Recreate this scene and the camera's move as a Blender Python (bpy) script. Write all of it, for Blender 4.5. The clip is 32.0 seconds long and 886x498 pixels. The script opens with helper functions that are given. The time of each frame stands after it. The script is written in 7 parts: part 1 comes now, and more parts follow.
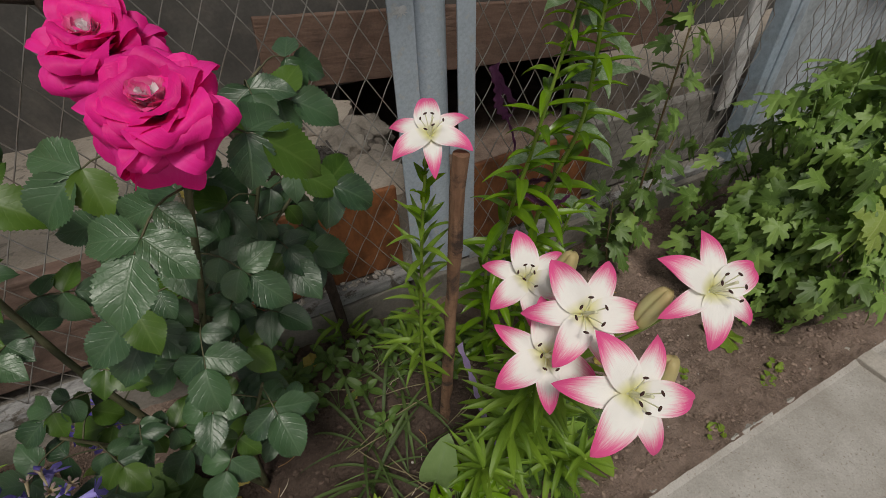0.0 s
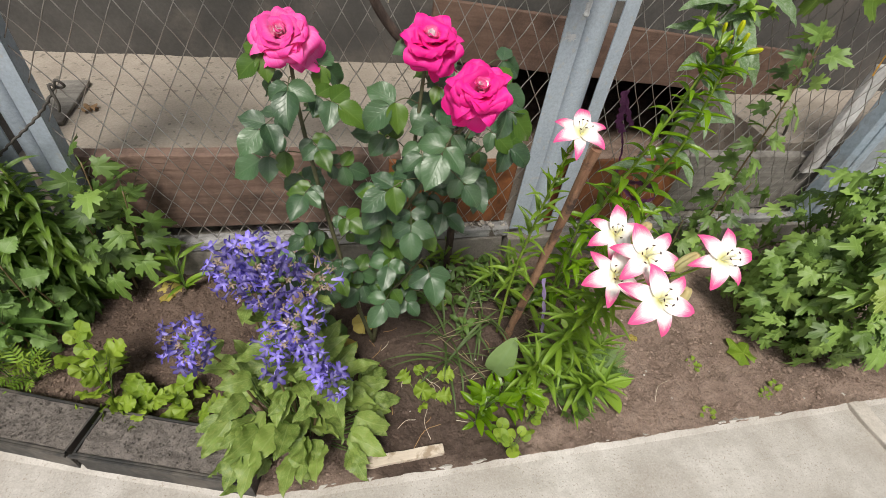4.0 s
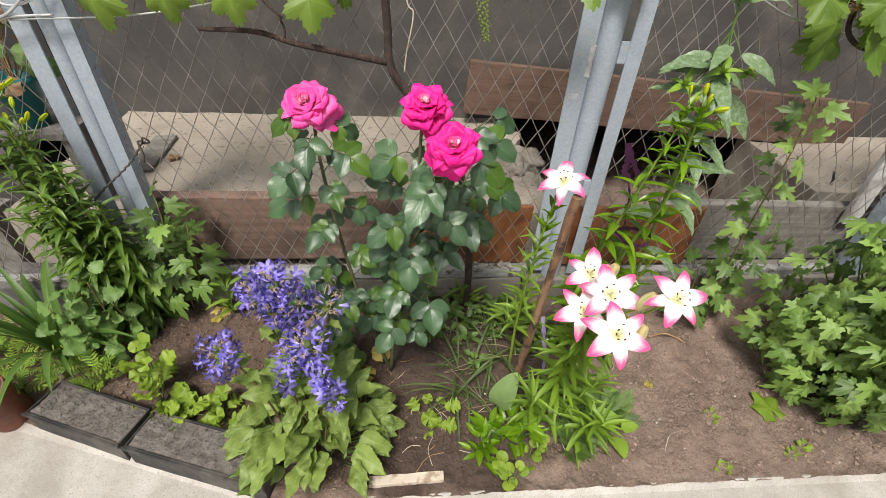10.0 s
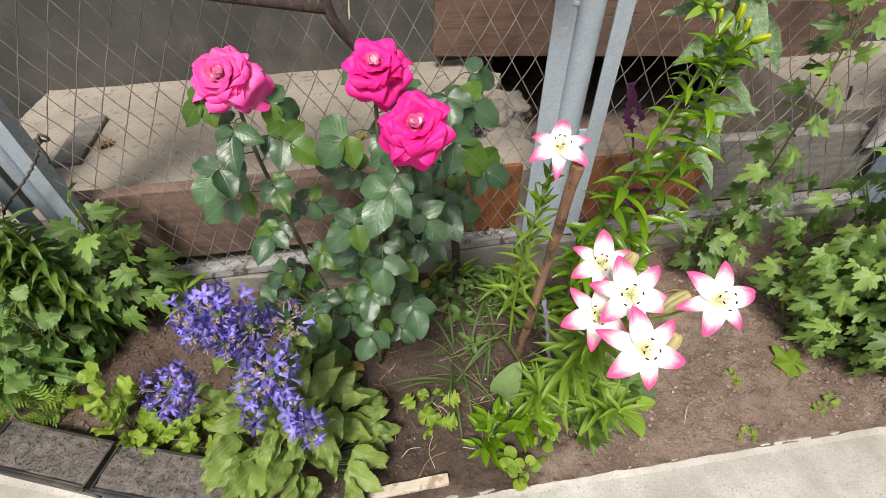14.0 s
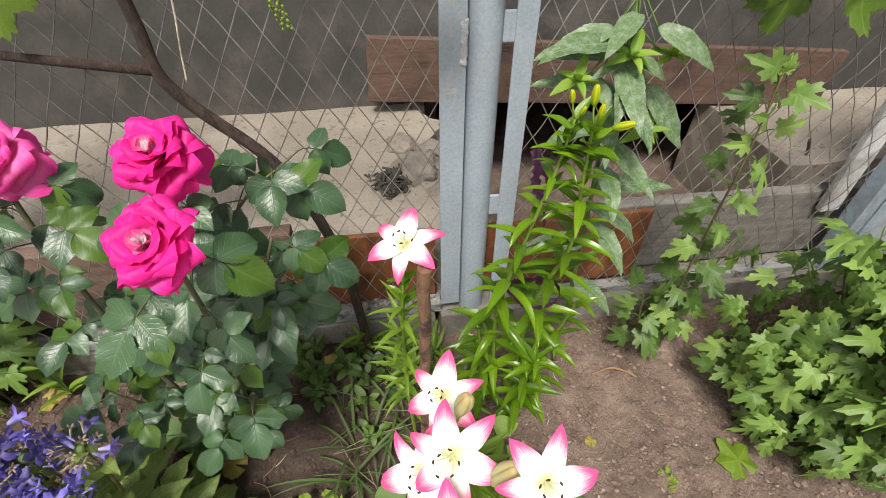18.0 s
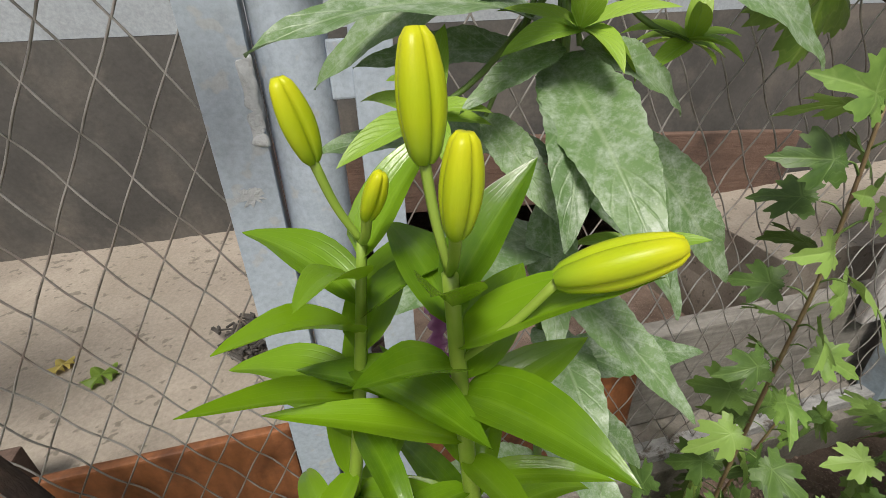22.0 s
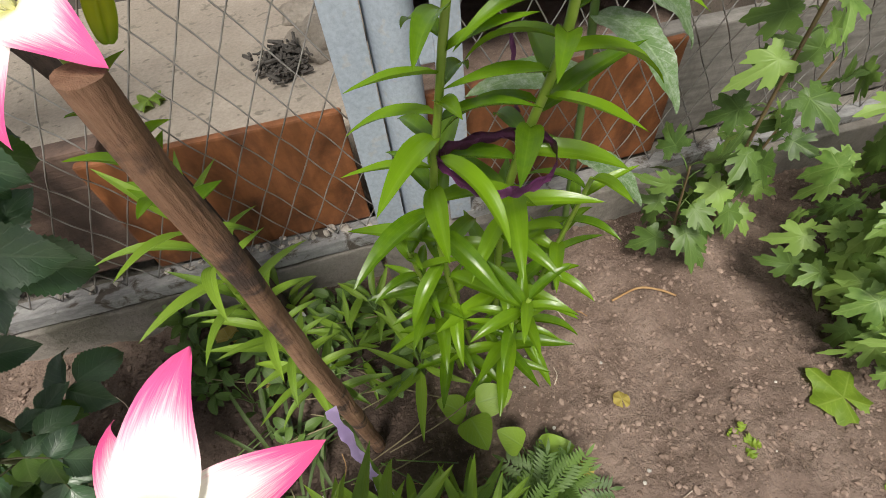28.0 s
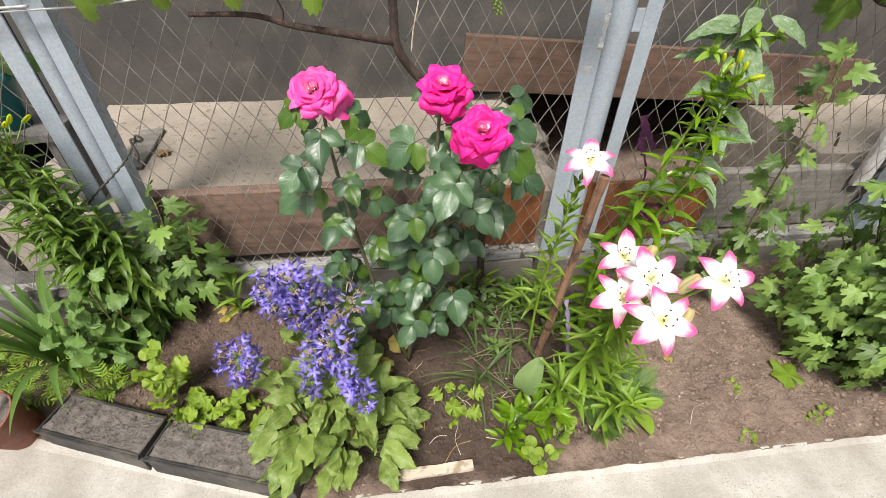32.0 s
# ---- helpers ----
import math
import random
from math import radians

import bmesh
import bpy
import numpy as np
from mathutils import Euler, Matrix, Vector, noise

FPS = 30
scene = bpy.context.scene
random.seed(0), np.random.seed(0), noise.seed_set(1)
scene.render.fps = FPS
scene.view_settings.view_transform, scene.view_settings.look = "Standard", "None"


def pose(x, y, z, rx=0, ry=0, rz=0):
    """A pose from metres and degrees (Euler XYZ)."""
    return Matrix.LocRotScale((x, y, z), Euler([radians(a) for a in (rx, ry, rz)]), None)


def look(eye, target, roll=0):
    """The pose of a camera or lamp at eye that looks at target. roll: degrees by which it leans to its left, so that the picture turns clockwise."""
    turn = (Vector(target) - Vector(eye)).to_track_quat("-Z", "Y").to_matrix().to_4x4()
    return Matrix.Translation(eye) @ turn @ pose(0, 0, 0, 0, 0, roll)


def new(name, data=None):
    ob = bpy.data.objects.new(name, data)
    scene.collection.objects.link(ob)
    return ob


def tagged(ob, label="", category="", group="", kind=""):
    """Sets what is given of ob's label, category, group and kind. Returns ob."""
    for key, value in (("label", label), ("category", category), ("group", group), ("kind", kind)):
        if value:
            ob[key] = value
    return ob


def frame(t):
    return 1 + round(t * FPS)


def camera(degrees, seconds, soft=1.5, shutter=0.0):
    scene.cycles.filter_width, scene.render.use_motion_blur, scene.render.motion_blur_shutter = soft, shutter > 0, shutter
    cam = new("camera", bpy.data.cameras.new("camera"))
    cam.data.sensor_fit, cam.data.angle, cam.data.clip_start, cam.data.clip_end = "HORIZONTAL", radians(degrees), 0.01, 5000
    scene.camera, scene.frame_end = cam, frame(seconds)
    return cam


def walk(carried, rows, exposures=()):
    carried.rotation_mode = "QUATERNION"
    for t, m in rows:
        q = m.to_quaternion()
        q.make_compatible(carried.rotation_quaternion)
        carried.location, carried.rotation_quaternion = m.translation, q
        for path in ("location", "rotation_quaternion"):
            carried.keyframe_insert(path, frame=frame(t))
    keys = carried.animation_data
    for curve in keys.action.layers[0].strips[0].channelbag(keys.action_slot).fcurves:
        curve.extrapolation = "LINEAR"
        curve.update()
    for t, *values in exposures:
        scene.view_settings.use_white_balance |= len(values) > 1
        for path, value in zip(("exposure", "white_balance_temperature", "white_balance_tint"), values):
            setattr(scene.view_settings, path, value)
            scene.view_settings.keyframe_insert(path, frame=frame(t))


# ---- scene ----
cam = camera(88.84, 32.0, soft=0.45)
ROWS = [
    (0.0, -0.2880, -0.7800, 0.8996, 49.80, 2.00, -26.96),
    (0.5, -0.3356, -0.7856, 0.9630, 49.35, 0.79, -19.50),
    (1.0, -0.3837, -0.8186, 0.9975, 48.79, -0.32, -19.85),
    (1.5, -0.4000, -0.8410, 1.0077, 47.87, 1.08, -21.69),
    (2.0, -0.3999, -0.8471, 1.0081, 47.44, 2.14, -24.26),
    (2.5, -0.4130, -0.8600, 1.0133, 48.05, 1.62, -24.35),
    (3.0, -0.4673, -0.9016, 1.0324, 49.49, -1.31, -20.45),
    (3.5, -0.5121, -0.9574, 1.0391, 46.87, -6.50, -13.04),
    (5.5, -0.4823, -1.1350, 1.0929, 50.52, -1.00, -6.68),
    (6.0, -0.4662, -1.1779, 1.1371, 53.88, -5.34, -6.85),
    (6.5, -0.4862, -1.2203, 1.1384, 53.14, -2.10, -8.39),
    (7.0, -0.5021, -1.2400, 1.1315, 53.10, -1.85, -6.03),
    (7.5, -0.4560, -1.2468, 1.1336, 53.28, -1.89, -5.83),
    (8.0, -0.4333, -1.2581, 1.1322, 54.03, -1.32, -5.60),
    (8.5, -0.4326, -1.2608, 1.1328, 54.60, -1.19, -5.21),
    (9.0, -0.4254, -1.2423, 1.1375, 55.05, -1.69, -3.68),
    (9.5, -0.4262, -1.2023, 1.1301, 54.87, -2.68, -2.16),
    (10.0, -0.4020, -1.1086, 1.1038, 51.79, -2.62, -3.80),
    (10.5, -0.3946, -1.0499, 1.0824, 48.31, -2.50, -5.39),
    (11.0, -0.4058, -1.0223, 1.0772, 46.59, -2.48, -5.34),
    (11.5, -0.4055, -1.0052, 1.0775, 45.79, -1.58, -5.94),
    (12.0, -0.3986, -0.9968, 1.0762, 44.99, -1.22, -6.31),
    (12.5, -0.3964, -0.9848, 1.0744, 44.67, -1.31, -6.31),
    (13.0, -0.3968, -0.9657, 1.0721, 44.63, -1.03, -6.66),
    (13.5, -0.3858, -0.9472, 1.0690, 44.74, -0.13, -8.14),
    (15.5, -0.2715, -0.8763, 1.0713, 43.63, 3.49, -7.93),
    (16.0, -0.2583, -0.8594, 1.0682, 44.05, 0.91, -5.81),
    (16.5, -0.2596, -0.8588, 1.0663, 45.23, -1.77, -3.47),
    (17.0, -0.2378, -0.8498, 1.0603, 46.51, -2.59, -2.21),
    (17.5, -0.1923, -0.8250, 1.0564, 46.39, -2.92, -3.86),
    (18.0, -0.1104, -0.7910, 1.0589, 47.68, 0.22, -8.20),
    (18.5, -0.0737, -0.6864, 1.0138, 48.77, -0.83, -13.73),
    (19.0, -0.0096, -0.5829, 1.0058, 51.53, -1.40, -14.95),
    (19.5, 0.0402, -0.5038, 0.9801, 55.23, -0.83, -19.45),
    (20.0, 0.0848, -0.4448, 0.9304, 49.72, -1.00, -16.63),
    (20.5, 0.0980, -0.4327, 0.9080, 47.71, 0.49, -15.17),
    (21.0, 0.1019, -0.4315, 0.8923, 50.20, 0.52, -13.84),
    (21.5, 0.0970, -0.4365, 0.8862, 55.57, 0.23, -13.15),
    (22.0, 0.0943, -0.4413, 0.8748, 61.33, 1.76, -14.81),
    (22.5, 0.0921, -0.4458, 0.8645, 68.52, 2.94, -15.14),
    (23.0, 0.0868, -0.4476, 0.8548, 75.84, 3.67, -15.42),
    (23.5, 0.0774, -0.4688, 0.8500, 82.00, 5.01, -15.78),
    (24.0, 0.0642, -0.4858, 0.8388, 82.57, 5.51, -16.24),
    (24.5, 0.0543, -0.5056, 0.8255, 81.10, 4.70, -16.70),
    (25.0, 0.0380, -0.5271, 0.8129, 79.26, 5.77, -17.07),
    (25.5, 0.0274, -0.5389, 0.7661, 77.01, 5.14, -18.34),
    (26.0, -0.0049, -0.5578, 0.7248, 71.16, 3.20, -20.39),
    (26.5, -0.0207, -0.5751, 0.7255, 60.93, 2.31, -19.81),
    (28.5, 0.0246, -0.5660, 0.7447, 34.68, 5.03, -14.34),
    (29.0, 0.0272, -0.5880, 0.8422, 31.85, 3.85, -14.85),
    (29.5, 0.0075, -0.6250, 0.9280, 35.12, 3.97, -15.28),
    (30.0, -0.0621, -0.7266, 0.9946, 40.97, 2.87, -16.58),
    (30.5, -0.1436, -0.8073, 1.0243, 44.49, 1.78, -14.08),
    (31.0, -0.2332, -0.8730, 1.0469, 46.16, 1.90, -10.58),
    (31.5, -0.3559, -0.9549, 1.0731, 47.53, -0.79, -8.92),
    (32.0, -0.4643, -1.0593, 1.0976, 49.03, -1.03, -6.88),
]
EXPOSURES = [(0.0, -0.88), (0.5, -0.52), (1.0, -0.24), (3.5, 0.04), (5.5, 0.33), (18.0, 0.32), (20.0, 0.16), (22.0, 0.28), (24.0, 0.35), (26.5, 0.12), (28.5, 0.38), (30.0, 0.57), (32.0, 0.55)]
walk(cam, [(t, pose(x, y, z, rx, ry, rz)) for t, x, y, z, rx, ry, rz in ROWS], EXPOSURES)

# ---- light: bright overcast daylight, softly from above and from the open yard ----
world = bpy.data.worlds.new("overcast_sky")
scene.world = world
world.use_nodes = True
wn = world.node_tree
sky = wn.nodes.new("ShaderNodeTexSky")
sky.sky_type, sky.sun_disc = "NISHITA", False
sky.sun_elevation, sky.sun_rotation = radians(52), radians(200)
sky.air_density, sky.dust_density, sky.ozone_density = 1.0, 4.0, 1.0
grey = wn.nodes.new("ShaderNodeMix")
grey.data_type = "RGBA"
grey.inputs[0].default_value = 0.55
wn.links.new(sky.outputs[0], grey.inputs[6])
bw = wn.nodes.new("ShaderNodeRGBToBW")
wn.links.new(sky.outputs[0], bw.inputs[0])
wn.links.new(bw.outputs[0], grey.inputs[7])
wn.links.new(grey.outputs[2], wn.nodes["Background"].inputs[0])
wn.nodes["Background"].inputs[1].default_value = 0.072
sun = new("sun", bpy.data.lights.new("sun", "SUN"))
sun.data.energy, sun.data.angle, sun.data.color = 3.5, radians(16), (1.0, 0.945, 0.86)
sun.matrix_world = look((-0.8, -2.2, 4.0), (0, 0, 0))

# ---- materials ----
def nodes_of(name):
    m = bpy.data.materials.new(name)
    m.use_nodes = True
    return m, m.node_tree.nodes, m.node_tree.links, m.node_tree.nodes["Principled BSDF"]


def mix_rgb(nodes, links, fac, a, b, blend="MIX"):
    n = nodes.new("ShaderNodeMix")
    n.data_type, n.blend_type = "RGBA", blend
    for k, v in ((0, fac), (6, a), (7, b)):
        if isinstance(v, (int, float)):
            n.inputs[k].default_value = v
        elif isinstance(v, tuple):
            n.inputs[k].default_value = (*v, 1) if len(v) == 3 else v
        else:
            links.new(v, n.inputs[k])
    return n.outputs[2]


def noise_fac(nodes, links, coord, scale, lo=0.35, hi=0.65, detail=6, rough=0.6, stretch=None, distort=0.0):
    if stretch:
        mp = nodes.new("ShaderNodeMapping")
        mp.inputs["Scale"].default_value = stretch
        links.new(coord, mp.inputs[0])
        coord = mp.outputs[0]
    n = nodes.new("ShaderNodeTexNoise")
    n.inputs["Scale"].default_value, n.inputs["Detail"].default_value = scale, detail
    n.inputs["Roughness"].default_value, n.inputs["Distortion"].default_value = rough, distort
    links.new(coord, n.inputs["Vector"])
    r = nodes.new("ShaderNodeMapRange")
    r.inputs[1].default_value, r.inputs[2].default_value = lo, hi
    links.new(n.outputs[0], r.inputs[0])
    return r.outputs[0]


def surface(name, a, b, scale, rough=0.8, bump=0.3, metal=0.0, stain=None, stain_scale=2.0, stain_lo=0.5, stain_hi=0.62,
            fine=None, stretch=None, bump_scale=None, bump_dist=0.004, speck=None, rough_var=0.1, random_tint=0.0, islands=False):
    """A worn surface: two tones at one scale, stains at a larger one, specks and fine relief."""
    m, nodes, links, bsdf = nodes_of(name)
    co = nodes.new("ShaderNodeTexCoord").outputs["Object"]
    col = mix_rgb(nodes, links, noise_fac(nodes, links, co, scale, stretch=stretch), a, b)
    if stain:
        col = mix_rgb(nodes, links, noise_fac(nodes, links, co, stain_scale, stain_lo, stain_hi, 8, 0.65, distort=0.4), col, stain)
    if speck:
        col = mix_rgb(nodes, links, noise_fac(nodes, links, co, speck[1], 0.62, 0.68, 2, 0.5), col, speck[0])
    if fine:
        f = noise_fac(nodes, links, co, fine, 0.2, 0.8, 4, 0.7)
        col = mix_rgb(nodes, links, 0.5, col, mix_rgb(nodes, links, f, (0.25, 0.25, 0.25), (1, 1, 1)), "MULTIPLY")
    if random_tint:
        info = nodes.new("ShaderNodeNewGeometry" if islands else "ShaderNodeObjectInfo")
        hsv = nodes.new("ShaderNodeHueSaturation")
        rr = nodes.new("ShaderNodeMapRange")
        rr.inputs[3].default_value, rr.inputs[4].default_value = 1 - random_tint, 1 + random_tint
        links.new(info.outputs["Random Per Island" if islands else "Random"], rr.inputs[0])
        links.new(rr.outputs[0], hsv.inputs["Value"])
        links.new(col, hsv.inputs["Color"])
        col = hsv.outputs[0]
    links.new(col, bsdf.inputs["Base Color"])
    bsdf.inputs["Metallic"].default_value = metal
    rf = nodes.new("ShaderNodeMapRange")
    rf.inputs[3].default_value, rf.inputs[4].default_value = max(rough - rough_var, 0.05), min(rough + rough_var, 1)
    links.new(noise_fac(nodes, links, co, scale * 2.3), rf.inputs[0])
    links.new(rf.outputs[0], bsdf.inputs["Roughness"])
    if bump:
        bn = nodes.new("ShaderNodeBump")
        bn.inputs["Strength"].default_value, bn.inputs["Distance"].default_value = bump, bump_dist
        links.new(noise_fac(nodes, links, co, bump_scale or scale * 4, 0.1, 0.9, 8, 0.7, stretch=stretch), bn.inputs["Height"])
        links.new(bn.outputs[0], bsdf.inputs["Normal"])
    return m


M_SOIL = surface("garden_soil", (0.255, 0.178, 0.138), (0.44, 0.325, 0.262), 14, 0.95, 1.0, stain=(0.17, 0.113, 0.085), stain_scale=3.2,
                 stain_lo=0.50, stain_hi=0.72, fine=210, bump_scale=80, bump_dist=0.014, speck=((0.46, 0.33, 0.25), 240))


def darken_patch(m, centre, radius, tone):
    """A darker patch of soil with a ragged edge, multiplied by tone."""
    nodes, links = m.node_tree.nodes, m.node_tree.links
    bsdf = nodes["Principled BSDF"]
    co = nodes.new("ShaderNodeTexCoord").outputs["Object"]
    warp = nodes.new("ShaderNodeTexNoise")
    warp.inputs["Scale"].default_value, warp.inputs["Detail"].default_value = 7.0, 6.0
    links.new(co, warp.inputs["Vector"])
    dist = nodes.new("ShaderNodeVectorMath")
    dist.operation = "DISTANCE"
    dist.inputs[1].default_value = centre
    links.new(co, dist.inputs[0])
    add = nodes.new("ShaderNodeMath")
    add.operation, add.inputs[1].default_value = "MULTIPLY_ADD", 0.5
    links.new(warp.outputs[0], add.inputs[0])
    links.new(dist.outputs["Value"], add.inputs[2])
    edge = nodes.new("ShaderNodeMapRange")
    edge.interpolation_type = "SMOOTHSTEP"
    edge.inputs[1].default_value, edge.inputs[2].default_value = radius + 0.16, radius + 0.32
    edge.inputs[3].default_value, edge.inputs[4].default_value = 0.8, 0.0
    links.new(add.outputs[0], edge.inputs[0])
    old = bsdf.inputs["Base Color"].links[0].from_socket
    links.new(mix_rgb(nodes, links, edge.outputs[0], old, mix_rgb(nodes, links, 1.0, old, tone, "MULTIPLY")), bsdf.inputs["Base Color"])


# damp soil round the rose, with the shade under the plants painted in
darken_patch(M_SOIL, (-0.32, -0.33, 0.0), 0.36, (0.22, 0.195, 0.185))
darken_patch(M_SOIL, (-0.93, -0.24, 0.0), 0.30, (0.42, 0.38, 0.36))
# far left end: painted shade on the soil between the plants
darken_patch(M_SOIL, (-1.65, -0.15, 0.0), 0.30, (0.40, 0.36, 0.34))
M_CLOD = surface("soil_clod", (0.23, 0.16, 0.122), (0.42, 0.31, 0.25), 30, 0.95, 0.6, fine=200, bump_scale=200, bump_dist=0.002, random_tint=0.12, islands=True)
# the clods carry the same damp and painted shade
darken_patch(M_CLOD, (-0.32, -0.33, 0.0), 0.36, (0.22, 0.195, 0.185))
darken_patch(M_CLOD, (-0.93, -0.24, 0.0), 0.30, (0.42, 0.38, 0.36))
M_PAVE = surface("path_concrete", (0.49, 0.46, 0.42), (0.66, 0.63, 0.59), 9, 0.9, 0.6, stain=(0.38, 0.345, 0.30), stain_scale=2.3,
                 stain_lo=0.42, stain_hi=0.66, fine=260, bump_scale=140, bump_dist=0.0025, speck=((0.40, 0.36, 0.31), 200))
M_MORTAR = surface("pale_mortar", (0.50, 0.455, 0.40), (0.66, 0.61, 0.55), 20, 0.9, 0.6, fine=150, bump_scale=120, bump_dist=0.003)
M_PLINTH = surface("dark_plinth_render", (0.074, 0.070, 0.066), (0.115, 0.108, 0.10), 5.5, 0.75, 0.3, stain=(0.20, 0.175, 0.15), stain_scale=2.9,
                   stain_lo=0.52, stain_hi=0.72, fine=90, bump_scale=60, bump_dist=0.002)
M_WALL = surface("light_wall_paint", (0.37, 0.41, 0.45), (0.45, 0.49, 0.53), 2.2, 0.8, 0.2, stain=(0.33, 0.34, 0.345), stain_scale=1.3,
                 stain_lo=0.55, stain_hi=0.8, fine=120, bump_scale=80, bump_dist=0.0015)
M_LEDGE = surface("ledge_concrete", (0.36, 0.31, 0.255), (0.47, 0.41, 0.345), 5, 0.92, 0.6, stain=(0.36, 0.31, 0.26), stain_scale=3,
                  stain_lo=0.5, stain_hi=0.7, fine=140, bump_scale=90, bump_dist=0.003, speck=((0.25, 0.22, 0.18), 45))
M_RUBBLE = surface("broken_concrete", (0.30, 0.26, 0.215), (0.47, 0.42, 0.36), 12, 0.95, 1.0, stain=(0.2, 0.17, 0.14), stain_scale=9,
                   stain_lo=0.55, stain_hi=0.68, fine=120, bump_scale=60, bump_dist=0.008)
M_BEAM = surface("foundation_concrete", (0.26, 0.235, 0.205), (0.38, 0.35, 0.31), 9, 0.95, 0.8, stain=(0.16, 0.15, 0.12), stain_scale=5,
                 fine=130, bump_scale=70, bump_dist=0.006)
M_GREYCON = surface("grey_weathered_concrete", (0.13, 0.125, 0.118), (0.24, 0.23, 0.215), 7, 0.95, 0.8, stain=(0.09, 0.085, 0.078), stain_scale=5,
                     fine=130, bump_scale=70, bump_dist=0.005)
M_STEEL = surface("grey_blue_paint", (0.40, 0.465, 0.545), (0.45, 0.515, 0.595), 16, 0.42, 0.2, stain=(0.34, 0.38, 0.41), stain_scale=10,
                  stain_lo=0.62, stain_hi=0.78, fine=160, bump_scale=120, bump_dist=0.001, speck=((0.46, 0.49, 0.52), 55))
M_PEEL = surface("peeling_grey_paint", (0.30, 0.30, 0.30), (0.46, 0.46, 0.455), 22, 0.8, 0.7, stain=(0.13, 0.11, 0.09), stain_scale=26,
                 stain_lo=0.54, stain_hi=0.62, fine=120, bump_scale=80, bump_dist=0.003, stretch=(1, 4, 4))
M_WELD = surface("weld_putty", (0.40, 0.42, 0.44), (0.60, 0.62, 0.64), 60, 0.7, 0.8, bump_scale=150, bump_dist=0.004)
M_WIRE = surface("galvanised_wire", (0.20, 0.19, 0.175), (0.39, 0.375, 0.355), 20, 0.5, 0.0, metal=0.4, stain=(0.16, 0.10, 0.07), stain_scale=6,
                 stain_lo=0.5, stain_hi=0.7)
M_TIE = surface("bright_tie_wire", (0.5, 0.51, 0.52), (0.66, 0.67, 0.68), 40, 0.4, 0.0, metal=0.6)
M_DARKWIRE = surface("dark_twisted_wire", (0.05, 0.045, 0.04), (0.1, 0.09, 0.08), 60, 0.7, 0.0)
M_PLANK = surface("weathered_brown_plank", (0.155, 0.092, 0.066), (0.215, 0.135, 0.10), 5, 0.85, 0.8, stain=(0.085, 0.055, 0.043), stain_scale=6,
                  stain_lo=0.50, stain_hi=0.70, fine=110, stretch=(1.2, 6, 8), bump_scale=16, bump_dist=0.004)
M_PINKPLANK = surface("reddish_plank", (0.17, 0.105, 0.08), (0.31, 0.205, 0.16), 4, 0.85, 0.7, stain=(0.075, 0.05, 0.04), stain_scale=5,
                      stain_lo=0.46, stain_hi=0.66, fine=60, stretch=(0.8, 9, 14), bump_scale=14, bump_dist=0.003)
M_PLY = surface("orange_brown_board", (0.21, 0.078, 0.028), (0.33, 0.125, 0.047), 8, 0.55, 0.2, stain=(0.12, 0.045, 0.02), stain_scale=6,
                fine=70, stretch=(6, 6, 1.2), bump_scale=30, bump_dist=0.001)
M_GREYPLANK = surface("grey_weathered_plank", (0.20, 0.185, 0.165), (0.33, 0.31, 0.28), 5, 0.9, 0.6, stain=(0.13, 0.115, 0.1), stain_scale=4,
                      fine=70, stretch=(0.8, 9, 14), bump_scale=16, bump_dist=0.003)
M_WHITEBOARD = surface("whitewashed_board", (0.62, 0.61, 0.6), (0.78, 0.77, 0.76), 8, 0.85, 0.4, stain=(0.45, 0.42, 0.4), stain_scale=6, fine=80,
                       stretch=(8, 8, 1))
M_PALEBOARD = surface("pale_blue_board", (0.50, 0.57, 0.63), (0.62, 0.69, 0.74), 5, 0.7, 0.2, stain=(0.38, 0.42, 0.45), stain_scale=3, fine=80)
M_BARK = surface("vine_bark", (0.052, 0.034, 0.028), (0.125, 0.084, 0.066), 30, 0.95, 1.0, stain=(0.06, 0.04, 0.035), stain_scale=14, fine=120,
                 stretch=(3, 3, 0.6), bump_scale=60, bump_dist=0.006)
M_STAKE = surface("weathered_stake", (0.24, 0.125, 0.072), (0.42, 0.245, 0.15), 14, 0.9, 0.9, stain=(0.08, 0.05, 0.04), stain_scale=20,
                  fine=120, stretch=(4, 4, 0.5), bump_scale=40, bump_dist=0.004)
M_PALESTICK = surface("pale_wood_strip", (0.55, 0.47, 0.38), (0.68, 0.6, 0.5), 12, 0.85, 0.5, stain=(0.36, 0.28, 0.2), stain_scale=30, stretch=(0.6, 6, 6))
M_TRAY = surface("black_plastic_tray", (0.018, 0.018, 0.018), (0.035, 0.034, 0.033), 12, 0.55, 0.1, stain=(0.09, 0.08, 0.07), stain_scale=7)
M_POTSOIL = surface("dark_tray_soil", (0.16, 0.14, 0.127), (0.30, 0.265, 0.24), 45, 0.97, 1.0, fine=420, bump_scale=260, bump_dist=0.005,
                    speck=((0.33, 0.29, 0.25), 340))
M_TERRA = surface("terracotta_plastic", (0.27, 0.095, 0.06), (0.34, 0.125, 0.08), 8, 0.6, 0.15, stain=(0.22, 0.11, 0.085), stain_scale=5, fine=60)
M_WHITECUP = surface("white_enamel", (0.7, 0.71, 0.72), (0.8, 0.8, 0.8), 8, 0.35, 0.0)
M_TEAL = surface("teal_plastic", (0.0, 0.10, 0.115), (0.005, 0.15, 0.165), 5, 0.4, 0.0)
M_BLUECLOTH = surface("bright_blue_plastic", (0.01, 0.22, 0.5), (0.02, 0.30, 0.62), 5, 0.5, 0.2)
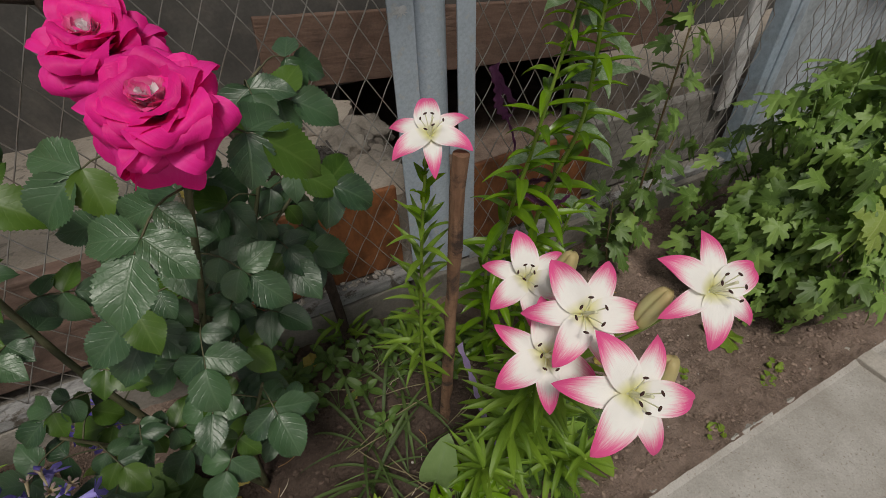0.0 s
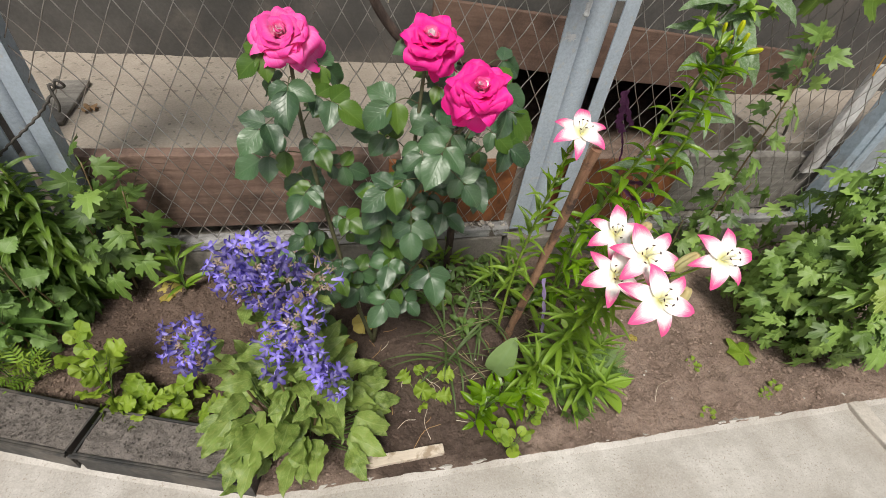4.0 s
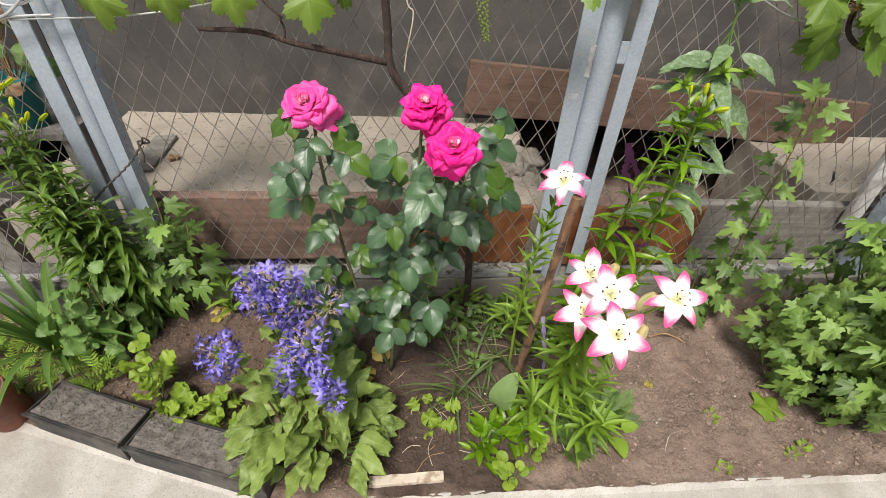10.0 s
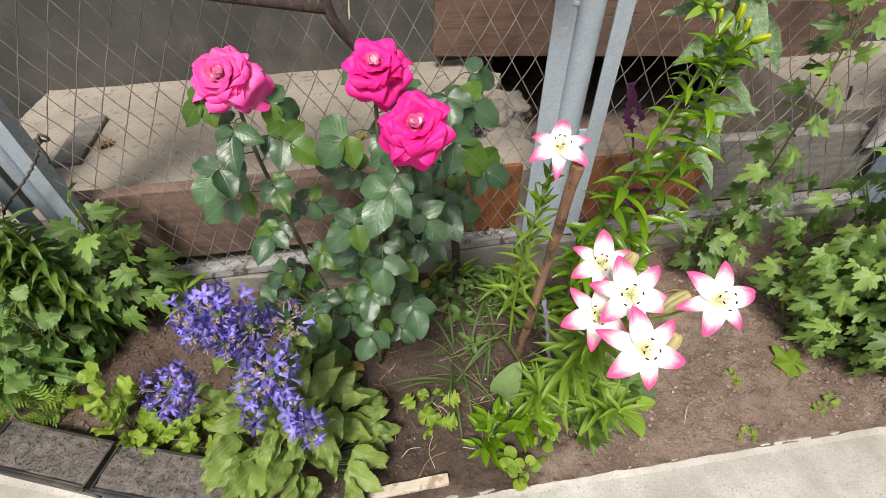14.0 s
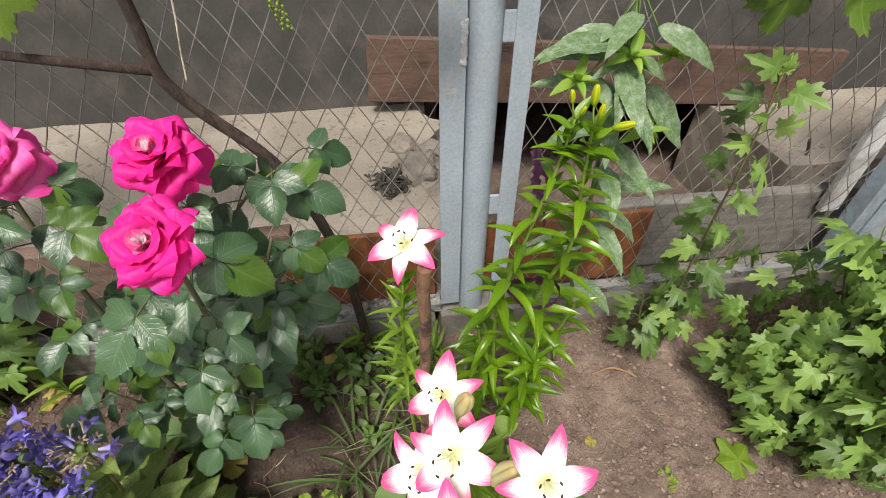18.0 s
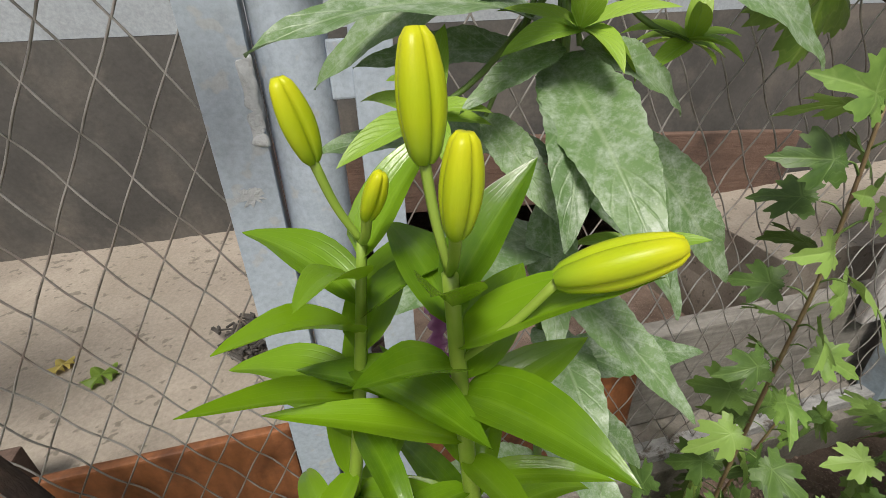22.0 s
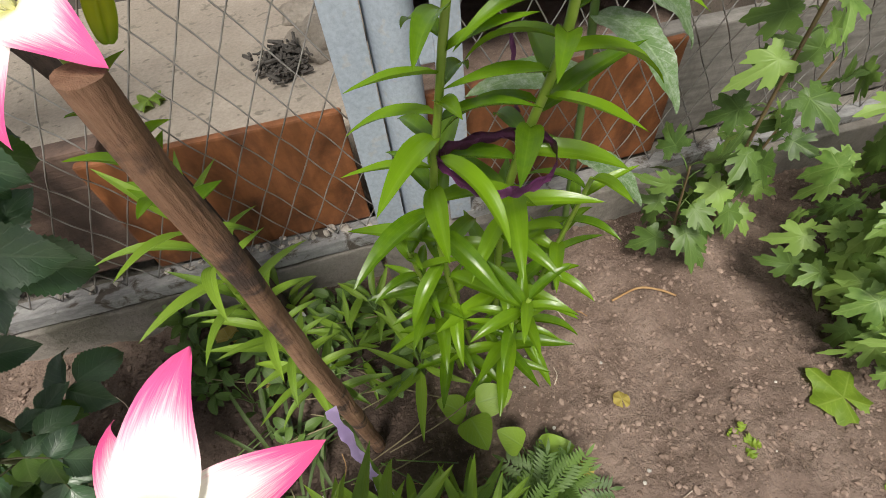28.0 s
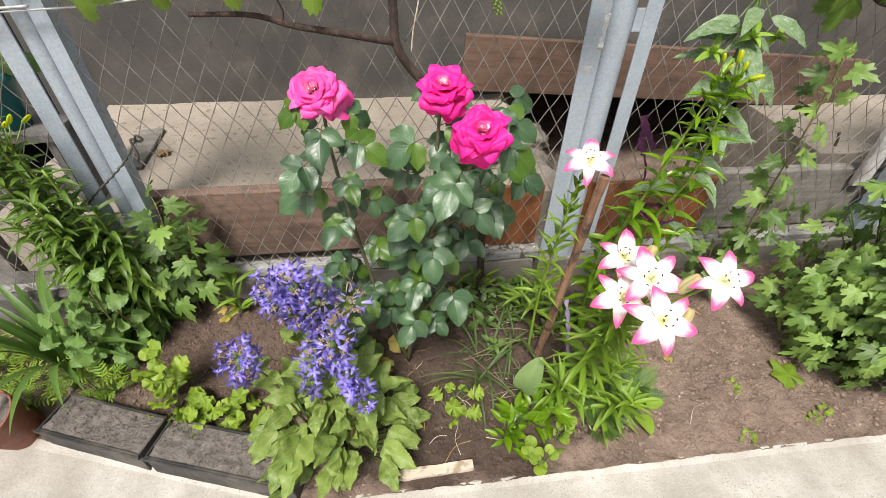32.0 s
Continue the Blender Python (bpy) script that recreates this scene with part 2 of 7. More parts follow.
M_DRY = surface("dry_leaf", (0.30, 0.17, 0.07), (0.42, 0.27, 0.13), 30, 0.9, 0.5)
M_RIBBON = surface("purple_ribbon", (0.075, 0.016, 0.06), (0.15, 0.035, 0.12), 30, 0.4, 0.2)
M_LILAC = surface("lilac_ribbon", (0.42, 0.30, 0.58), (0.56, 0.46, 0.7), 20, 0.4, 0.2)
M_TAPE = surface("yellow_tape", (0.55, 0.30, 0.03), (0.7, 0.42, 0.06), 30, 0.5, 0.2)
M_PAPER = surface("white_scrap", (0.6, 0.58, 0.54), (0.75, 0.73, 0.7), 40, 0.8, 0.3)
# near-black colour carries the deep shade inside the wall openings
M_SHADEBOX = surface("near_black_shade", (0.03, 0.028, 0.026), (0.05, 0.046, 0.042), 6, 0.95, 0.3)
M_STONE = surface("pale_pebble", (0.45, 0.42, 0.38), (0.62, 0.58, 0.53), 30, 0.85, 0.3, random_tint=0.3)

# ---- mesh helpers ----
def finish(name, bm, material, parent=None, smooth=False, label=""):
    me = bpy.data.meshes.new(name)
    bm.normal_update()
    bm.to_mesh(me)
    bm.free()
    if smooth:
        me.polygons.foreach_set("use_smooth", [True] * len(me.polygons))
    if material:
        me.materials.append(material)
    ob = new(name, me)
    if parent:
        ob.parent = parent
    if label:
        ob["label"] = label
    return ob


def part(name, bm, material, parent, label="", smooth=False):
    """Links a mesh made in world places as one part under its thing."""
    ob = finish(name, bm, material, parent, smooth, label)
    ob.matrix_basis = parent.matrix_basis.inverted()
    return ob


def thing(name, at=(0, 0, 0), label="", category="", group="", kind=""):
    ob = new(name)
    ob.empty_display_size = 0.05
    ob.location = at
    bpy.context.view_layer.update()
    return tagged(ob, label, category, group, kind)


def box(bm, lo, hi, bevel=0.0, m=None):
    res = bmesh.ops.create_cube(bm, size=1)
    vs = res["verts"]
    c = [(a + b) / 2 for a, b in zip(lo, hi)]
    s = [b - a for a, b in zip(lo, hi)]
    for v in vs:
        v.co = Vector((c[0] + v.co.x * s[0], c[1] + v.co.y * s[1], c[2] + v.co.z * s[2]))
    if bevel:
        es = list({e for v in vs for e in v.link_edges})
        res = bmesh.ops.bevel(bm, geom=es, offset=bevel, segments=2, affect="EDGES", profile=0.6)
        vs = list({v for f in res["faces"] for v in f.verts} | {v for v in vs if v.is_valid})
    if m is not None:
        for v in vs:
            v.co = m @ v.co
    return vs


def rough_box(lo, hi, cut, amp, freq, seed=0, bevel=0.004):
    """A board or block with a few cuts along it, its faces slightly uneven and its edges worn."""
    bm = bmesh.new()
    box(bm, lo, hi, bevel)
    size = [b - a for a, b in zip(lo, hi)]
    for ax in range(3):
        n = int(size[ax] / cut)
        for i in range(1, n):
            no = [0, 0, 0]
            no[ax] = 1
            co = list(lo)
            co[ax] = lo[ax] + size[ax] * i / n
            bmesh.ops.bisect_plane(bm, geom=bm.verts[:] + bm.edges[:] + bm.faces[:], plane_co=co, plane_no=no)
    for v in bm.verts:
        p = v.co * freq + Vector((seed * 7.1, seed * 3.3, seed))
        v.co += Vector((noise.noise(p), noise.noise(p + Vector((9, 0, 0))), noise.noise(p + Vector((0, 9, 0))))) * amp
    return bm


def tube(bm, pts, radii, sides=6, cap=True):
    """A round tube through points, with a radius at each."""
    pts = [Vector(p) for p in pts]
    if isinstance(radii, (int, float)):
        radii = [radii] * len(pts)
    rings = []
    side = None
    for i, p in enumerate(pts):
        d = (pts[min(i + 1, len(pts) - 1)] - pts[max(i - 1, 0)]).normalized()
        if side is None:
            side = d.orthogonal().normalized()
        side = (side - d * side.dot(d)).normalized()
        up = d.cross(side)
        rings.append([bm.verts.new(p + (side * math.cos(a) + up * math.sin(a)) * radii[i])
                      for a in (2 * math.pi * k / sides for k in range(sides))])
    for a, b in zip(rings, rings[1:]):
        for k in range(sides):
            bm.faces.new((a[k], a[(k + 1) % sides], b[(k + 1) % sides], b[k]))
    if cap:
        bm.faces.new(rings[0][::-1])
        bm.faces.new(rings[-1])


def curve_points(ctrl, n=8):
    """Points on a smooth curve through the given ones."""
    c = [Vector(p) for p in ctrl]
    c = [c[0] * 2 - c[1]] + c + [c[-1] * 2 - c[-2]]
    out = []
    for i in range(1, len(c) - 2):
        for k in range(n):
            t = k / n
            a, b, d, e = c[i - 1], c[i], c[i + 1], c[i + 2]
            out.append(0.5 * ((2 * b) + (d - a) * t + (2 * a - 5 * b + 4 * d - e) * t * t + (3 * b - a - 3 * d + e) * t ** 3))
    out.append(c[-2])
    return out


def sheet(x0, x1, y0, y1, nx, ny, height):
    bm = bmesh.new()
    lo, hi = (y0 if callable(y0) else lambda x: y0), (y1 if callable(y1) else lambda x: y1)
    xs = [x0 + (x1 - x0) * i / nx for i in range(nx + 1)]
    vs = [[bm.verts.new((x, lo(x) + (hi(x) - lo(x)) * j / ny, 0)) for j in range(ny + 1)] for x in xs]
    for col in vs:
        for v in col:
            v.co.z = height(v.co.x, v.co.y)
    for i in range(nx):
        for j in range(ny):
            bm.faces.new((vs[i][j], vs[i + 1][j], vs[i + 1][j + 1], vs[i][j + 1]))
    return bm


def fractal(x, y, s, seed=0.0):
    return noise.fractal(Vector((x * s, y * s, seed)), 0.9, 2.0, 4)


# ---- ground, path and wall ----
KERB = -0.622


def kerb_line(x):
    """The bed's edge: straight, but for the far end, where it turns in along the trays."""
    return KERB + 0.333 * max(0.0, min(0.9, -0.70 - x))


def soil_height(x, y):
    rise = 0.035 * max(0.0, min(1.0, (y + 0.35) / 0.3)) + 0.0
    edge = -0.016 * max(0.0, min(1.0, (kerb_line(x) + 0.102 - y) / 0.1))
    return rise + edge + 0.012 * fractal(x, y, 5) + 0.008 * fractal(x, y, 24, 3.0) + 0.004 * fractal(x, y, 75, 7.0)


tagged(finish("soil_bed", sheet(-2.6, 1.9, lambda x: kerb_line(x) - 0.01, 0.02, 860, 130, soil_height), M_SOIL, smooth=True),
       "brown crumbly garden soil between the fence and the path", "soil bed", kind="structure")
tagged(finish("ground", sheet(-90, 90, -90, 90, 4, 4, lambda x, y: -0.12), M_SOIL), "bare brown earth reaching away round the yard", "ground", kind="structure")


def path_height(x, y):
    lip = 0.012 * max(0.0, 1 - abs(y - (kerb_line(x) - 0.006 + 0.006 * fractal(x, 0, 9))) / 0.014)
    return -0.03 + lip + 0.003 * fractal(x, y, 4) + 0.0012 * fractal(x, y, 30, 2.0)


bm = sheet(-3.2, 2.6, -1.6, lambda x: kerb_line(x) + 0.012, 290, 60, path_height)
ext = bmesh.ops.extrude_face_region(bm, geom=bm.faces[:])
for v in [g for g in ext["geom"] if isinstance(g, bmesh.types.BMVert)]:
    v.co.z = -0.1
bmesh.ops.recalc_face_normals(bm, faces=bm.faces[:])
tagged(finish("pavement", bm, M_PAVE, smooth=False), "pale worn concrete path with a rough edge along the bed", "pavement", kind="structure")
bm = bmesh.new()
box(bm, (-3.2, -6.5, -0.11), (2.6, -1.6, -0.03), 0.004)
tagged(finish("pavement", bm, M_PAVE), "pale concrete yard slab behind the path", "pavement", kind="structure")
bm = rough_box((0.845, -1.5, -0.05), (0.905, KERB + 0.03, -0.016), 0.05, 0.006, 14, 3)
tagged(finish("mortar_joint", bm, M_MORTAR), "rough whitish mortar joint across the concrete path", "mortar joint", kind="structure")

WALL_Y, LINE_Z = 0.88, 0.825
bm = bmesh.new()
# plinth with a low opening, in four pieces
box(bm, (-1.80, WALL_Y, -0.3), (0.10, WALL_Y + 0.3, LINE_Z))
box(bm, (1.55, WALL_Y, -0.3), (4.5, WALL_Y + 0.3, LINE_Z))
box(bm, (0.10, WALL_Y, 0.30), (1.55, WALL_Y + 0.3, LINE_Z))
# darker plinth tone: the shade at the far left end is in this colour
M_SHADEWALL = surface("shaded_plinth_end", (0.030, 0.031, 0.034), (0.060, 0.060, 0.062), 6, 0.85, 0.5, stain=(0.10, 0.095, 0.09), stain_scale=4, fine=90, bump_scale=50)
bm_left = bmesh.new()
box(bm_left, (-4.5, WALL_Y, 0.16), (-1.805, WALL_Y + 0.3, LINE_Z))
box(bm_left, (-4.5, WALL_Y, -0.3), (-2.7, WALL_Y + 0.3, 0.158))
tagged(finish("wall_north_end", bm_left, M_SHADEWALL), "wall over a low opening beyond the corner post, coloured dark as shade", "wall", kind="structure")
tagged(finish("wall_north", bm, M_PLINTH), "dark grey rendered plinth of the house wall behind the fence", "wall", kind="structure")
bm = bmesh.new()
box(bm, (-4.5, WALL_Y + 0.006, LINE_Z + 0.001), (4.5, WALL_Y + 0.3, 3.2))
tagged(finish("wall_north_upper", bm, M_WALL), "pale grey painted house wall above the dark plinth", "wall", kind="structure")
# closed boxes added behind the openings so that they stay black
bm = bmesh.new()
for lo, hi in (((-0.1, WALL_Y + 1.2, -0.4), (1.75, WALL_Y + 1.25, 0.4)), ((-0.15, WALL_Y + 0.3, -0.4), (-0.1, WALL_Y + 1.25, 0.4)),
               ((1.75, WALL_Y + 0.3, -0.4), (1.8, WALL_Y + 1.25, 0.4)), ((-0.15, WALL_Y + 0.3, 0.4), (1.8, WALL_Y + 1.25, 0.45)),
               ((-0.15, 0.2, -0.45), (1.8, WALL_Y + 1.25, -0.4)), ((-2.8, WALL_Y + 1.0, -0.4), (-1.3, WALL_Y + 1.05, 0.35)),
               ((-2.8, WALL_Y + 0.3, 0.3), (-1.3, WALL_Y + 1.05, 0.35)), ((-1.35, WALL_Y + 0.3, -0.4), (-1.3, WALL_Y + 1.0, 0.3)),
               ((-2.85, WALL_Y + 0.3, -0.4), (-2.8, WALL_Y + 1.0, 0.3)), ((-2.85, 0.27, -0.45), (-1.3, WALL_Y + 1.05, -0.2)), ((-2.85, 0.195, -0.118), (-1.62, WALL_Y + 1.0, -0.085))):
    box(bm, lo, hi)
tagged(finish("cellar_recess", bm, M_SHADEBOX), "added box behind the low wall opening, near black for its shade", "recess", kind="structure")

# the pale concrete ledge between wall and fence, broken off beside the post
bm = sheet(-1.60, 0.06, 0.10, WALL_Y, 130, 60, lambda x, y: 0.30 - 0.02 * max(0, (0.3 - y)) + 0.003 * fractal(x, y, 6) + 0.0015 * fractal(x, y, 40))
for v in bm.verts:
    if v.co.x > -0.05:
        v.co.x += (v.co.x + 0.05) * (0.5 * noise.noise(Vector((0, v.co.y * 8, 0))) + 0.25 * noise.noise(Vector((0, v.co.y * 27, 2))))
    if v.co.x < -1.50:
        v.co.x += 0.25 * (v.co.x + 1.50) * noise.noise(Vector((0, v.co.y * 9, 4)))
ext = bmesh.ops.extrude_face_region(bm, geom=bm.faces[:])
for v in [g for g in ext["geom"] if isinstance(g, bmesh.types.BMVert)]:
    v.co.z -= 0.3
bmesh.ops.recalc_face_normals(bm, faces=bm.faces[:])
tagged(finish("ledge", bm, M_LEDGE), "pale beige concrete ledge along the foot of the house wall", "ledge", kind="structure")
bm = rough_box((-2.9, 0.10, -0.2), (-1.64, 0.19, 0.292), 0.06, 0.006, 9, 5)
tagged(finish("ledge", bm, M_BEAM), "narrow pale concrete ledge beside the dark opening", "ledge", kind="structure")
bm = rough_box((1.22, 0.34, -0.2), (2.6, WALL_Y - 0.01, 0.24), 0.06, 0.010, 9, 6)
tagged(finish("ledge", bm, M_LEDGE), "beige concrete block end beyond the dark opening", "ledge", kind="structure")

# foundation strip under the fence
bm = rough_box((-2.6, -0.015, -0.1), (-1.252, 0.10, 0.108), 0.05, 0.008, 13, 3)
tagged(finish("foundation", bm, M_GREYCON), "dark weathered concrete footing beyond the corner post", "foundation", kind="structure")
bm = rough_box((-1.25, -0.015, -0.1), (-0.02, 0.10, 0.112), 0.04, 0.008, 13, 1)
tagged(finish("foundation", bm, M_BEAM), "crumbling concrete footing under the fence rail", "foundation", kind="structure")
bm = rough_box((-0.01, -0.03, -0.1), (1.7, 0.10, 0.118), 0.05, 0.003, 11, 2)
tagged(finish("foundation", bm, M_BEAM), "smooth grey concrete footing under the fence", "foundation", kind="structure")

# ---- boards laid behind the fence ----
def board(name, lo, hi, material, label, tilt=(0, 0, 0), cut=0.05, amp=0.002, seed=0, category="plank"):
    c = Vector([(a + b) / 2 for a, b in zip(lo, hi)])
    half = Vector([(b - a) / 2 for a, b in zip(lo, hi)])
    ob = finish(name, rough_box(tuple(-half), tuple(half), cut, amp, 12, seed), material)
    ob.matrix_world = pose(*c, *tilt)
    return tagged(ob, label, category)


board("plank", (-1.16, 0.045, 0.155), (-0.35, 0.085, 0.385), M_PINKPLANK, "wide reddish-brown weathered plank on edge behind the wire", seed=11)
board("plywood_board", (-0.385, 0.025, 0.15), (-0.015, 0.04, 0.372), M_PLY, "orange-brown plywood board standing behind the wire", (0, 0.5, 0), seed=12, category="board")
board("plywood_board", (0.09, 0.03, 0.135), (0.545, 0.045, 0.362), M_PLY, "orange-brown plywood board standing behind the wire", seed=13, category="board")
board("plank", (0.42, 0.06, 0.13), (1.22, 0.10, 0.352), M_GREYPLANK, "grey weathered plank on edge with a pale top", (0, 0.8, 0), seed=14)
board("plank", (-0.15, 0.79, 0.285), (1.72, 0.825, 0.505), M_PLANK, "long brown grained plank across the dark opening", (0, 4.3, 0), seed=15)
board("plank", (-2.45, -0.05, 0.0), (-1.25, -0.022, 0.13), M_GREYCON, "dark grey weathered plank on edge beyond the post", seed=17)
board("wood_scrap", (-1.365, 0.34, 0.302), (-1.285, 0.62, 0.315), M_GREYPLANK, "dark grey splinter of wood lying on the ledge", (0, 0, 4), seed=16, category="wood scrap")

# ---- fence ----
def angle_bar(parent, name, x0, x1, y, z0, z1, t=0.005, depth=0.035, turn=1):
    """A steel angle: a flange facing the path and a leg going back."""
    bm = bmesh.new()
    box(bm, (x0, y - t, z0), (x1, y, z1), 0.0012)
    xb = x1 if turn > 0 else x0
    box(bm, (min(xb, xb - turn * t), y + 0.0005, z0), (max(xb, xb - turn * t), y + depth, z1), 0.001)
    return part(name, bm, M_STEEL, parent)


def pipe(parent, name, x, y, r, z0, z1):
    bm = bmesh.new()
    tube(bm, [(x, y, z0 + (z1 - z0) * i / 12) for i in range(13)], r, 28)
    ob = part(name, bm, M_STEEL, parent, smooth=True)
    return ob


POST = thing("fence_post", (0.06, 0, 0), "grey-blue painted round steel fence post in the bed", "fence post", "fence posts")
POST.location = (0, 0, 0)
pipe(POST, "pipe", 0.076, 0.012, 0.032, -0.1, 1.9)
angle_bar(POST, "flat_bar", 0.124, 0.162, -0.006, 0.13, 1.9, turn=1)
for z in (0.43, 0.80, 1.36):
    bm = bmesh.new()
    box(bm, (0.104, -0.008, z), (0.130, 0.0, z + 0.05), 0.002)
    part("spacer_plate", bm, M_STEEL, POST)
for z in (0.765, 1.38):
    bm = rough_box((0.030, -0.013, z), (0.043, -0.001, z + 0.075), 0.006, 0.0035, 130, 9, 0.003)
    part("weld", bm, M_WELD, POST, "rough whitish weld bead", smooth=True)
bm = bmesh.new()
rim = [bm.verts.new((0.018 + 0.016 * math.cos(a) * q, -0.0116, 0.720 + 0.013 * math.sin(a) * q))
       for a, q in ((k * math.pi / 24, 0.62 + 0.7 * noise.noise(Vector((math.cos(k * math.pi / 24) * 2.6, math.sin(k * math.pi / 24) * 2.6, 4.0)))) for k in range(48))]
bm.faces.new(rim)
part("paint_patch", bm, M_WELD, POST, "pale scraped paint patch")

LPOST = thing("fence_post", (0, 0, 0), "grey-blue painted steel fence post among the plants", "fence post", "fence posts")
pipe(LPOST, "pipe", -1.165, 0.012, 0.021, -0.1, 1.9)
angle_bar(LPOST, "flat_bar", -1.232, -1.192, -0.006, 0.1, 1.9, turn=-1)


def zigzag(z0, z1, w, h, amp=0.0024):
    """One bent wire of the chain link, from the bottom to the top."""
    pts = []
    n = int((z1 - z0) / (h / 2))
    for i in range(n):
        a, b = (0, 1) if i % 2 == 0 else (1, 0)
        for k in range(4):
            t = k / 4
            pts.append(((a + (b - a) * t) * w / 2, (amp if (i % 2 == 0) else -amp) * math.sin(math.pi * t), z0 + (i + t) * h / 2))
    pts.append((0 if n % 2 == 0 else w / 2, 0, z0 + n * h / 2))
    return pts


MESH_W, MESH_H = 0.051, 0.085


def chain_link(parent, x0, x1, z0, z1, y=0.004):
    bm = bmesh.new()
    tube(bm, zigzag(z0, z1, MESH_W, MESH_H), 0.0012, 5)
    first = part("wire", bm, M_WIRE, parent, smooth=True)
    n = int((x1 - x0) / (MESH_W / 2))
    step = (x1 - x0) / n
    flip = Matrix.Diagonal((-1, 1, 1, 1))
    first.matrix_basis = Matrix.Translation((x0, y, 0))
    for k in range(1, n):
        o = first.copy()
        scene.collection.objects.link(o)
        m = Matrix.Translation((x0 + k * step, y, 0))
        if k % 2:
            m = Matrix.Translation((x0 + (k + 1) * step, y, 0)) @ flip
        o.matrix_basis = m


PANEL = thing("chain_link_fence", (0, 0, 0), "chain-link fence panel in a grey-blue steel frame", "fence", "fence panels")
angle_bar(PANEL, "frame_bar", -0.006, 0.0415, -0.006, 0.145, 1.9, turn=1)
angle_bar(PANEL, "frame_bar", -1.142, -1.108, -0.006, 0.145, 1.9, turn=1)
bm = rough_box((-1.108, -0.012, 0.118), (-0.006, 0.028, 0.146), 0.04, 0.0022, 30, 4, 0.002)
part("bottom_rail", bm, M_PEEL, PANEL, "bottom rail with peeling grey paint")
chain_link(PANEL, -1.112, -0.002, 0.15, 1.85)
PANEL2 = thing("chain_link_fence", (0, 0, 0), "chain-link fence panel with a rusty low rail", "fence", "fence panels")
bm = rough_box((0.15, -0.012, 0.118), (1.12, 0.02, 0.140), 0.05, 0.0015, 30, 7, 0.002)
part("bottom_rail", bm, M_PEEL, PANEL2, "bottom rail with peeling grey paint")
chain_link(PANEL2, 0.160, 1.09, 0.142, 1.85)
PANEL3 = thing("chain_link_fence", (0, 0, 0), "chain-link fence panel beyond the post", "fence", "fence panels")
chain_link(PANEL3, -2.5, -1.225, 0.12, 1.85)
bm = rough_box((-2.5, -0.012, 0.10), (-1.23, 0.02, 0.125), 0.05, 0.0015, 30, 8, 0.002)
part("bottom_rail", bm, M_PEEL, PANEL3, "bottom rail with peeling grey paint")

# ---- foliage: materials and leaf shapes ----
def leaf_material(name, dark, light, vein, veins=7, slant=0.9, rough=0.45, translucent=0.3, mottle=None, vein_amt=0.55, bump=0.5, ribs=False, gloss=0.5):
    m, nodes, links, bsdf = nodes_of(name)
    uv = nodes.new("ShaderNodeTexCoord").outputs["UV"]
    sep = nodes.new("ShaderNodeSeparateXYZ")
    links.new(uv, sep.inputs[0])

    def calc(op, a, b=None, c=None):
        n = nodes.new("ShaderNodeMath")
        n.operation = op
        for k, v in enumerate((a, b, c)):
            if v is None:
                continue
            if isinstance(v, (int, float)):
                n.inputs[k].default_value = v
            else:
                links.new(v, n.inputs[k])
        return n.outputs[0]

    across = calc("ABSOLUTE", calc("SUBTRACT", sep.outputs[1], 0.5))
    mid = nodes.new("ShaderNodeMapRange")
    mid.inputs[1].default_value, mid.inputs[2].default_value, mid.inputs[3].default_value, mid.inputs[4].default_value = 0.012, 0.045, 1, 0
    links.new(across, mid.inputs[0])
    if ribs:
        wave = calc("PINGPONG", calc("MULTIPLY", sep.outputs[1], 9.0), 0.5)
    else:
        wave = calc("PINGPONG", calc("MULTIPLY", calc("SUBTRACT", sep.outputs[0], calc("MULTIPLY", across, slant)), veins), 0.5)
    line = nodes.new("ShaderNodeMapRange")
    line.inputs[1].default_value, line.inputs[2].default_value, line.inputs[3].default_value, line.inputs[4].default_value = 0.0, 0.12, 1, 0
    links.new(wave, line.inputs[0])
    veiny = calc("MAXIMUM", mid.outputs[0], calc("MULTIPLY", line.outputs[0], 0.6))
    info = nodes.new("ShaderNodeObjectInfo").outputs["Random"]
    geo = nodes.new("ShaderNodeTexCoord").outputs["Object"]
    col = mix_rgb(nodes, links, info, dark, light)
    col = mix_rgb(nodes, links, calc("MULTIPLY", noise_fac(nodes, links, geo, 60, 0.3, 0.7, 4), 0.5), col, light)
    if mottle:
        col = mix_rgb(nodes, links, noise_fac(nodes, links, geo, 90, 0.46, 0.66, 8, 0.8), col, mottle)
    col = mix_rgb(nodes, links, calc("MULTIPLY", veiny, vein_amt), col, vein)
    links.new(col, bsdf.inputs["Base Color"])
    bsdf.inputs["Roughness"].default_value = rough
    bsdf.inputs["Specular IOR Level"].default_value = gloss
    bn = nodes.new("ShaderNodeBump")
    bn.inputs["Strength"].default_value, bn.inputs["Distance"].default_value = bump, 0.0012
    links.new(calc("SUBTRACT", calc("MULTIPLY", noise_fac(nodes, links, geo, 75, 0.2, 0.8, 4), 0.9), calc("MULTIPLY", veiny, 0.5)), bn.inputs["Height"])
    links.new(bn.outputs[0], bsdf.inputs["Normal"])
    tr = nodes.new("ShaderNodeBsdfTranslucent")
    links.new(mix_rgb(nodes, links, 0.5, col, light), tr.inputs[0])
    mx = nodes.new("ShaderNodeMixShader")
    mx.inputs[0].default_value = translucent * 0.85
    links.new(bsdf.outputs[0], mx.inputs[1])
    links.new(tr.outputs[0], mx.inputs[2])
    links.new(mx.outputs[0], nodes["Material Output"].inputs[0])
    return m


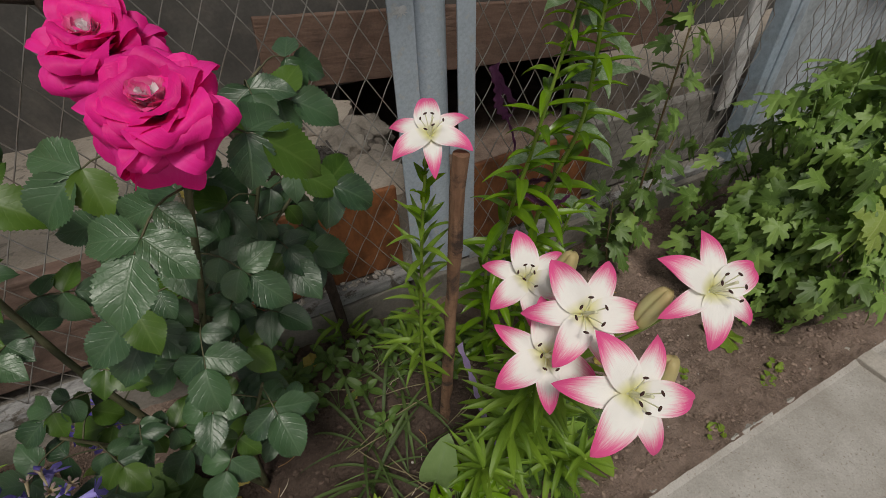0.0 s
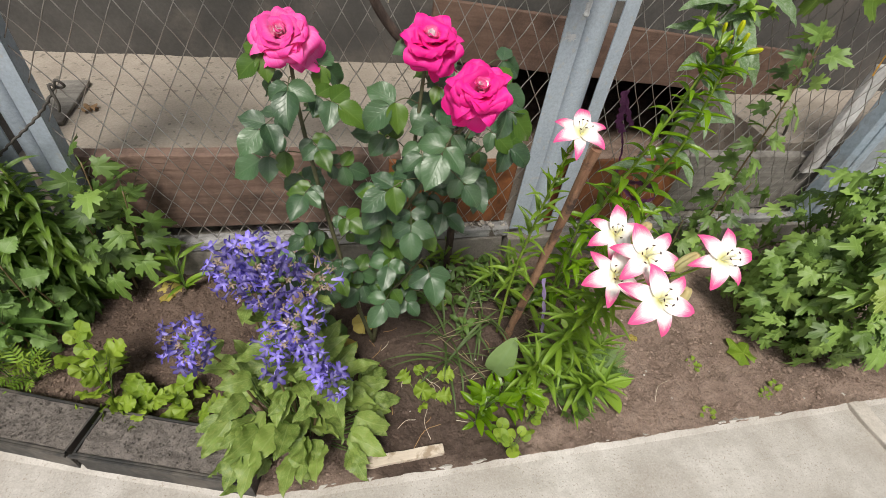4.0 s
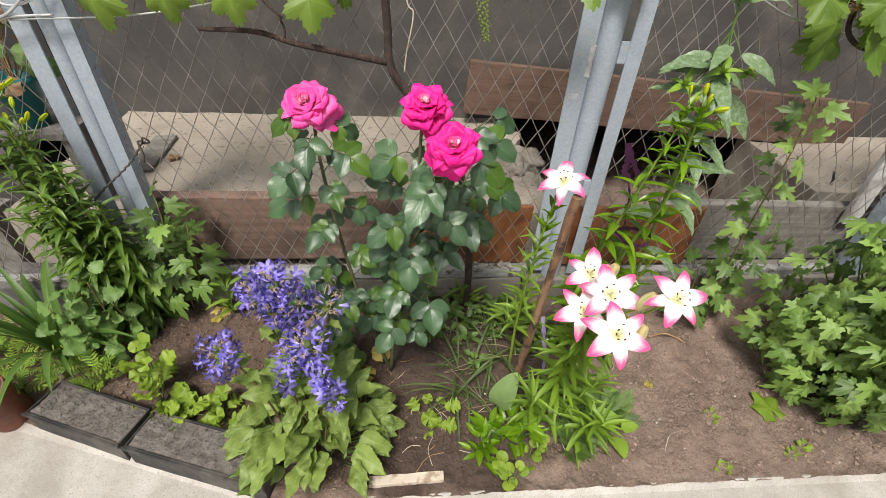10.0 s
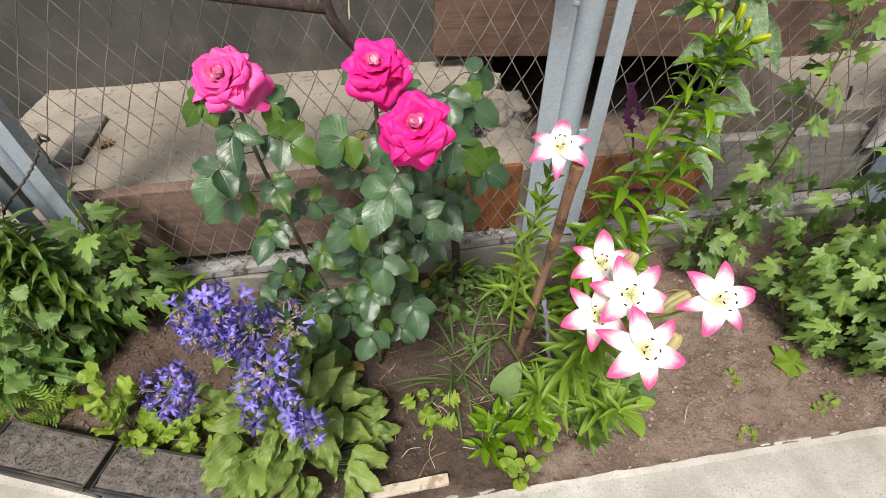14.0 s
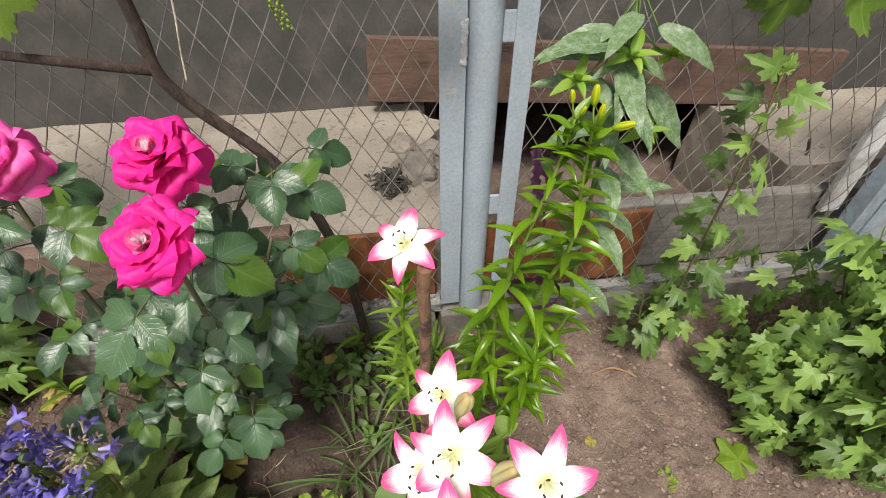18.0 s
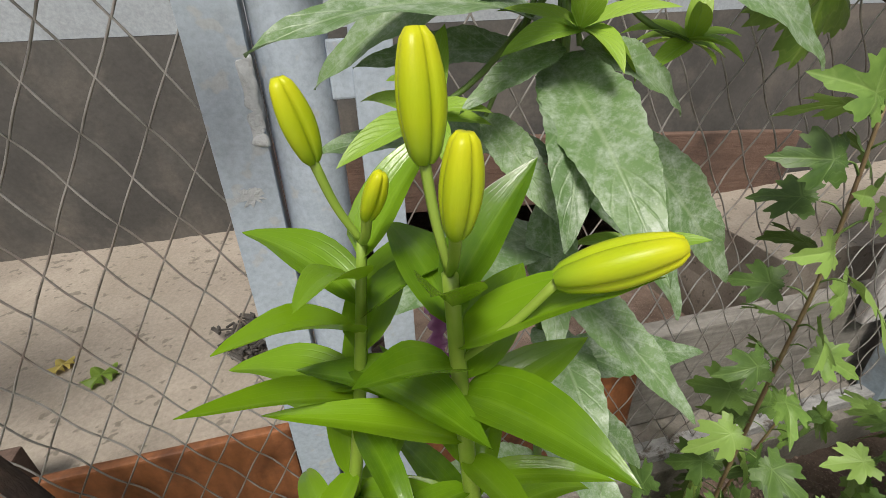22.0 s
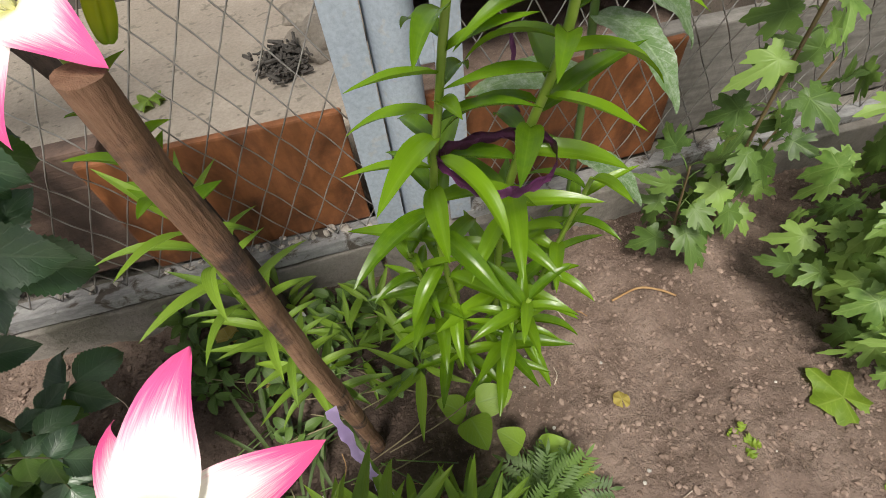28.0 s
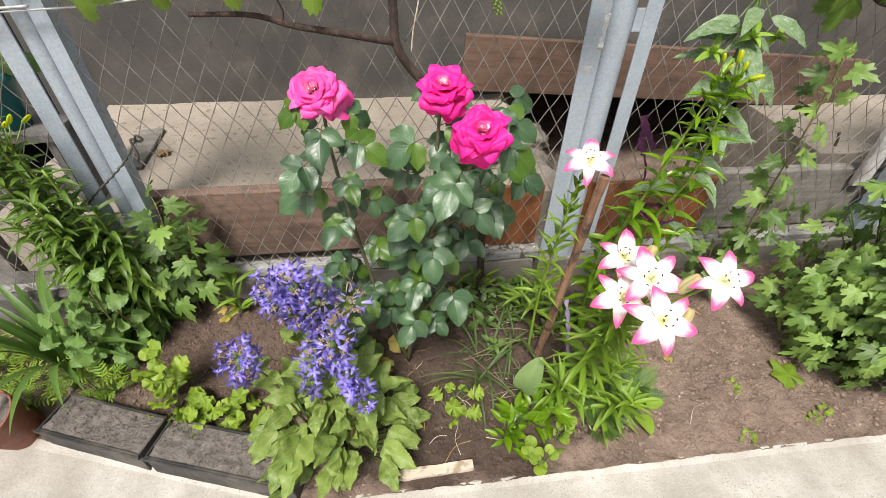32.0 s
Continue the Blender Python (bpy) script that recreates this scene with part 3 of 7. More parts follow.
def petal_material(name, base, middle, tip, at=(0.12, 0.28, 0.55, 0.82), edge=0.35, rough=0.5, translucent=0.25, streak=0.25, tint=0.0, bump=0.35):
    """A petal whose colour runs from its base to its tip and rim."""
    m, nodes, links, bsdf = nodes_of(name)
    sep = nodes.new("ShaderNodeSeparateXYZ")
    links.new(nodes.new("ShaderNodeTexCoord").outputs["UV"], sep.inputs[0])
    ab = nodes.new("ShaderNodeMath")
    ab.operation = "SUBTRACT"
    ab.inputs[1].default_value = 0.5
    links.new(sep.outputs[1], ab.inputs[0])
    aa = nodes.new("ShaderNodeMath")
    aa.operation = "ABSOLUTE"
    links.new(ab.outputs[0], aa.inputs[0])
    sh = nodes.new("ShaderNodeMath")
    sh.operation, sh.inputs[1].default_value = "MULTIPLY_ADD", edge
    links.new(aa.outputs[0], sh.inputs[0])
    links.new(sep.outputs[0], sh.inputs[2])
    geo = nodes.new("ShaderNodeTexCoord").outputs["UV"]
    nz = noise_fac(nodes, links, geo, 6, 0.2, 0.8, 4, 0.6, stretch=(0.6, 5, 1))
    wob = nodes.new("ShaderNodeMath")
    wob.operation, wob.inputs[1].default_value = "MULTIPLY_ADD", streak
    links.new(nz, wob.inputs[0])
    links.new(sh.outputs[0], wob.inputs[2])
    low = nodes.new("ShaderNodeMapRange")
    low.inputs[1].default_value, low.inputs[2].default_value = at[0], at[1]
    links.new(sep.outputs[0], low.inputs[0])
    top = nodes.new("ShaderNodeMapRange")
    top.interpolation_type = "SMOOTHSTEP"
    top.inputs[1].default_value, top.inputs[2].default_value = at[2] + streak / 2, at[3] + streak / 2
    links.new(wob.outputs[0], top.inputs[0])
    col = mix_rgb(nodes, links, low.outputs[0], base, middle)
    col = mix_rgb(nodes, links, top.outputs[0], col, tip)
    if tint:
        hsv = nodes.new("ShaderNodeHueSaturation")
        rr = nodes.new("ShaderNodeMapRange")
        rr.inputs[3].default_value, rr.inputs[4].default_value = 1 - tint, 1 + tint
        links.new(nodes.new("ShaderNodeObjectInfo").outputs["Random"], rr.inputs[0])
        links.new(rr.outputs[0], hsv.inputs["Value"])
        links.new(col, hsv.inputs["Color"])
        col = hsv.outputs[0]
    links.new(col, bsdf.inputs["Base Color"])
    bsdf.inputs["Roughness"].default_value = rough
    bsdf.inputs["Specular IOR Level"].default_value = 0.3
    bn = nodes.new("ShaderNodeBump")
    bn.inputs["Strength"].default_value, bn.inputs["Distance"].default_value = bump, 0.001
    links.new(nz, bn.inputs["Height"])
    links.new(bn.outputs[0], bsdf.inputs["Normal"])
    tr = nodes.new("ShaderNodeBsdfTranslucent")
    links.new(col, tr.inputs[0])
    mx = nodes.new("ShaderNodeMixShader")
    mx.inputs[0].default_value = translucent
    links.new(bsdf.outputs[0], mx.inputs[1])
    links.new(tr.outputs[0], mx.inputs[2])
    links.new(mx.outputs[0], nodes["Material Output"].inputs[0])
    return m


L_ROSE = leaf_material("rose_leaf", (0.018, 0.052, 0.024), (0.070, 0.150, 0.058), (0.13, 0.21, 0.11), 7, 0.55, 0.40, 0.16, vein_amt=0.36, bump=0.5, gloss=0.9)
L_ROSEYOUNG = leaf_material("young_rose_leaf", (0.035, 0.09, 0.012), (0.10, 0.19, 0.024), (0.2, 0.3, 0.08), 7, 0.55, 0.4, 0.3, vein_amt=0.25, bump=0.16)
L_LILY = leaf_material("lily_leaf", (0.050, 0.125, 0.004), (0.175, 0.32, 0.010), (0.27, 0.42, 0.05), rough=0.27, translucent=0.32, vein_amt=0.14, ribs=True, bump=0.16)
L_LILYDARK = leaf_material("lily_leaf_lower", (0.09, 0.18, 0.013), (0.235, 0.375, 0.035), (0.24, 0.38, 0.08), rough=0.42, translucent=0.3, vein_amt=0.25, ribs=True)
L_BROAD = leaf_material("broad_pale_leaf", (0.075, 0.150, 0.045), (0.155, 0.255, 0.095), (0.36, 0.45, 0.28), 10, 0.35, 0.42, 0.26, mottle=(0.35, 0.42, 0.33), vein_amt=0.34, bump=0.45)
L_YOUNG = leaf_material("young_shoot_leaf", (0.17, 0.32, 0.025), (0.29, 0.45, 0.05), (0.3, 0.46, 0.14), 7, 1.0, 0.45, 0.35, vein_amt=0.4)
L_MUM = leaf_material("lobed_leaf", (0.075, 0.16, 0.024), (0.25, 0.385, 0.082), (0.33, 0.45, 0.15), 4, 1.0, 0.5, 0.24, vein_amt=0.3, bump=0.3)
# darker copy: shade inside the bush is in its colour; darker-green weeds reuse it
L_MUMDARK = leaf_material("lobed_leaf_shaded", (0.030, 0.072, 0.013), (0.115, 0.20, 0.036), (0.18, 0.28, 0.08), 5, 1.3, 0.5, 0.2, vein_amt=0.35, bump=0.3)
L_BELL = leaf_material("bellflower_leaf", (0.065, 0.13, 0.020), (0.25, 0.355, 0.075), (0.36, 0.45, 0.16), 7, 1.0, 0.5, 0.26, mottle=(0.30, 0.36, 0.10), vein_amt=0.4, bump=0.6)
L_LIME = leaf_material("lime_leaf", (0.14, 0.245, 0.018), (0.29, 0.41, 0.042), (0.42, 0.52, 0.12), 6, 1.0, 0.5, 0.38, vein_amt=0.3)
L_VINE = leaf_material("vine_leaf", (0.050, 0.115, 0.012), (0.20, 0.32, 0.040), (0.30, 0.42, 0.10), 6, 1.0, 0.42, 0.45, vein_amt=0.35)
L_DEEP = leaf_material("deep_lily_leaf", (0.040, 0.095, 0.012), (0.135, 0.23, 0.03), (0.2, 0.3, 0.07), rough=0.4, translucent=0.22, vein_amt=0.25, ribs=True)
L_PALEVINE = leaf_material("pale_vine_leaf", (0.24, 0.36, 0.05), (0.38, 0.48, 0.12), (0.5, 0.58, 0.24), 6, 1.0, 0.5, 0.4, vein_amt=0.5)
L_GRASS = leaf_material("grass_blade", (0.032, 0.066, 0.015), (0.10, 0.155, 0.04), (0.26, 0.34, 0.14), rough=0.5, translucent=0.25, vein_amt=0.2, ribs=True)
L_STRAP = leaf_material("strap_leaf", (0.055, 0.125, 0.02), (0.12, 0.22, 0.04), (0.2, 0.32, 0.09), rough=0.42, translucent=0.3, vein_amt=0.2, ribs=True)
L_HOSTA = leaf_material("smooth_grey_green_leaf", (0.20, 0.31, 0.105), (0.28, 0.39, 0.16), (0.26, 0.36, 0.2), rough=0.5, translucent=0.3, vein_amt=0.25, ribs=True)
L_ROUND = leaf_material("scalloped_leaf", (0.10, 0.19, 0.05), (0.16, 0.27, 0.07), (0.26, 0.36, 0.14), 5, 1.0, 0.6, 0.3, vein_amt=0.4)
L_FADED = leaf_material("faded_yellow_leaf", (0.36, 0.28, 0.05), (0.5, 0.40, 0.10), (0.5, 0.45, 0.2), 5, 1.0, 0.7, 0.3)
L_BROWN = leaf_material("withered_leaf", (0.22, 0.13, 0.06), (0.36, 0.24, 0.14), (0.3, 0.2, 0.12), 5, 1.0, 0.85, 0.2)
STEM = surface("green_stem", (0.085, 0.15, 0.03), (0.13, 0.21, 0.05), 40, 0.5, 0.1)
STEM_LILY = surface("bright_lily_stem", (0.17, 0.27, 0.03), (0.24, 0.34, 0.045), 30, 0.45, 0.1)
STEM_ROSE = surface("rose_cane", (0.075, 0.085, 0.04), (0.13, 0.12, 0.065), 40, 0.6, 0.3)
STEM_RED = surface("reddish_stem", (0.14, 0.09, 0.05), (0.2, 0.16, 0.07), 40, 0.55, 0.2)
P_LILY = petal_material("lily_petal", (0.80, 0.78, 0.34), (0.97, 0.95, 0.915), (0.88, 0.115, 0.34), (0.02, 0.22, 0.46, 0.90), 0.42, streak=0.30, translucent=0.14)
P_ROSE = petal_material("rose_petal", (0.96, 0.60, 0.74), (0.96, 0.055, 0.43), (0.93, 0.016, 0.315), (0.0, 0.25, 0.5, 0.95), 0.2, tint=0.12)
P_ROSEPALE = petal_material("rose_petal_pale", (0.96, 0.70, 0.82), (0.95, 0.22, 0.56), (0.94, 0.065, 0.41), (0.0, 0.25, 0.6, 1.0), 0.3, tint=0.12)
P_PALEHEART = petal_material("pale_heart_petal", (0.96, 0.80, 0.86), (0.97, 0.93, 0.94), (0.96, 0.78, 0.86), (0.0, 0.3, 0.9, 1.3), 0.2)
P_HEART = petal_material("rose_heart_petal", (0.96, 0.75, 0.84), (0.96, 0.36, 0.58), (0.94, 0.07, 0.36), (0.1, 0.5, 0.75, 1.05), 0.25)
P_BELL = petal_material("bell_petal", (0.50, 0.46, 0.76), (0.33, 0.285, 0.70), (0.185, 0.145, 0.56), (0.05, 0.3, 0.5, 0.95), 0.2, tint=0.55)
P_BUD = petal_material("lily_bud", (0.24, 0.38, 0.02), (0.43, 0.53, 0.012), (0.58, 0.60, 0.015), (0.0, 0.35, 0.5, 1.0), 0.0, rough=0.35, streak=0.08, bump=0.08)
P_PALEBUD = petal_material("pale_lily_bud", (0.46, 0.50, 0.18), (0.62, 0.60, 0.30), (0.60, 0.50, 0.24), (0.0, 0.4, 0.5, 1.0), 0.0, rough=0.4, streak=0.2)
ANTHER = surface("dark_anther", (0.035, 0.012, 0.01), (0.08, 0.03, 0.02), 80, 0.8, 0.0)
FILAMENT = surface("pale_filament", (0.78, 0.78, 0.50), (0.88, 0.88, 0.70), 60, 0.5, 0.0)


def sheet_mesh(name, material, L, W, profile, nu=10, nv=2, rise=0.0, curl=0.6, fold=0.25, wave=0.0, waves=3.0, cup=0.0, teeth=0, tooth=0.0, slant=0.0):
    """A leaf or petal along +y with its face to +z: width by profile(u), bent down by curl, folded or cupped across."""
    verts, uvs, faces = [], [], []
    y = z = 0.0
    for i in range(nu + 1):
        u = i / nu
        a = rise - curl * u
        if i:
            y += math.cos(a) * L / nu
            z += math.sin(a) * L / nu
        w = W / 2 * profile(u)
        if teeth:
            w *= 1 + tooth * (0.5 - (u * teeth) % 1.0)
        for j in range(-nv, nv + 1):
            v = j / nv
            off = fold * abs(v) * w + cup * (v * v) * w + wave * abs(v) ** 2 * math.sin(waves * 2 * math.pi * u + (1.3 if v > 0 else 0)) * W
            verts.append((v * w, y - math.sin(a) * off + slant * abs(v) * w, z + math.cos(a) * off))
            uvs.append((u, 0.5 + v / 2))
    k = 2 * nv + 1
    for i in range(nu):
        for j in range(2 * nv):
            faces.append((i * k + j, i * k + j + 1, (i + 1) * k + j + 1, (i + 1) * k + j))
    me = bpy.data.meshes.new(name)
    me.from_pydata(verts, [], faces)
    layer = me.uv_layers.new(name="UVMap")
    layer.data.foreach_set("uv", [c for l in me.loops for c in uvs[l.vertex_index]])
    me.polygons.foreach_set("use_smooth", [True] * len(me.polygons))
    me.materials.append(material)
    return me


def fan_mesh(name, material, R, outline, n=48, rings=3, dish=0.1, ripple=0.05, notch=0.0):
    """A round or palmate leaf: an outline by angle about the stalk's end, dished and rippled. It points along +y."""
    verts, uvs, faces = [(0, 0, 0)], [(0.5, 0.5)], []
    for i in range(n):
        th = -math.pi + notch + (2 * math.pi - 2 * notch) * i / (n - 1)
        r = outline(th) * R
        for k in range(1, rings + 1):
            q = r * k / rings
            zz = -dish * q * q / R + ripple * q * math.cos(5 * th) * k / rings
            verts.append((q * math.sin(th), q * math.cos(th), zz))
            uvs.append((min(0.999, k / rings), 0.5 + 0.5 * math.sin(2.5 * th) * k / rings))
    for i in range(n - 1):
        a, b = 1 + i * rings, 1 + (i + 1) * rings
        faces.append((0, b, a))
        for k in range(rings - 1):
            faces.append((a + k, b + k, b + k + 1, a + k + 1))
    me = bpy.data.meshes.new(name)
    me.from_pydata(verts, [], faces)
    layer = me.uv_layers.new(name="UVMap")
    layer.data.foreach_set("uv", [c for l in me.loops for c in uvs[l.vertex_index]])
    me.polygons.foreach_set("use_smooth", [True] * len(me.polygons))
    me.materials.append(material)
    me.flip_normals()
    return me


def lance(u):
    return max(0.0, math.sin(math.pi * min(1, u ** 0.75)) ** 0.8) * (1 - 0.25 * u) + 0.06 * (1 - u)


def oval(u):
    return max(0.0, math.sin(math.pi * u ** 0.85)) ** 0.6 * (1 - 0.1 * u)


def heart(u):
    return max(0.0, math.sin(math.pi * u ** 0.62)) ** 0.75


def strap(u):
    return (1 - u ** 3) * (0.7 + 0.3 * math.sin(math.pi * u))


def cut_leaf(u):
    """A long leaf cut into three pairs of toothed lobes and a blunt tip, on a narrow foot."""
    if u < 0.14:
        return 0.05
    w = max(k * (1 - ((u - c) / h) ** 2) for k, c, h in ((0.72, 0.27, 0.12), (1.05, 0.48, 0.14), (0.95, 0.70, 0.135), (0.56, 0.87, 0.135)))
    return max(w, 0.40 if u < 0.85 else 0.0) * (1 + 0.13 * math.sin(u * 88))


def ovate(u):
    return max(0.0, math.sin(math.pi * u ** 0.62)) ** 1.0


def pointed(u):
    return max(0.0, math.sin(math.pi * u ** 0.56))


def grape(th):
    a = abs(th)
    l1 = max(0.0, 1 - ((a - 0.0) / 0.85) ** 2) * 1.0
    l2 = max(0.0, 1 - ((a - 1.15) / 0.80) ** 2) * 0.92
    l3 = max(0.0, 1 - ((a - 2.2) / 0.80) ** 2) * 0.78
    saw = abs(((th * 4.6 + 0.25) % 1.0) - 0.5) * 2 - 0.5
    return max(l1, l2, l3, 0.66) * (1 + 0.17 * saw)


def mum(th):
    """Five blunt lobes with rounded teeth on a wedge-shaped foot."""
    a = abs(th)
    lobes = max(k * (1 - min(1.0, abs(a - c) / w) ** 4) for k, c, w in ((1.05, 0.0, 0.50), (0.88, 0.98, 0.46), (0.72, 1.90, 0.46)))
    foot = 0.40 * max(0.0, 1 - (math.pi - a) / 0.40)
    r = max(lobes, foot, 0.57 if a < 2.1 else 0.32)
    return r * (1 + 0.10 * math.cos(th * 17.0))


def mum_mesh(name, material, L, seed, droop=0.5, fold=0.25, n=76, rings=3):
    """A chrysanthemum leaf from its foot along +y: lobed, folded on the midrib, drooping and rumpled."""
    R = L / 1.40
    verts, uvs, faces = [(0, 0.4 * R, 0)], [(0.3, 0.5)], []
    for i in range(n):
        th = -math.pi + 2 * math.pi * i / n
        r = mum(th) * R
        for k in range(1, rings + 1):
            q = r * k / rings
            verts.append((0.84 * q * math.sin(th), 0.4 * R + q * math.cos(th), 0.0))
            uvs.append((min(0.999, 0.3 + 0.7 * k / rings * max(0.0, math.cos(th))), 0.5 + 0.5 * math.sin(2.5 * th) * k / rings))
    for i in range(n):
        a, b = 1 + i * rings, 1 + ((i + 1) % n) * rings
        faces.append((0, a, b))
        for k in range(rings - 1):
            faces.append((a + k, a + k + 1, b + k + 1, b + k))
    out = []
    for x, y, z in verts:
        z = fold * abs(x) - droop * y * y / L - 0.35 * x * x / L + 0.10 * L * noise.noise(Vector((x / L * 3.0, y / L * 3.0, seed * 5.1)))
        out.append((x, y, z))
    me = bpy.data.meshes.new(name)
    me.from_pydata(out, [], faces)
    layer = me.uv_layers.new(name="UVMap")
    layer.data.foreach_set("uv", [c for l in me.loops for c in uvs[l.vertex_index]])
    me.polygons.foreach_set("use_smooth", [True] * len(me.polygons))
    me.materials.append(material)
    me.flip_normals()
    return me


def scallop(th):
    return 0.92 + 0.08 * abs(math.cos(5.5 * th)) - 0.25 * max(0, abs(th) - 2.6)


def place(name, data, parent, at, along, face, s=1.0, label=""):
    """One leaf, petal or flower as a part: its +y along, its +z towards face."""
    y = Vector(along).normalized()
    f = Vector(face)
    z = f - y * f.dot(y)
    if z.length < 1e-4:
        z = y.orthogonal()
    z.normalize()
    x = y.cross(z)
    m = Matrix((x, y, z)).transposed().to_4x4()
    m = Matrix.Translation(at) @ m @ Matrix.Diagonal((s, s, s, 1))
    ob = new(name, data)
    ob.parent = parent
    ob.matrix_basis = parent.matrix_basis.inverted() @ m
    if label:
        ob["label"] = label
    return ob


def along_path(pts, t):
    i = min(int(t * (len(pts) - 1)), len(pts) - 2)
    f = t * (len(pts) - 1) - i
    return pts[i].lerp(pts[i + 1], f), (pts[i + 1] - pts[i]).normalized()


def stem(parent, ctrl, r0, r1, material, name="stem", sides=7, n=7):
    pts = curve_points(ctrl, n)
    bm = bmesh.new()
    tube(bm, pts, [r0 + (r1 - r0) * i / (len(pts) - 1) for i in range(len(pts))], sides)
    part(name, bm, material, parent, smooth=True)
    return pts


def dress(parent, pts, meshes, n, rng, t0=0.05, t1=1.0, up0=0.5, up1=0.9, s0=1.0, s1=0.7, turn=2.4, start=0.0, name="leaf", keep=None, stalk=0.0, hang=False):
    """Leaves set round a stem in a spiral; up is how steeply they rise from it, below and above."""
    for k in range(n):
        q = k / max(1, n - 1)
        p, d = along_path(pts, min(0.999, t0 + (t1 - t0) * q + rng.uniform(-0.3, 0.3) * (t1 - t0) / n))
        az = start + k * turn + rng.uniform(-0.35, 0.35)
        e = up0 + (up1 - up0) * q + rng.uniform(-0.2, 0.2)
        out = Vector((math.cos(az), math.sin(az), 0))
        al = out * math.cos(e) + Vector((0, 0, 1)) * math.sin(e)
        if keep and not keep(out):
            continue
        if stalk:
            b = p + (al + Vector((0, 0, 0.5))) * stalk * rng.uniform(0.7, 1.3)
            stem(parent, [p, p.lerp(b, 0.5) + Vector((0, 0, 0.004)), b], 0.0011, 0.0009, STEM, "leaf_stalk", 4, 2)
            p = b
        up = Vector((0, -0.7, 0.35)) + out * 0.7 if hang else Vector((0, 0, 1)) - out * 0.3
        place(name, rng.choice(meshes), parent, p, al, up + Vector((rng.uniform(-.25, .25), rng.uniform(-.25, .25), 0)),
              (s0 + (s1 - s0) * q) * rng.uniform(0.8, 1.15))


ROSE_LEAVES = [sheet_mesh("rose_leaflet", m, 0.059, 0.040, ovate, 32, 3, 0.0, c, f, 0.05, 1.7, cup=k, teeth=16, tooth=0.2, slant=0.12)
               for m, c, f, k in ((L_ROSE, 0.45, 0.35, -0.2), (L_ROSE, 0.95, 0.1, 0.25), (L_ROSE, 0.25, 0.5, -0.3), (L_ROSE, 0.7, 0.0, 0.35), (L_ROSEYOUNG, 0.5, 0.3, -0.1))]
LILY_LEAVES = [sheet_mesh("lily_leaf", L_LILY, 0.097, 0.0215, lance, 10, 2, 0.1, c, 0.6, 0.02, 2.0) for c in (0.35, 0.8, 1.2)]
LILY_LOW = [sheet_mesh("lily_leaf", L_LILYDARK, 0.10, 0.0155, lance, 10, 2, 0.1, c, 0.5, 0.02, 2.0) for c in (0.4, 0.85, 1.3)]
LILY_TOP = [sheet_mesh("lily_top_leaf", L_LILY, 0.050, 0.0195, lance, 10, 2, 0.1, c, 0.55, 0.02, 2.0) for c in (0.3, 0.7)]
BROAD_LEAVES = [sheet_mesh("broad_leaf", L_BROAD, 0.130, 0.039, lance, 30, 3, 0.25, c, 0.22, 0.035, 3.4, teeth=15, tooth=0.10) for c in (0.9, 1.5, 0.5)]
YOUNG_LEAVES = [sheet_mesh("young_leaf", L_YOUNG, 0.05, 0.0185, lance, 8, 2, 0.2, c, 0.4) for c in (0.5, 1.0)]
MUM_LEAVES = [mum_mesh("lobed_leaf", L_MUM, 0.056, k, d, f) for k, d, f in ((1, 0.35, 0.25), (2, 0.8, 0.12), (3, 0.55, 0.4))]
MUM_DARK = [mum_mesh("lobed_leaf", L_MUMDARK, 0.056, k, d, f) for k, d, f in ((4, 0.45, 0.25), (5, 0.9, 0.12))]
BELL_LEAVES = [sheet_mesh("bellflower_leaf", L_BELL, 0.090, 0.050, pointed, 22, 2, 0.25, c, f, 0.08, 2.5, teeth=11, tooth=0.2) for c, f in ((0.7, 0.25), (1.25, 0.32), (0.35, 0.42))]
LIME_LEAVES = [sheet_mesh("lime_leaf", L_LIME, 0.044, 0.040, cut_leaf, 28, 2, 0.2, c, 0.15, 0.08, 3.0, slant=0.35) for c in (0.6, 1.2)] + [fan_mesh("lime_leaf", L_LIME, 0.021, scallop, 40, 3, d, 0.24, 0.15) for d in (0.3, -0.2)]
VINE_LEAVES = [fan_mesh("vine_leaf", L_VINE, 0.070, grape, 88, 4, d, r, 0.22) for d, r in ((0.35, 0.08), (0.6, 0.13), (0.15, 0.17), (-0.25, 0.10))]
ROUND_LEAVES = [fan_mesh("scalloped_leaf", L_ROUND, 0.032, scallop, 44, 3, d, 0.06, 0.12) for d in (0.2, -0.25)]
VINE_PALE = [fan_mesh("vine_leaf", L_PALEVINE, 0.058, grape, 58, 4, d, r, 0.25) for d, r in ((0.25, 0.06), (0.4, 0.1))]

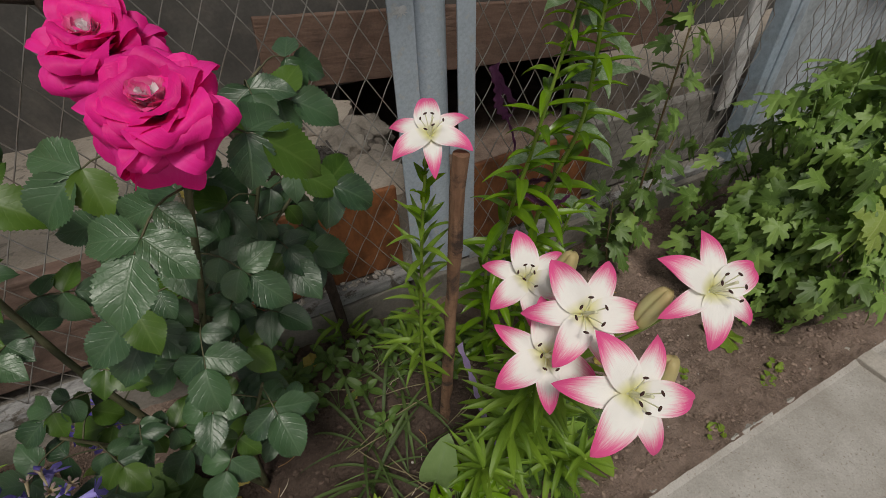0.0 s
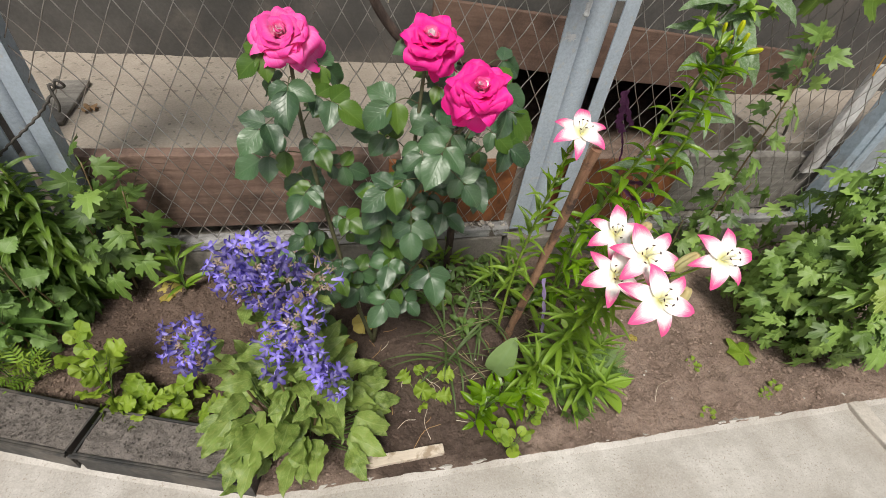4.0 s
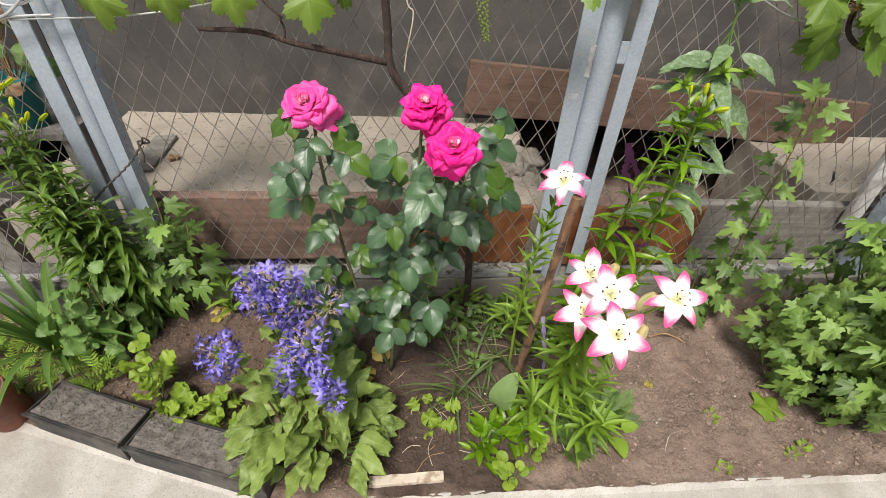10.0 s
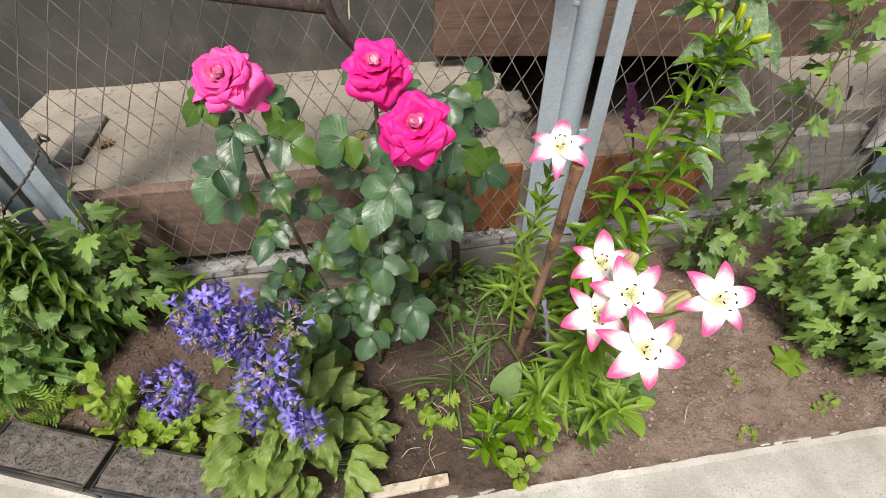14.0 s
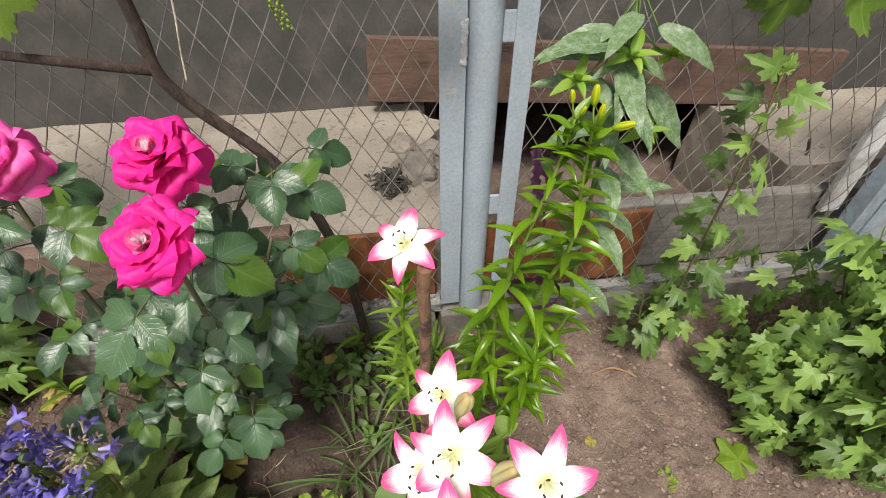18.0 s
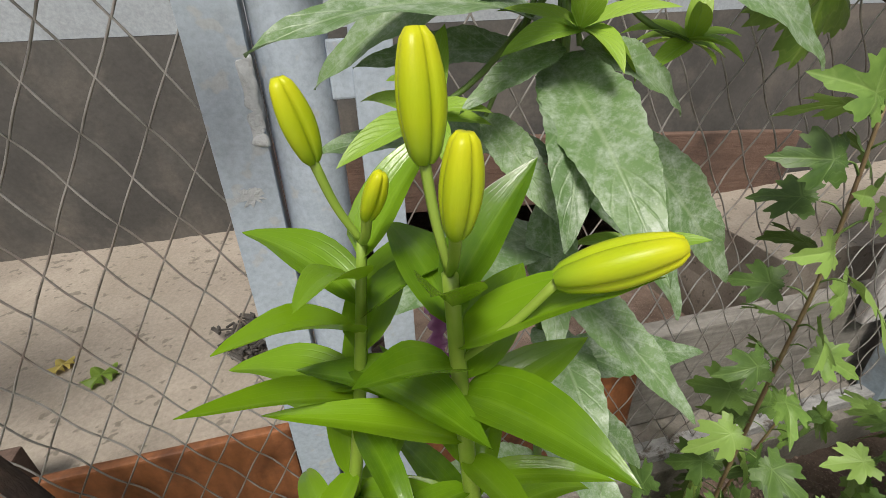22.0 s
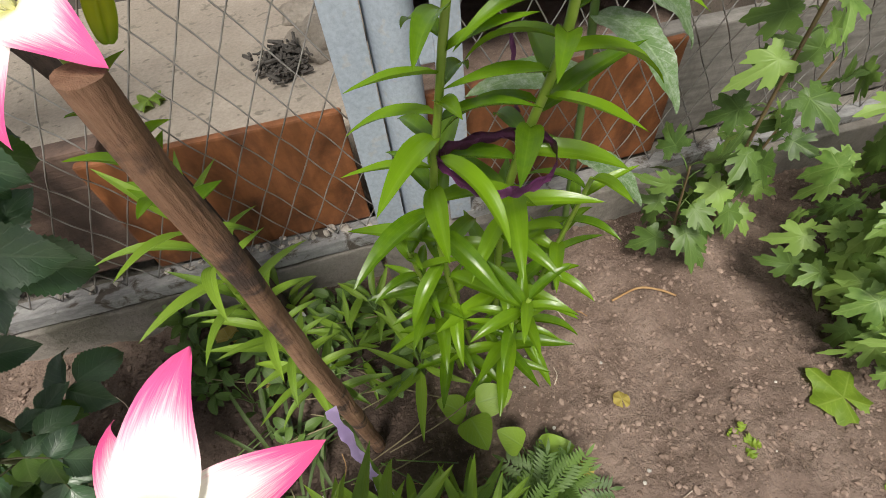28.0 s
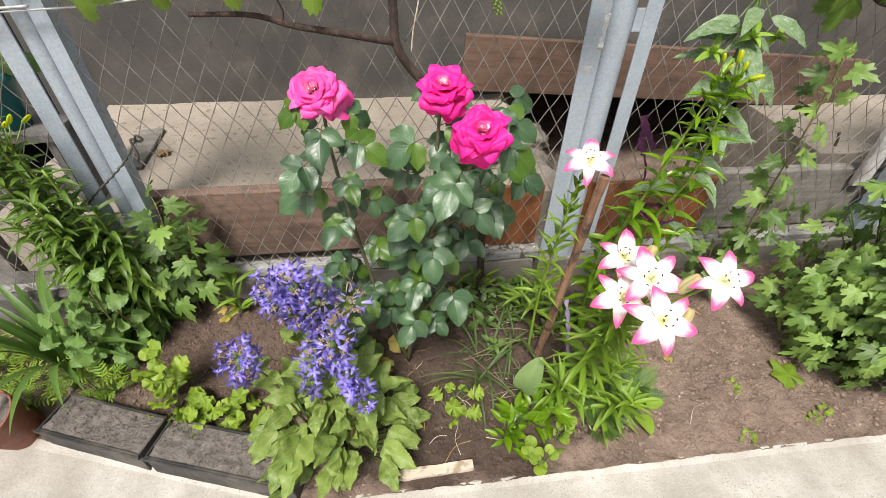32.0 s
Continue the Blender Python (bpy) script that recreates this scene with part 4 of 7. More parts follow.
# ---- roses ----
def rose_petal(material, L, W, rise, bend, roll, seed):
    """One rose petal: broad, cupped, its tip and rim rolled back to a soft point."""
    verts, uvs, faces = [], [], []
    nu, nv = 12, 4
    y = z = 0.0
    for i in range(nu + 1):
        u = i / nu
        a = rise + bend * min(u, 0.62) - roll * max(0.0, u - 0.62) ** 1.3 * 6
        if i:
            y += math.cos(a) * L / nu
            z += math.sin(a) * L / nu
        w = W / 2 * (0.34 + 0.66 * math.sin(math.pi / 2 * min(1, u / 0.66)) ** 0.8) * math.sqrt(max(0.02, 1 - 0.97 * max(0, (u - 0.55) / 0.45) ** 2.6))
        for j in range(-nv, nv + 1):
            v = j / nv
            k = abs(v)
            off = 0.55 * k * k * w - 0.75 * roll * max(0, k - 0.6) * w * u + 0.10 * W * u * noise.noise(Vector((v * 1.6, u * 2.4, seed * 3.7)))
            verts.append((v * w, y - math.sin(a) * off, z + math.cos(a) * off))
            uvs.append((u, 0.5 + v / 2))
    k = 2 * nv + 1
    for i in range(nu):
        for j in range(2 * nv):
            faces.append((i * k + j, i * k + j + 1, (i + 1) * k + j + 1, (i + 1) * k + j))
    me = bpy.data.meshes.new("rose_petal")
    me.from_pydata(verts, [], faces)
    layer = me.uv_layers.new(name="UVMap")
    layer.data.foreach_set("uv", [c for l in me.loops for c in uvs[l.vertex_index]])
    me.polygons.foreach_set("use_smooth", [True] * len(me.polygons))
    me.materials.append(material)
    return me


ROSE_PETALS = {}
for tone, mat in (("deep", P_ROSE), ("pale", P_ROSEPALE)):
    ROSE_PETALS[tone] = {
        "heart": [rose_petal(P_PALEHEART, 0.0135, 0.0145, 0.0, 0.3, 0.4, k) for k in (1, 2)],
        "core": [rose_petal(P_HEART, 0.028, 0.025, 0.0, 0.5, 0.5, k) for k in (3, 4)],
        "inner": [rose_petal(mat, 0.036, 0.048, 0.0, 0.5, 1.1, k) for k in (5, 6, 7)],
        "middle": [rose_petal(mat, 0.044, 0.060, 0.0, 0.5, 1.5, k) for k in (8, 9, 10)],
        "outer": [rose_petal(mat, 0.052, 0.068, -0.1, 0.45, 1.7, k) for k in (11, 12, 13)],
        "drop": [rose_petal(mat, 0.056, 0.058, -0.2, 0.1, 0.6, k) for k in (14, 15)]}


def rose_bloom(parent, at, facing, tone, rng, s=1.0):
    """A full rose: tight petals at the heart, wide and rolled back outside."""
    bm = bmesh.new()
    r = bmesh.ops.create_uvsphere(bm, u_segments=10, v_segments=7, radius=0.008)
    for v in r["verts"]:
        v.co.z = v.co.z * 1.3 - 0.004
    me = bpy.data.meshes.new("bloom")
    bm.to_mesh(me)
    bm.free()
    me.materials.append(STEM)
    n = Vector(facing).normalized()
    bloom = place("bloom", me, parent, at, n.orthogonal(), n, s, "open hot pink rose with a pale heart" if tone == "deep" else "open rose of softer pink with a pale heart")
    kinds = ROSE_PETALS[tone]
    for kind, count, tilt, lift, r0 in (("heart", 5, 40, 0.022, 0.001), ("heart", 3, 12, 0.020, 0.001), ("core", 4, 20, 0.010, 0.001), ("core", 5, 36, 0.009, 0.002), ("inner", 4, 38, 0.007, 0.004), ("inner", 4, 48, 0.005, 0.006),
                                        ("middle", 4, 57, 0.003, 0.007), ("middle", 5, 68, 0.001, 0.008), ("outer", 5, 82, -0.001, 0.008), ("outer", 3, 98, -0.003, 0.008), ("drop", 3, 118, -0.004, 0.009)):
        a0 = rng.uniform(0, 6.28)
        for k in range(count):
            az = a0 + 2 * math.pi * k / count + rng.uniform(-0.3, 0.3)
            if kind == "drop":
                az = a0 + 1.0 * k
            m = Matrix.Rotation(az, 4, "Z") @ Matrix.Translation((0, r0, lift)) @ Matrix.Rotation(radians(90 - tilt + rng.uniform(-9, 9)), 4, "X") @ Matrix.Rotation(rng.uniform(-0.25, 0.25), 4, "Y")
            o = new("petal", rng.choice(kinds[kind]))
            o.parent = bloom
            o.matrix_basis = m @ Matrix.Diagonal((rng.uniform(0.88, 1.1),) * 3 + (1,))
    if s < 0.84:
        o = new("petal", kinds["drop"][0])
        o.parent = bloom
        o.matrix_basis = Matrix.Rotation(radians(150), 4, "Z") @ Matrix.Translation((0, 0.014, -0.002)) @ Matrix.Rotation(radians(-25), 4, "X")
    for k in range(5):
        o = new("sepal", SEPAL)
        o.parent = bloom
        o.matrix_basis = Matrix.Rotation(k * 1.256, 4, "Z") @ Matrix.Translation((0, 0.006, -0.008)) @ Matrix.Rotation(radians(-38), 4, "X")
    return bloom


SEPAL = sheet_mesh("sepal", L_ROSE, 0.026, 0.008, lance, 6, 1, 0.0, 0.6, 0.3)


def rose_spray(parent, p, out, rng, s=1.0, size=5):
    """A compound rose leaf: leaflets in pairs along a thin stalk and one at its end."""
    out = Vector(out).normalized()
    length = 0.085 * s * (1.0 if size == 5 else 0.7)
    tip = p + out * length + Vector((0, 0, -0.012 * s))
    mid = p.lerp(tip, 0.5) + Vector((0, 0, 0.012 * s))
    pts = stem(parent, (p, mid, tip), 0.0011, 0.0008, STEM_ROSE, "leaf_stalk", 4, 3)
    face = Vector((0, 0, 1)) + Vector((0, -0.75, 0)) + Vector((rng.uniform(-.35, .35), rng.uniform(-.3, .3), 0))
    d = (tip - mid).normalized()
    place("leaflet", rng.choice(ROSE_LEAVES), parent, tip, d + Vector((0, 0, -0.25)), face, s * rng.uniform(1.0, 1.2))
    side = d.cross(face).normalized()
    for q, k in ((0.97, 0.95), (0.52, 0.75))[: 2 if size == 5 else 1]:
        a = pts[min(int(q * (len(pts) - 1)), len(pts) - 2)]
        for sg in (-1, 1):
            place("leaflet", rng.choice(ROSE_LEAVES), parent, a, side * sg + d * 0.35 + Vector((0, 0, rng.uniform(-.35, .1))),
                  face + Vector((rng.uniform(-.4, .4), rng.uniform(-.4, .2), 0)), s * k * rng.uniform(0.85, 1.1))


rng = random.Random(11)
ROSE = thing("rose_bush", (-0.45, -0.28, 0.02), "rose bush with three pink blooms and glossy dark green leaves", "rose bush")
CANES = [
    [(-0.45, -0.28, 0.0), (-0.485, -0.29, 0.15), (-0.535, -0.30, 0.42), (-0.572, -0.27, 0.64), (-0.582, -0.25, 0.768)],
    [(-0.45, -0.28, 0.0), (-0.43, -0.29, 0.22), (-0.39, -0.30, 0.5), (-0.370, -0.30, 0.793)],
    [(-0.405, -0.315, 0.46), (-0.365, -0.37, 0.6), (-0.32, -0.45, 0.777)],
    [(-0.42, -0.30, 0.36), (-0.34, -0.30, 0.50), (-0.275, -0.30, 0.66)],
    [(-0.50, -0.29, 0.25), (-0.54, -0.33, 0.33), (-0.575, -0.35, 0.42)],
    [(-0.44, -0.28, 0.16), (-0.40, -0.33, 0.28), (-0.36, -0.37, 0.40)],
    [(-0.40, -0.30, 0.45), (-0.31, -0.31, 0.56), (-0.235, -0.30, 0.63)],
    [(-0.39, -0.30, 0.58), (-0.32, -0.25, 0.68), (-0.24, -0.22, 0.735)],
]
FIRST = (0.36, 0.36, 0.1, 0.3, 0.45, 0.3, 0.4, 0.45)
COUNT = (18, 17, 8, 10, 6, 6, 7, 6)
for ci, (ctrl, r0, r1) in enumerate(zip(CANES, (0.0055, 0.006, 0.004, 0.004, 0.004, 0.004, 0.003, 0.003), (0.003, 0.003, 0.0028, 0.0022, 0.002, 0.002, 0.0016, 0.0016))):
    pts = stem(ROSE, ctrl, r0, r1, STEM_ROSE, "cane", 8, 7)
    for k in range(COUNT[ci]):
        q = FIRST[ci] + (0.965 - FIRST[ci]) * k / (COUNT[ci] - 1)
        p, d = along_path(pts, q)
        az = k * 2.4 + ci * 1.1
        out = Vector((math.cos(az), -0.3 + 0.75 * math.sin(az), rng.uniform(-0.1, 0.55)))
        rose_spray(ROSE, p, out, rng, rng.uniform(0.62, 1.02), 5 if q < 0.85 else 3)
rose_bloom(ROSE, (-0.588, -0.243, 0.770), (-0.12, -0.55, 0.8), "pale", rng, 0.92)
rose_bloom(ROSE, (-0.366, -0.30, 0.792), (-0.05, -0.5, 0.85), "deep", rng, 0.86)
rose_bloom(ROSE, (-0.326, -0.452, 0.786), (-0.12, -0.6, 0.8), "deep", rng, 0.77)

# ---- lilies ----
LILY_OUT = sheet_mesh("lily_petal", P_LILY, 0.064, 0.0250, lambda u: lance(u) * 1.06, 14, 3, 0.42, 1.25, 0.16, 0.025, 1.5, 0.1)
LILY_IN = sheet_mesh("lily_petal", P_LILY, 0.062, 0.0325, lambda u: lance(u) * 1.06, 14, 3, 0.46, 1.15, 0.14, 0.04, 1.5, 0.1)


def lily_parts():
    """One filament with its anther, and the pistil, along +z."""
    out = []
    bm = bmesh.new()
    pts = curve_points([(0, 0.002, 0.0), (0, 0.007, 0.016), (0, 0.013, 0.028)], 4)
    tube(bm, pts, 0.0006, 5)
    me = bpy.data.meshes.new("filament")
    bm.to_mesh(me)
    bm.free()
    me.materials.append(FILAMENT)
    out.append(me)
    bm = bmesh.new()
    r = bmesh.ops.create_uvsphere(bm, u_segments=8, v_segments=6, radius=0.0012)
    for v in r["verts"]:
        v.co.x *= 2.3
        v.co += Vector((0, 0.013, 0.029))
    me = bpy.data.meshes.new("anther")
    bm.to_mesh(me)
    bm.free()
    me.materials.append(ANTHER)
    out.append(me)
    bm = bmesh.new()
    tube(bm, curve_points([(0, 0, -0.004), (0.001, 0.001, 0.014), (0.004, 0.002, 0.030)], 4), [0.0028, 0.0027, 0.0026, 0.0024, 0.002, 0.0013, 0.0012, 0.0012, 0.0016], 8)
    tube(bm, [(0, 0, -0.014), (0, 0, -0.006), (0, 0, 0.0)], [0.0022, 0.0045, 0.0035], 8)
    me = bpy.data.meshes.new("flower")
    bm.to_mesh(me)
    bm.free()
    me.polygons.foreach_set("use_smooth", [True] * len(me.polygons))
    me.materials.append(FILAMENT)
    out.append(me)
    return out


FIL, ANT, PISTIL = lily_parts()


def lily_flower(parent, at, facing, rng, s=1.0, spin=0.0):
    n = Vector(facing).normalized()
    side = Vector((0, 0, 1)) - n * n.z
    fl = place("flower", PISTIL, parent, at, side, n, s, "open white lily with bright pink petal tips")
    for k in range(6):
        az = spin + k * math.pi / 3
        m = Matrix.Rotation(az, 4, "Z") @ Matrix.Translation((0, 0.0025, -0.002 if k % 2 else 0.0))
        m = m @ Matrix.Rotation(radians(rng.uniform(-6, 9)), 4, "X") @ Matrix.Rotation(radians(rng.uniform(-8, 8)), 4, "Y")
        o = new("petal", LILY_OUT if k % 2 else LILY_IN)
        o.parent = fl
        o.matrix_basis = m @ Matrix.Diagonal((rng.uniform(0.93, 1.06),) * 3 + (1,))
        m = Matrix.Rotation(az + 0.4 + rng.uniform(-.2, .2), 4, "Z") @ Matrix.Rotation(radians(rng.uniform(-8, 14)), 4, "X")
        for nm, me in (("filament", FIL), ("anther", ANT)):
            o = new(nm, me)
            o.parent = fl
            o.matrix_basis = m
    return fl


def bud_mesh(name, material, L, r):
    """A lily bud: three blunt ridges, fat in the middle, along +y."""
    verts, uvs, faces = [], [], []
    nu, ns = 14, 36
    for i in range(nu + 1):
        u = i / nu
        w = r * (0.30 + 0.70 * math.sin(math.pi * (0.10 + 0.80 * u)) ** 0.9) * (1 if u < 0.93 else 0.72) * (0.75 if u == 0 else 1)
        for j in range(ns):
            a = 2 * math.pi * j / ns
            q = w * (1 + 0.12 * math.cos(3 * a) - 0.26 * max(0, math.cos(3 * a + math.pi)) ** 10)
            verts.append((q * math.cos(a), L * u, q * math.sin(a)))
            uvs.append((u, j / ns))
    for i in range(nu):
        for j in range(ns):
            faces.append((i * ns + j, (i + 1) * ns + j, (i + 1) * ns + (j + 1) % ns, i * ns + (j + 1) % ns))
    faces.append(tuple(nu * ns + j for j in range(ns))[::-1])
    me = bpy.data.meshes.new(name)
    me.from_pydata(verts, [], faces)
    layer = me.uv_layers.new(name="UVMap")
    layer.data.foreach_set("uv", [c for l in me.loops for c in uvs[l.vertex_index]])
    me.polygons.foreach_set("use_smooth", [True] * len(me.polygons))
    me.materials.append(material)
    me.flip_normals()
    return me


BUD = bud_mesh("bud", P_BUD, 0.0265, 0.0052)
PALE_BUD = bud_mesh("bud", P_PALEBUD, 0.046, 0.0105)

rng = random.Random(23)
LILY = thing("lily_plant", (-0.03, -0.44, 0.0), "leafy lily clump with five open pink and white flowers", "lily")
FLOWERS = [((-0.074, -0.521, 0.580), (-0.30, -0.45, 0.84), 0.95, 0.2), ((-0.075, -0.602, 0.608), (-0.36, -0.55, 0.75), 1.02, 0.55),
           ((-0.104, -0.596, 0.563), (-0.38, -0.55, 0.74), 0.98, 0.1), ((-0.084, -0.670, 0.590), (-0.25, -0.60, 0.76), 1.02, 0.35),
           ((-0.002, -0.652, 0.645), (-0.12, -0.58, 0.80), 0.89, 0.75)]
LSTEM = stem(LILY, [(-0.03, -0.44, 0.0), (-0.05, -0.49, 0.22), (-0.06, -0.54, 0.40), (-0.068, -0.57, 0.50)], 0.0050, 0.0034, STEM_LILY)
for at, n, s, spin in FLOWERS:
    at, n = Vector(at), Vector(n).normalized()
    stem(LILY, [LSTEM[-1], LSTEM[-1].lerp(at, 0.55) + Vector((0, 0, -0.015)), at - n * 0.013 * s], 0.0022, 0.0020, STEM_LILY, "flower_stalk", 6, 4)
    lily_flower(LILY, at, n, rng, s * 0.89, spin)
for at, al in (((-0.060, -0.548, 0.588), (0.22, -0.12, 0.98)), ((-0.040, -0.628, 0.600), (0.42, -0.10, 0.85)), ((-0.052, -0.670, 0.565), (0.18, 0.05, 0.95))):
    place("bud", PALE_BUD, LILY, at, al, (0, -1, 0.3), 0.92, "closed pale yellow-green bud")
    stem(LILY, [LSTEM[-1], Vector(at)], 0.0018, 0.0018, STEM_LILY, "flower_stalk", 5, 3)
dress(LILY, LSTEM, LILY_LOW, 80, rng, 0.10, 0.98, 0.1, 0.75, 1.0, 0.75)
for base, top in (((0.01, -0.46, 0.0), (0.02, -0.53, 0.27)), ((-0.07, -0.47, 0.0), (-0.12, -0.53, 0.22)), ((0.03, -0.50, 0.0), (0.05, -0.57, 0.16))):
    pts = stem(LILY, [base, Vector(base).lerp(Vector(top), 0.5) + Vector((0, 0.01, 0)), top], 0.0040, 0.0028, STEM_LILY)
    dress(LILY, pts, LILY_LOW, 34, rng, 0.15, 1.0, 0.1, 0.9, 0.95, 0.65, start=rng.uniform(0, 6))

LILY1 = thing("lily_plant", (-0.105, -0.30, 0.02), "slender lily with one open pink and white flower beside a stake", "lily")
pts = stem(LILY1, [(-0.105, -0.30, 0.0), (-0.115, -0.31, 0.25), (-0.112, -0.335, 0.48), (-0.100, -0.350, 0.657)], 0.0042, 0.0017, STEM_LILY)
dress(LILY1, pts, LILY_LOW, 44, rng, 0.25, 0.78, 0.5, 0.9, 0.75, 0.6)
dress(LILY1, pts, LILY_TOP, 9, rng, 0.78, 0.94, 0.8, 1.1, 0.8, 0.6)
lily_flower(LILY1, (-0.099, -0.360, 0.676), (-0.18, -0.42, 0.89), rng, 0.88, 0.05)
place("bud", BUD, LILY1, (-0.084, -0.343, 0.652), (0.3, 0.1, 0.9), (0, -1, 0), 1.1, "slim green bud")

LILY2 = thing("lily_plant", (0.115, -0.24, 0.02), "tall lily with two leafy stems and closed yellow-green buds", "lily")
S1 = stem(LILY2, [(0.10, -0.22, 0.0), (0.055, -0.29, 0.40), (0.062, -0.335, 0.60), (0.088, -0.350, 0.755), (0.098, -0.355, 0.831)], 0.0044, 0.0012, STEM_LILY, n=9)
S2 = stem(LILY2, [(0.135, -0.22, 0.0), (0.118, -0.29, 0.42), (0.136, -0.34, 0.62), (0.119, -0.365, 0.752), (0.113, -0.370, 0.829)], 0.0048, 0.0017, STEM_LILY, n=9)
dress(LILY2, S1, LILY_LEAVES, 48, rng, 0.12, 0.84, 0.05, 0.55, 1.05, 0.42)
dress(LILY2, S2, LILY_LEAVES, 50, rng, 0.12, 0.84, 0.05, 0.55, 1.05, 0.45, start=1.0)
dress(LILY2, S1, LILY_TOP, 8, rng, 0.84, 0.985, 0.35, 0.8, 0.85, 0.65, start=2.6)
dress(LILY2, S2, LILY_TOP, 9, rng, 0.84, 0.985, 0.25, 0.8, 0.9, 0.7, start=0.2)
for root, at, tip, s in ((S1[-1], (0.091, -0.355, 0.849), (0.088, -0.356, 0.862), 0.60), (S2[-1], (0.110, -0.366, 0.850), (0.110, -0.364, 0.869), 0.82),
                         (S2[-1], (0.111, -0.382, 0.843), (0.112, -0.383, 0.857), 0.62), (S2[-4], (0.131, -0.378, 0.829), (0.155, -0.388, 0.839), 0.86),
                         (S1[-1], (0.099, -0.362, 0.839), (0.102, -0.365, 0.848), 0.42)):
    at, al = Vector(at), (Vector(tip) - Vector(at)).normalized()
    stem(LILY2, [root, root.lerp(at, 0.6) - Vector((0, 0, 0.002)), at + al * 0.001], 0.0009, 0.0011, STEM_LILY, "flower_stalk", 6, 4)
    place("bud", BUD, LILY2, at, al, (0, -1, 0.2), s, "closed yellow-green bud")

for base, top in (((0.17, -0.23, 0.0), (0.205, -0.29, 0.44)), ((0.07, -0.24, 0.0), (0.025, -0.29, 0.40)), ((0.13, -0.26, 0.0), (0.125, -0.35, 0.36))):
    pts = stem(LILY2, [base, Vector(base).lerp(Vector(top), 0.5) + Vector((0, 0.012, 0)), top], 0.0042, 0.0024, STEM_LILY)
    dress(LILY2, pts, LILY_LEAVES, 27, rng, 0.15, 1.0, 0.05, 0.8, 1.0, 0.6, start=rng.uniform(0, 6))

# ---- tall pale plant behind the lilies ----
rng = random.Random(31)
TALL = thing("tall_leafy_plant", (0.28, -0.14, 0.03), "tall plant with broad drooping pale green leaves", "plant")
T1 = stem(TALL, [(0.28, -0.14, 0.0), (0.255, -0.17, 0.4), (0.217, -0.215, 0.70), (0.203, -0.240, 0.86), (0.196, -0.238, 0.985)], 0.0052, 0.0024, STEM, n=8)
for z, az, e, s, k in ((0.95, 150, 0.6, 0.75, 0), (0.94, 185, 0.5, 0.9, 0), (0.96, -20, 0.4, 0.85, 1),
                       (0.74, 195, 0.2, 1.05, 0), (0.70, -110, 0.1, 0.9, 1), (0.63, 180, 0.3, 1.05, 0),
                       (0.62, -75, 0.0, 0.85, 1), (0.52, -60, -0.5, 0.9, 2), (0.55, 215, 0.3, 1.2, 0), (0.46, -95, 0.2, 0.9, 1), (0.38, -40, -0.1, 0.9, 1),
                       (0.42, -10, 0.0, 1.1, 2), (0.35, -75, 0.1, 1.0, 1), (0.30, 190, 0.3, 1.1, 0), (0.22, -60, 0.1, 0.9, 1)):
    p, d = along_path(T1, min(0.99, z / 0.985))
    a = radians(az)
    out = Vector((math.cos(a), math.sin(a), 0))
    place("leaf", BROAD_LEAVES[k], TALL, p, out * math.cos(e) + Vector((0, 0, math.sin(e))), Vector((0, 0, 1)) + Vector((0, -0.4, 0)), s * rng.uniform(0.92, 1.06))


def leaf_between(meshes, base, tip, size, lift=0.25, face=(-0.35, -0.55, 0.75)):
    """A leaf that leaves its stem at base and droops to about tip."""
    b, t = Vector(base), Vector(tip)
    d = t - b
    place("leaf", meshes, TALL, b, d + Vector((0, 0, lift * d.length)), face, d.length / size)


for base, tip, k in (((0.192, -0.255, 0.853), (0.188, -0.328, 0.785), 2), ((0.222, -0.262, 0.892), (0.282, -0.297, 0.842), 0), ((0.182, -0.236, 0.884), (0.100, -0.240, 0.840), 0),
                     ((0.245, -0.238, 0.812), (0.292, -0.258, 0.722), 2), ((0.200, -0.250, 0.905), (0.150, -0.300, 0.860), 2), ((0.189, -0.266, 0.858), (0.152, -0.274, 0.830), 2),
                     ((0.196, -0.266, 0.858), (0.247, -0.272, 0.822), 0), ((0.160, -0.258, 0.832), (0.172, -0.292, 0.793), 2), ((0.182, -0.240, 0.855), (0.118, -0.232, 0.835), 2),
                     ((0.205, -0.235, 0.780), (0.190, -0.280, 0.715), 2)):
    leaf_between(BROAD_LEAVES[k], base, tip, 0.118)
    p, d = along_path(T1, min(0.97, (base[2] - 0.012) / 0.985))
    stem(TALL, [p, p.lerp(Vector(base), 0.6), base], 0.0014, 0.0011, STEM, "leaf_stalk", 5, 3)
for at, n, size in (((0.132, -0.264, 0.835), 8, 0.72), ((0.192, -0.272, 0.864), 9, 0.72), ((0.255, -0.257, 0.856), 11, 0.55), ((0.249, -0.258, 0.752), 7, 0.75)):
    p, d = along_path(T1, min(0.9, (at[2] - 0.05) / 0.985))
    stem(TALL, [p, p.lerp(Vector(at), 0.6) - Vector((0, 0, 0.006)), at], 0.0016, 0.0012, STEM, "side_shoot", 5, 4)
    for k in range(n):
        a, e = k * 2.4, (-0.25, 0.35, 0.0, 0.9)[k % 4] + rng.uniform(-0.15, 0.15)
        place("leaf", rng.choice(YOUNG_LEAVES), TALL, at, (math.cos(a) * math.cos(e), math.sin(a) * math.cos(e) - 0.15, math.sin(e)), (0, -0.5, 1), size * rng.uniform(0.75, 1.15))
p = T1[-1]
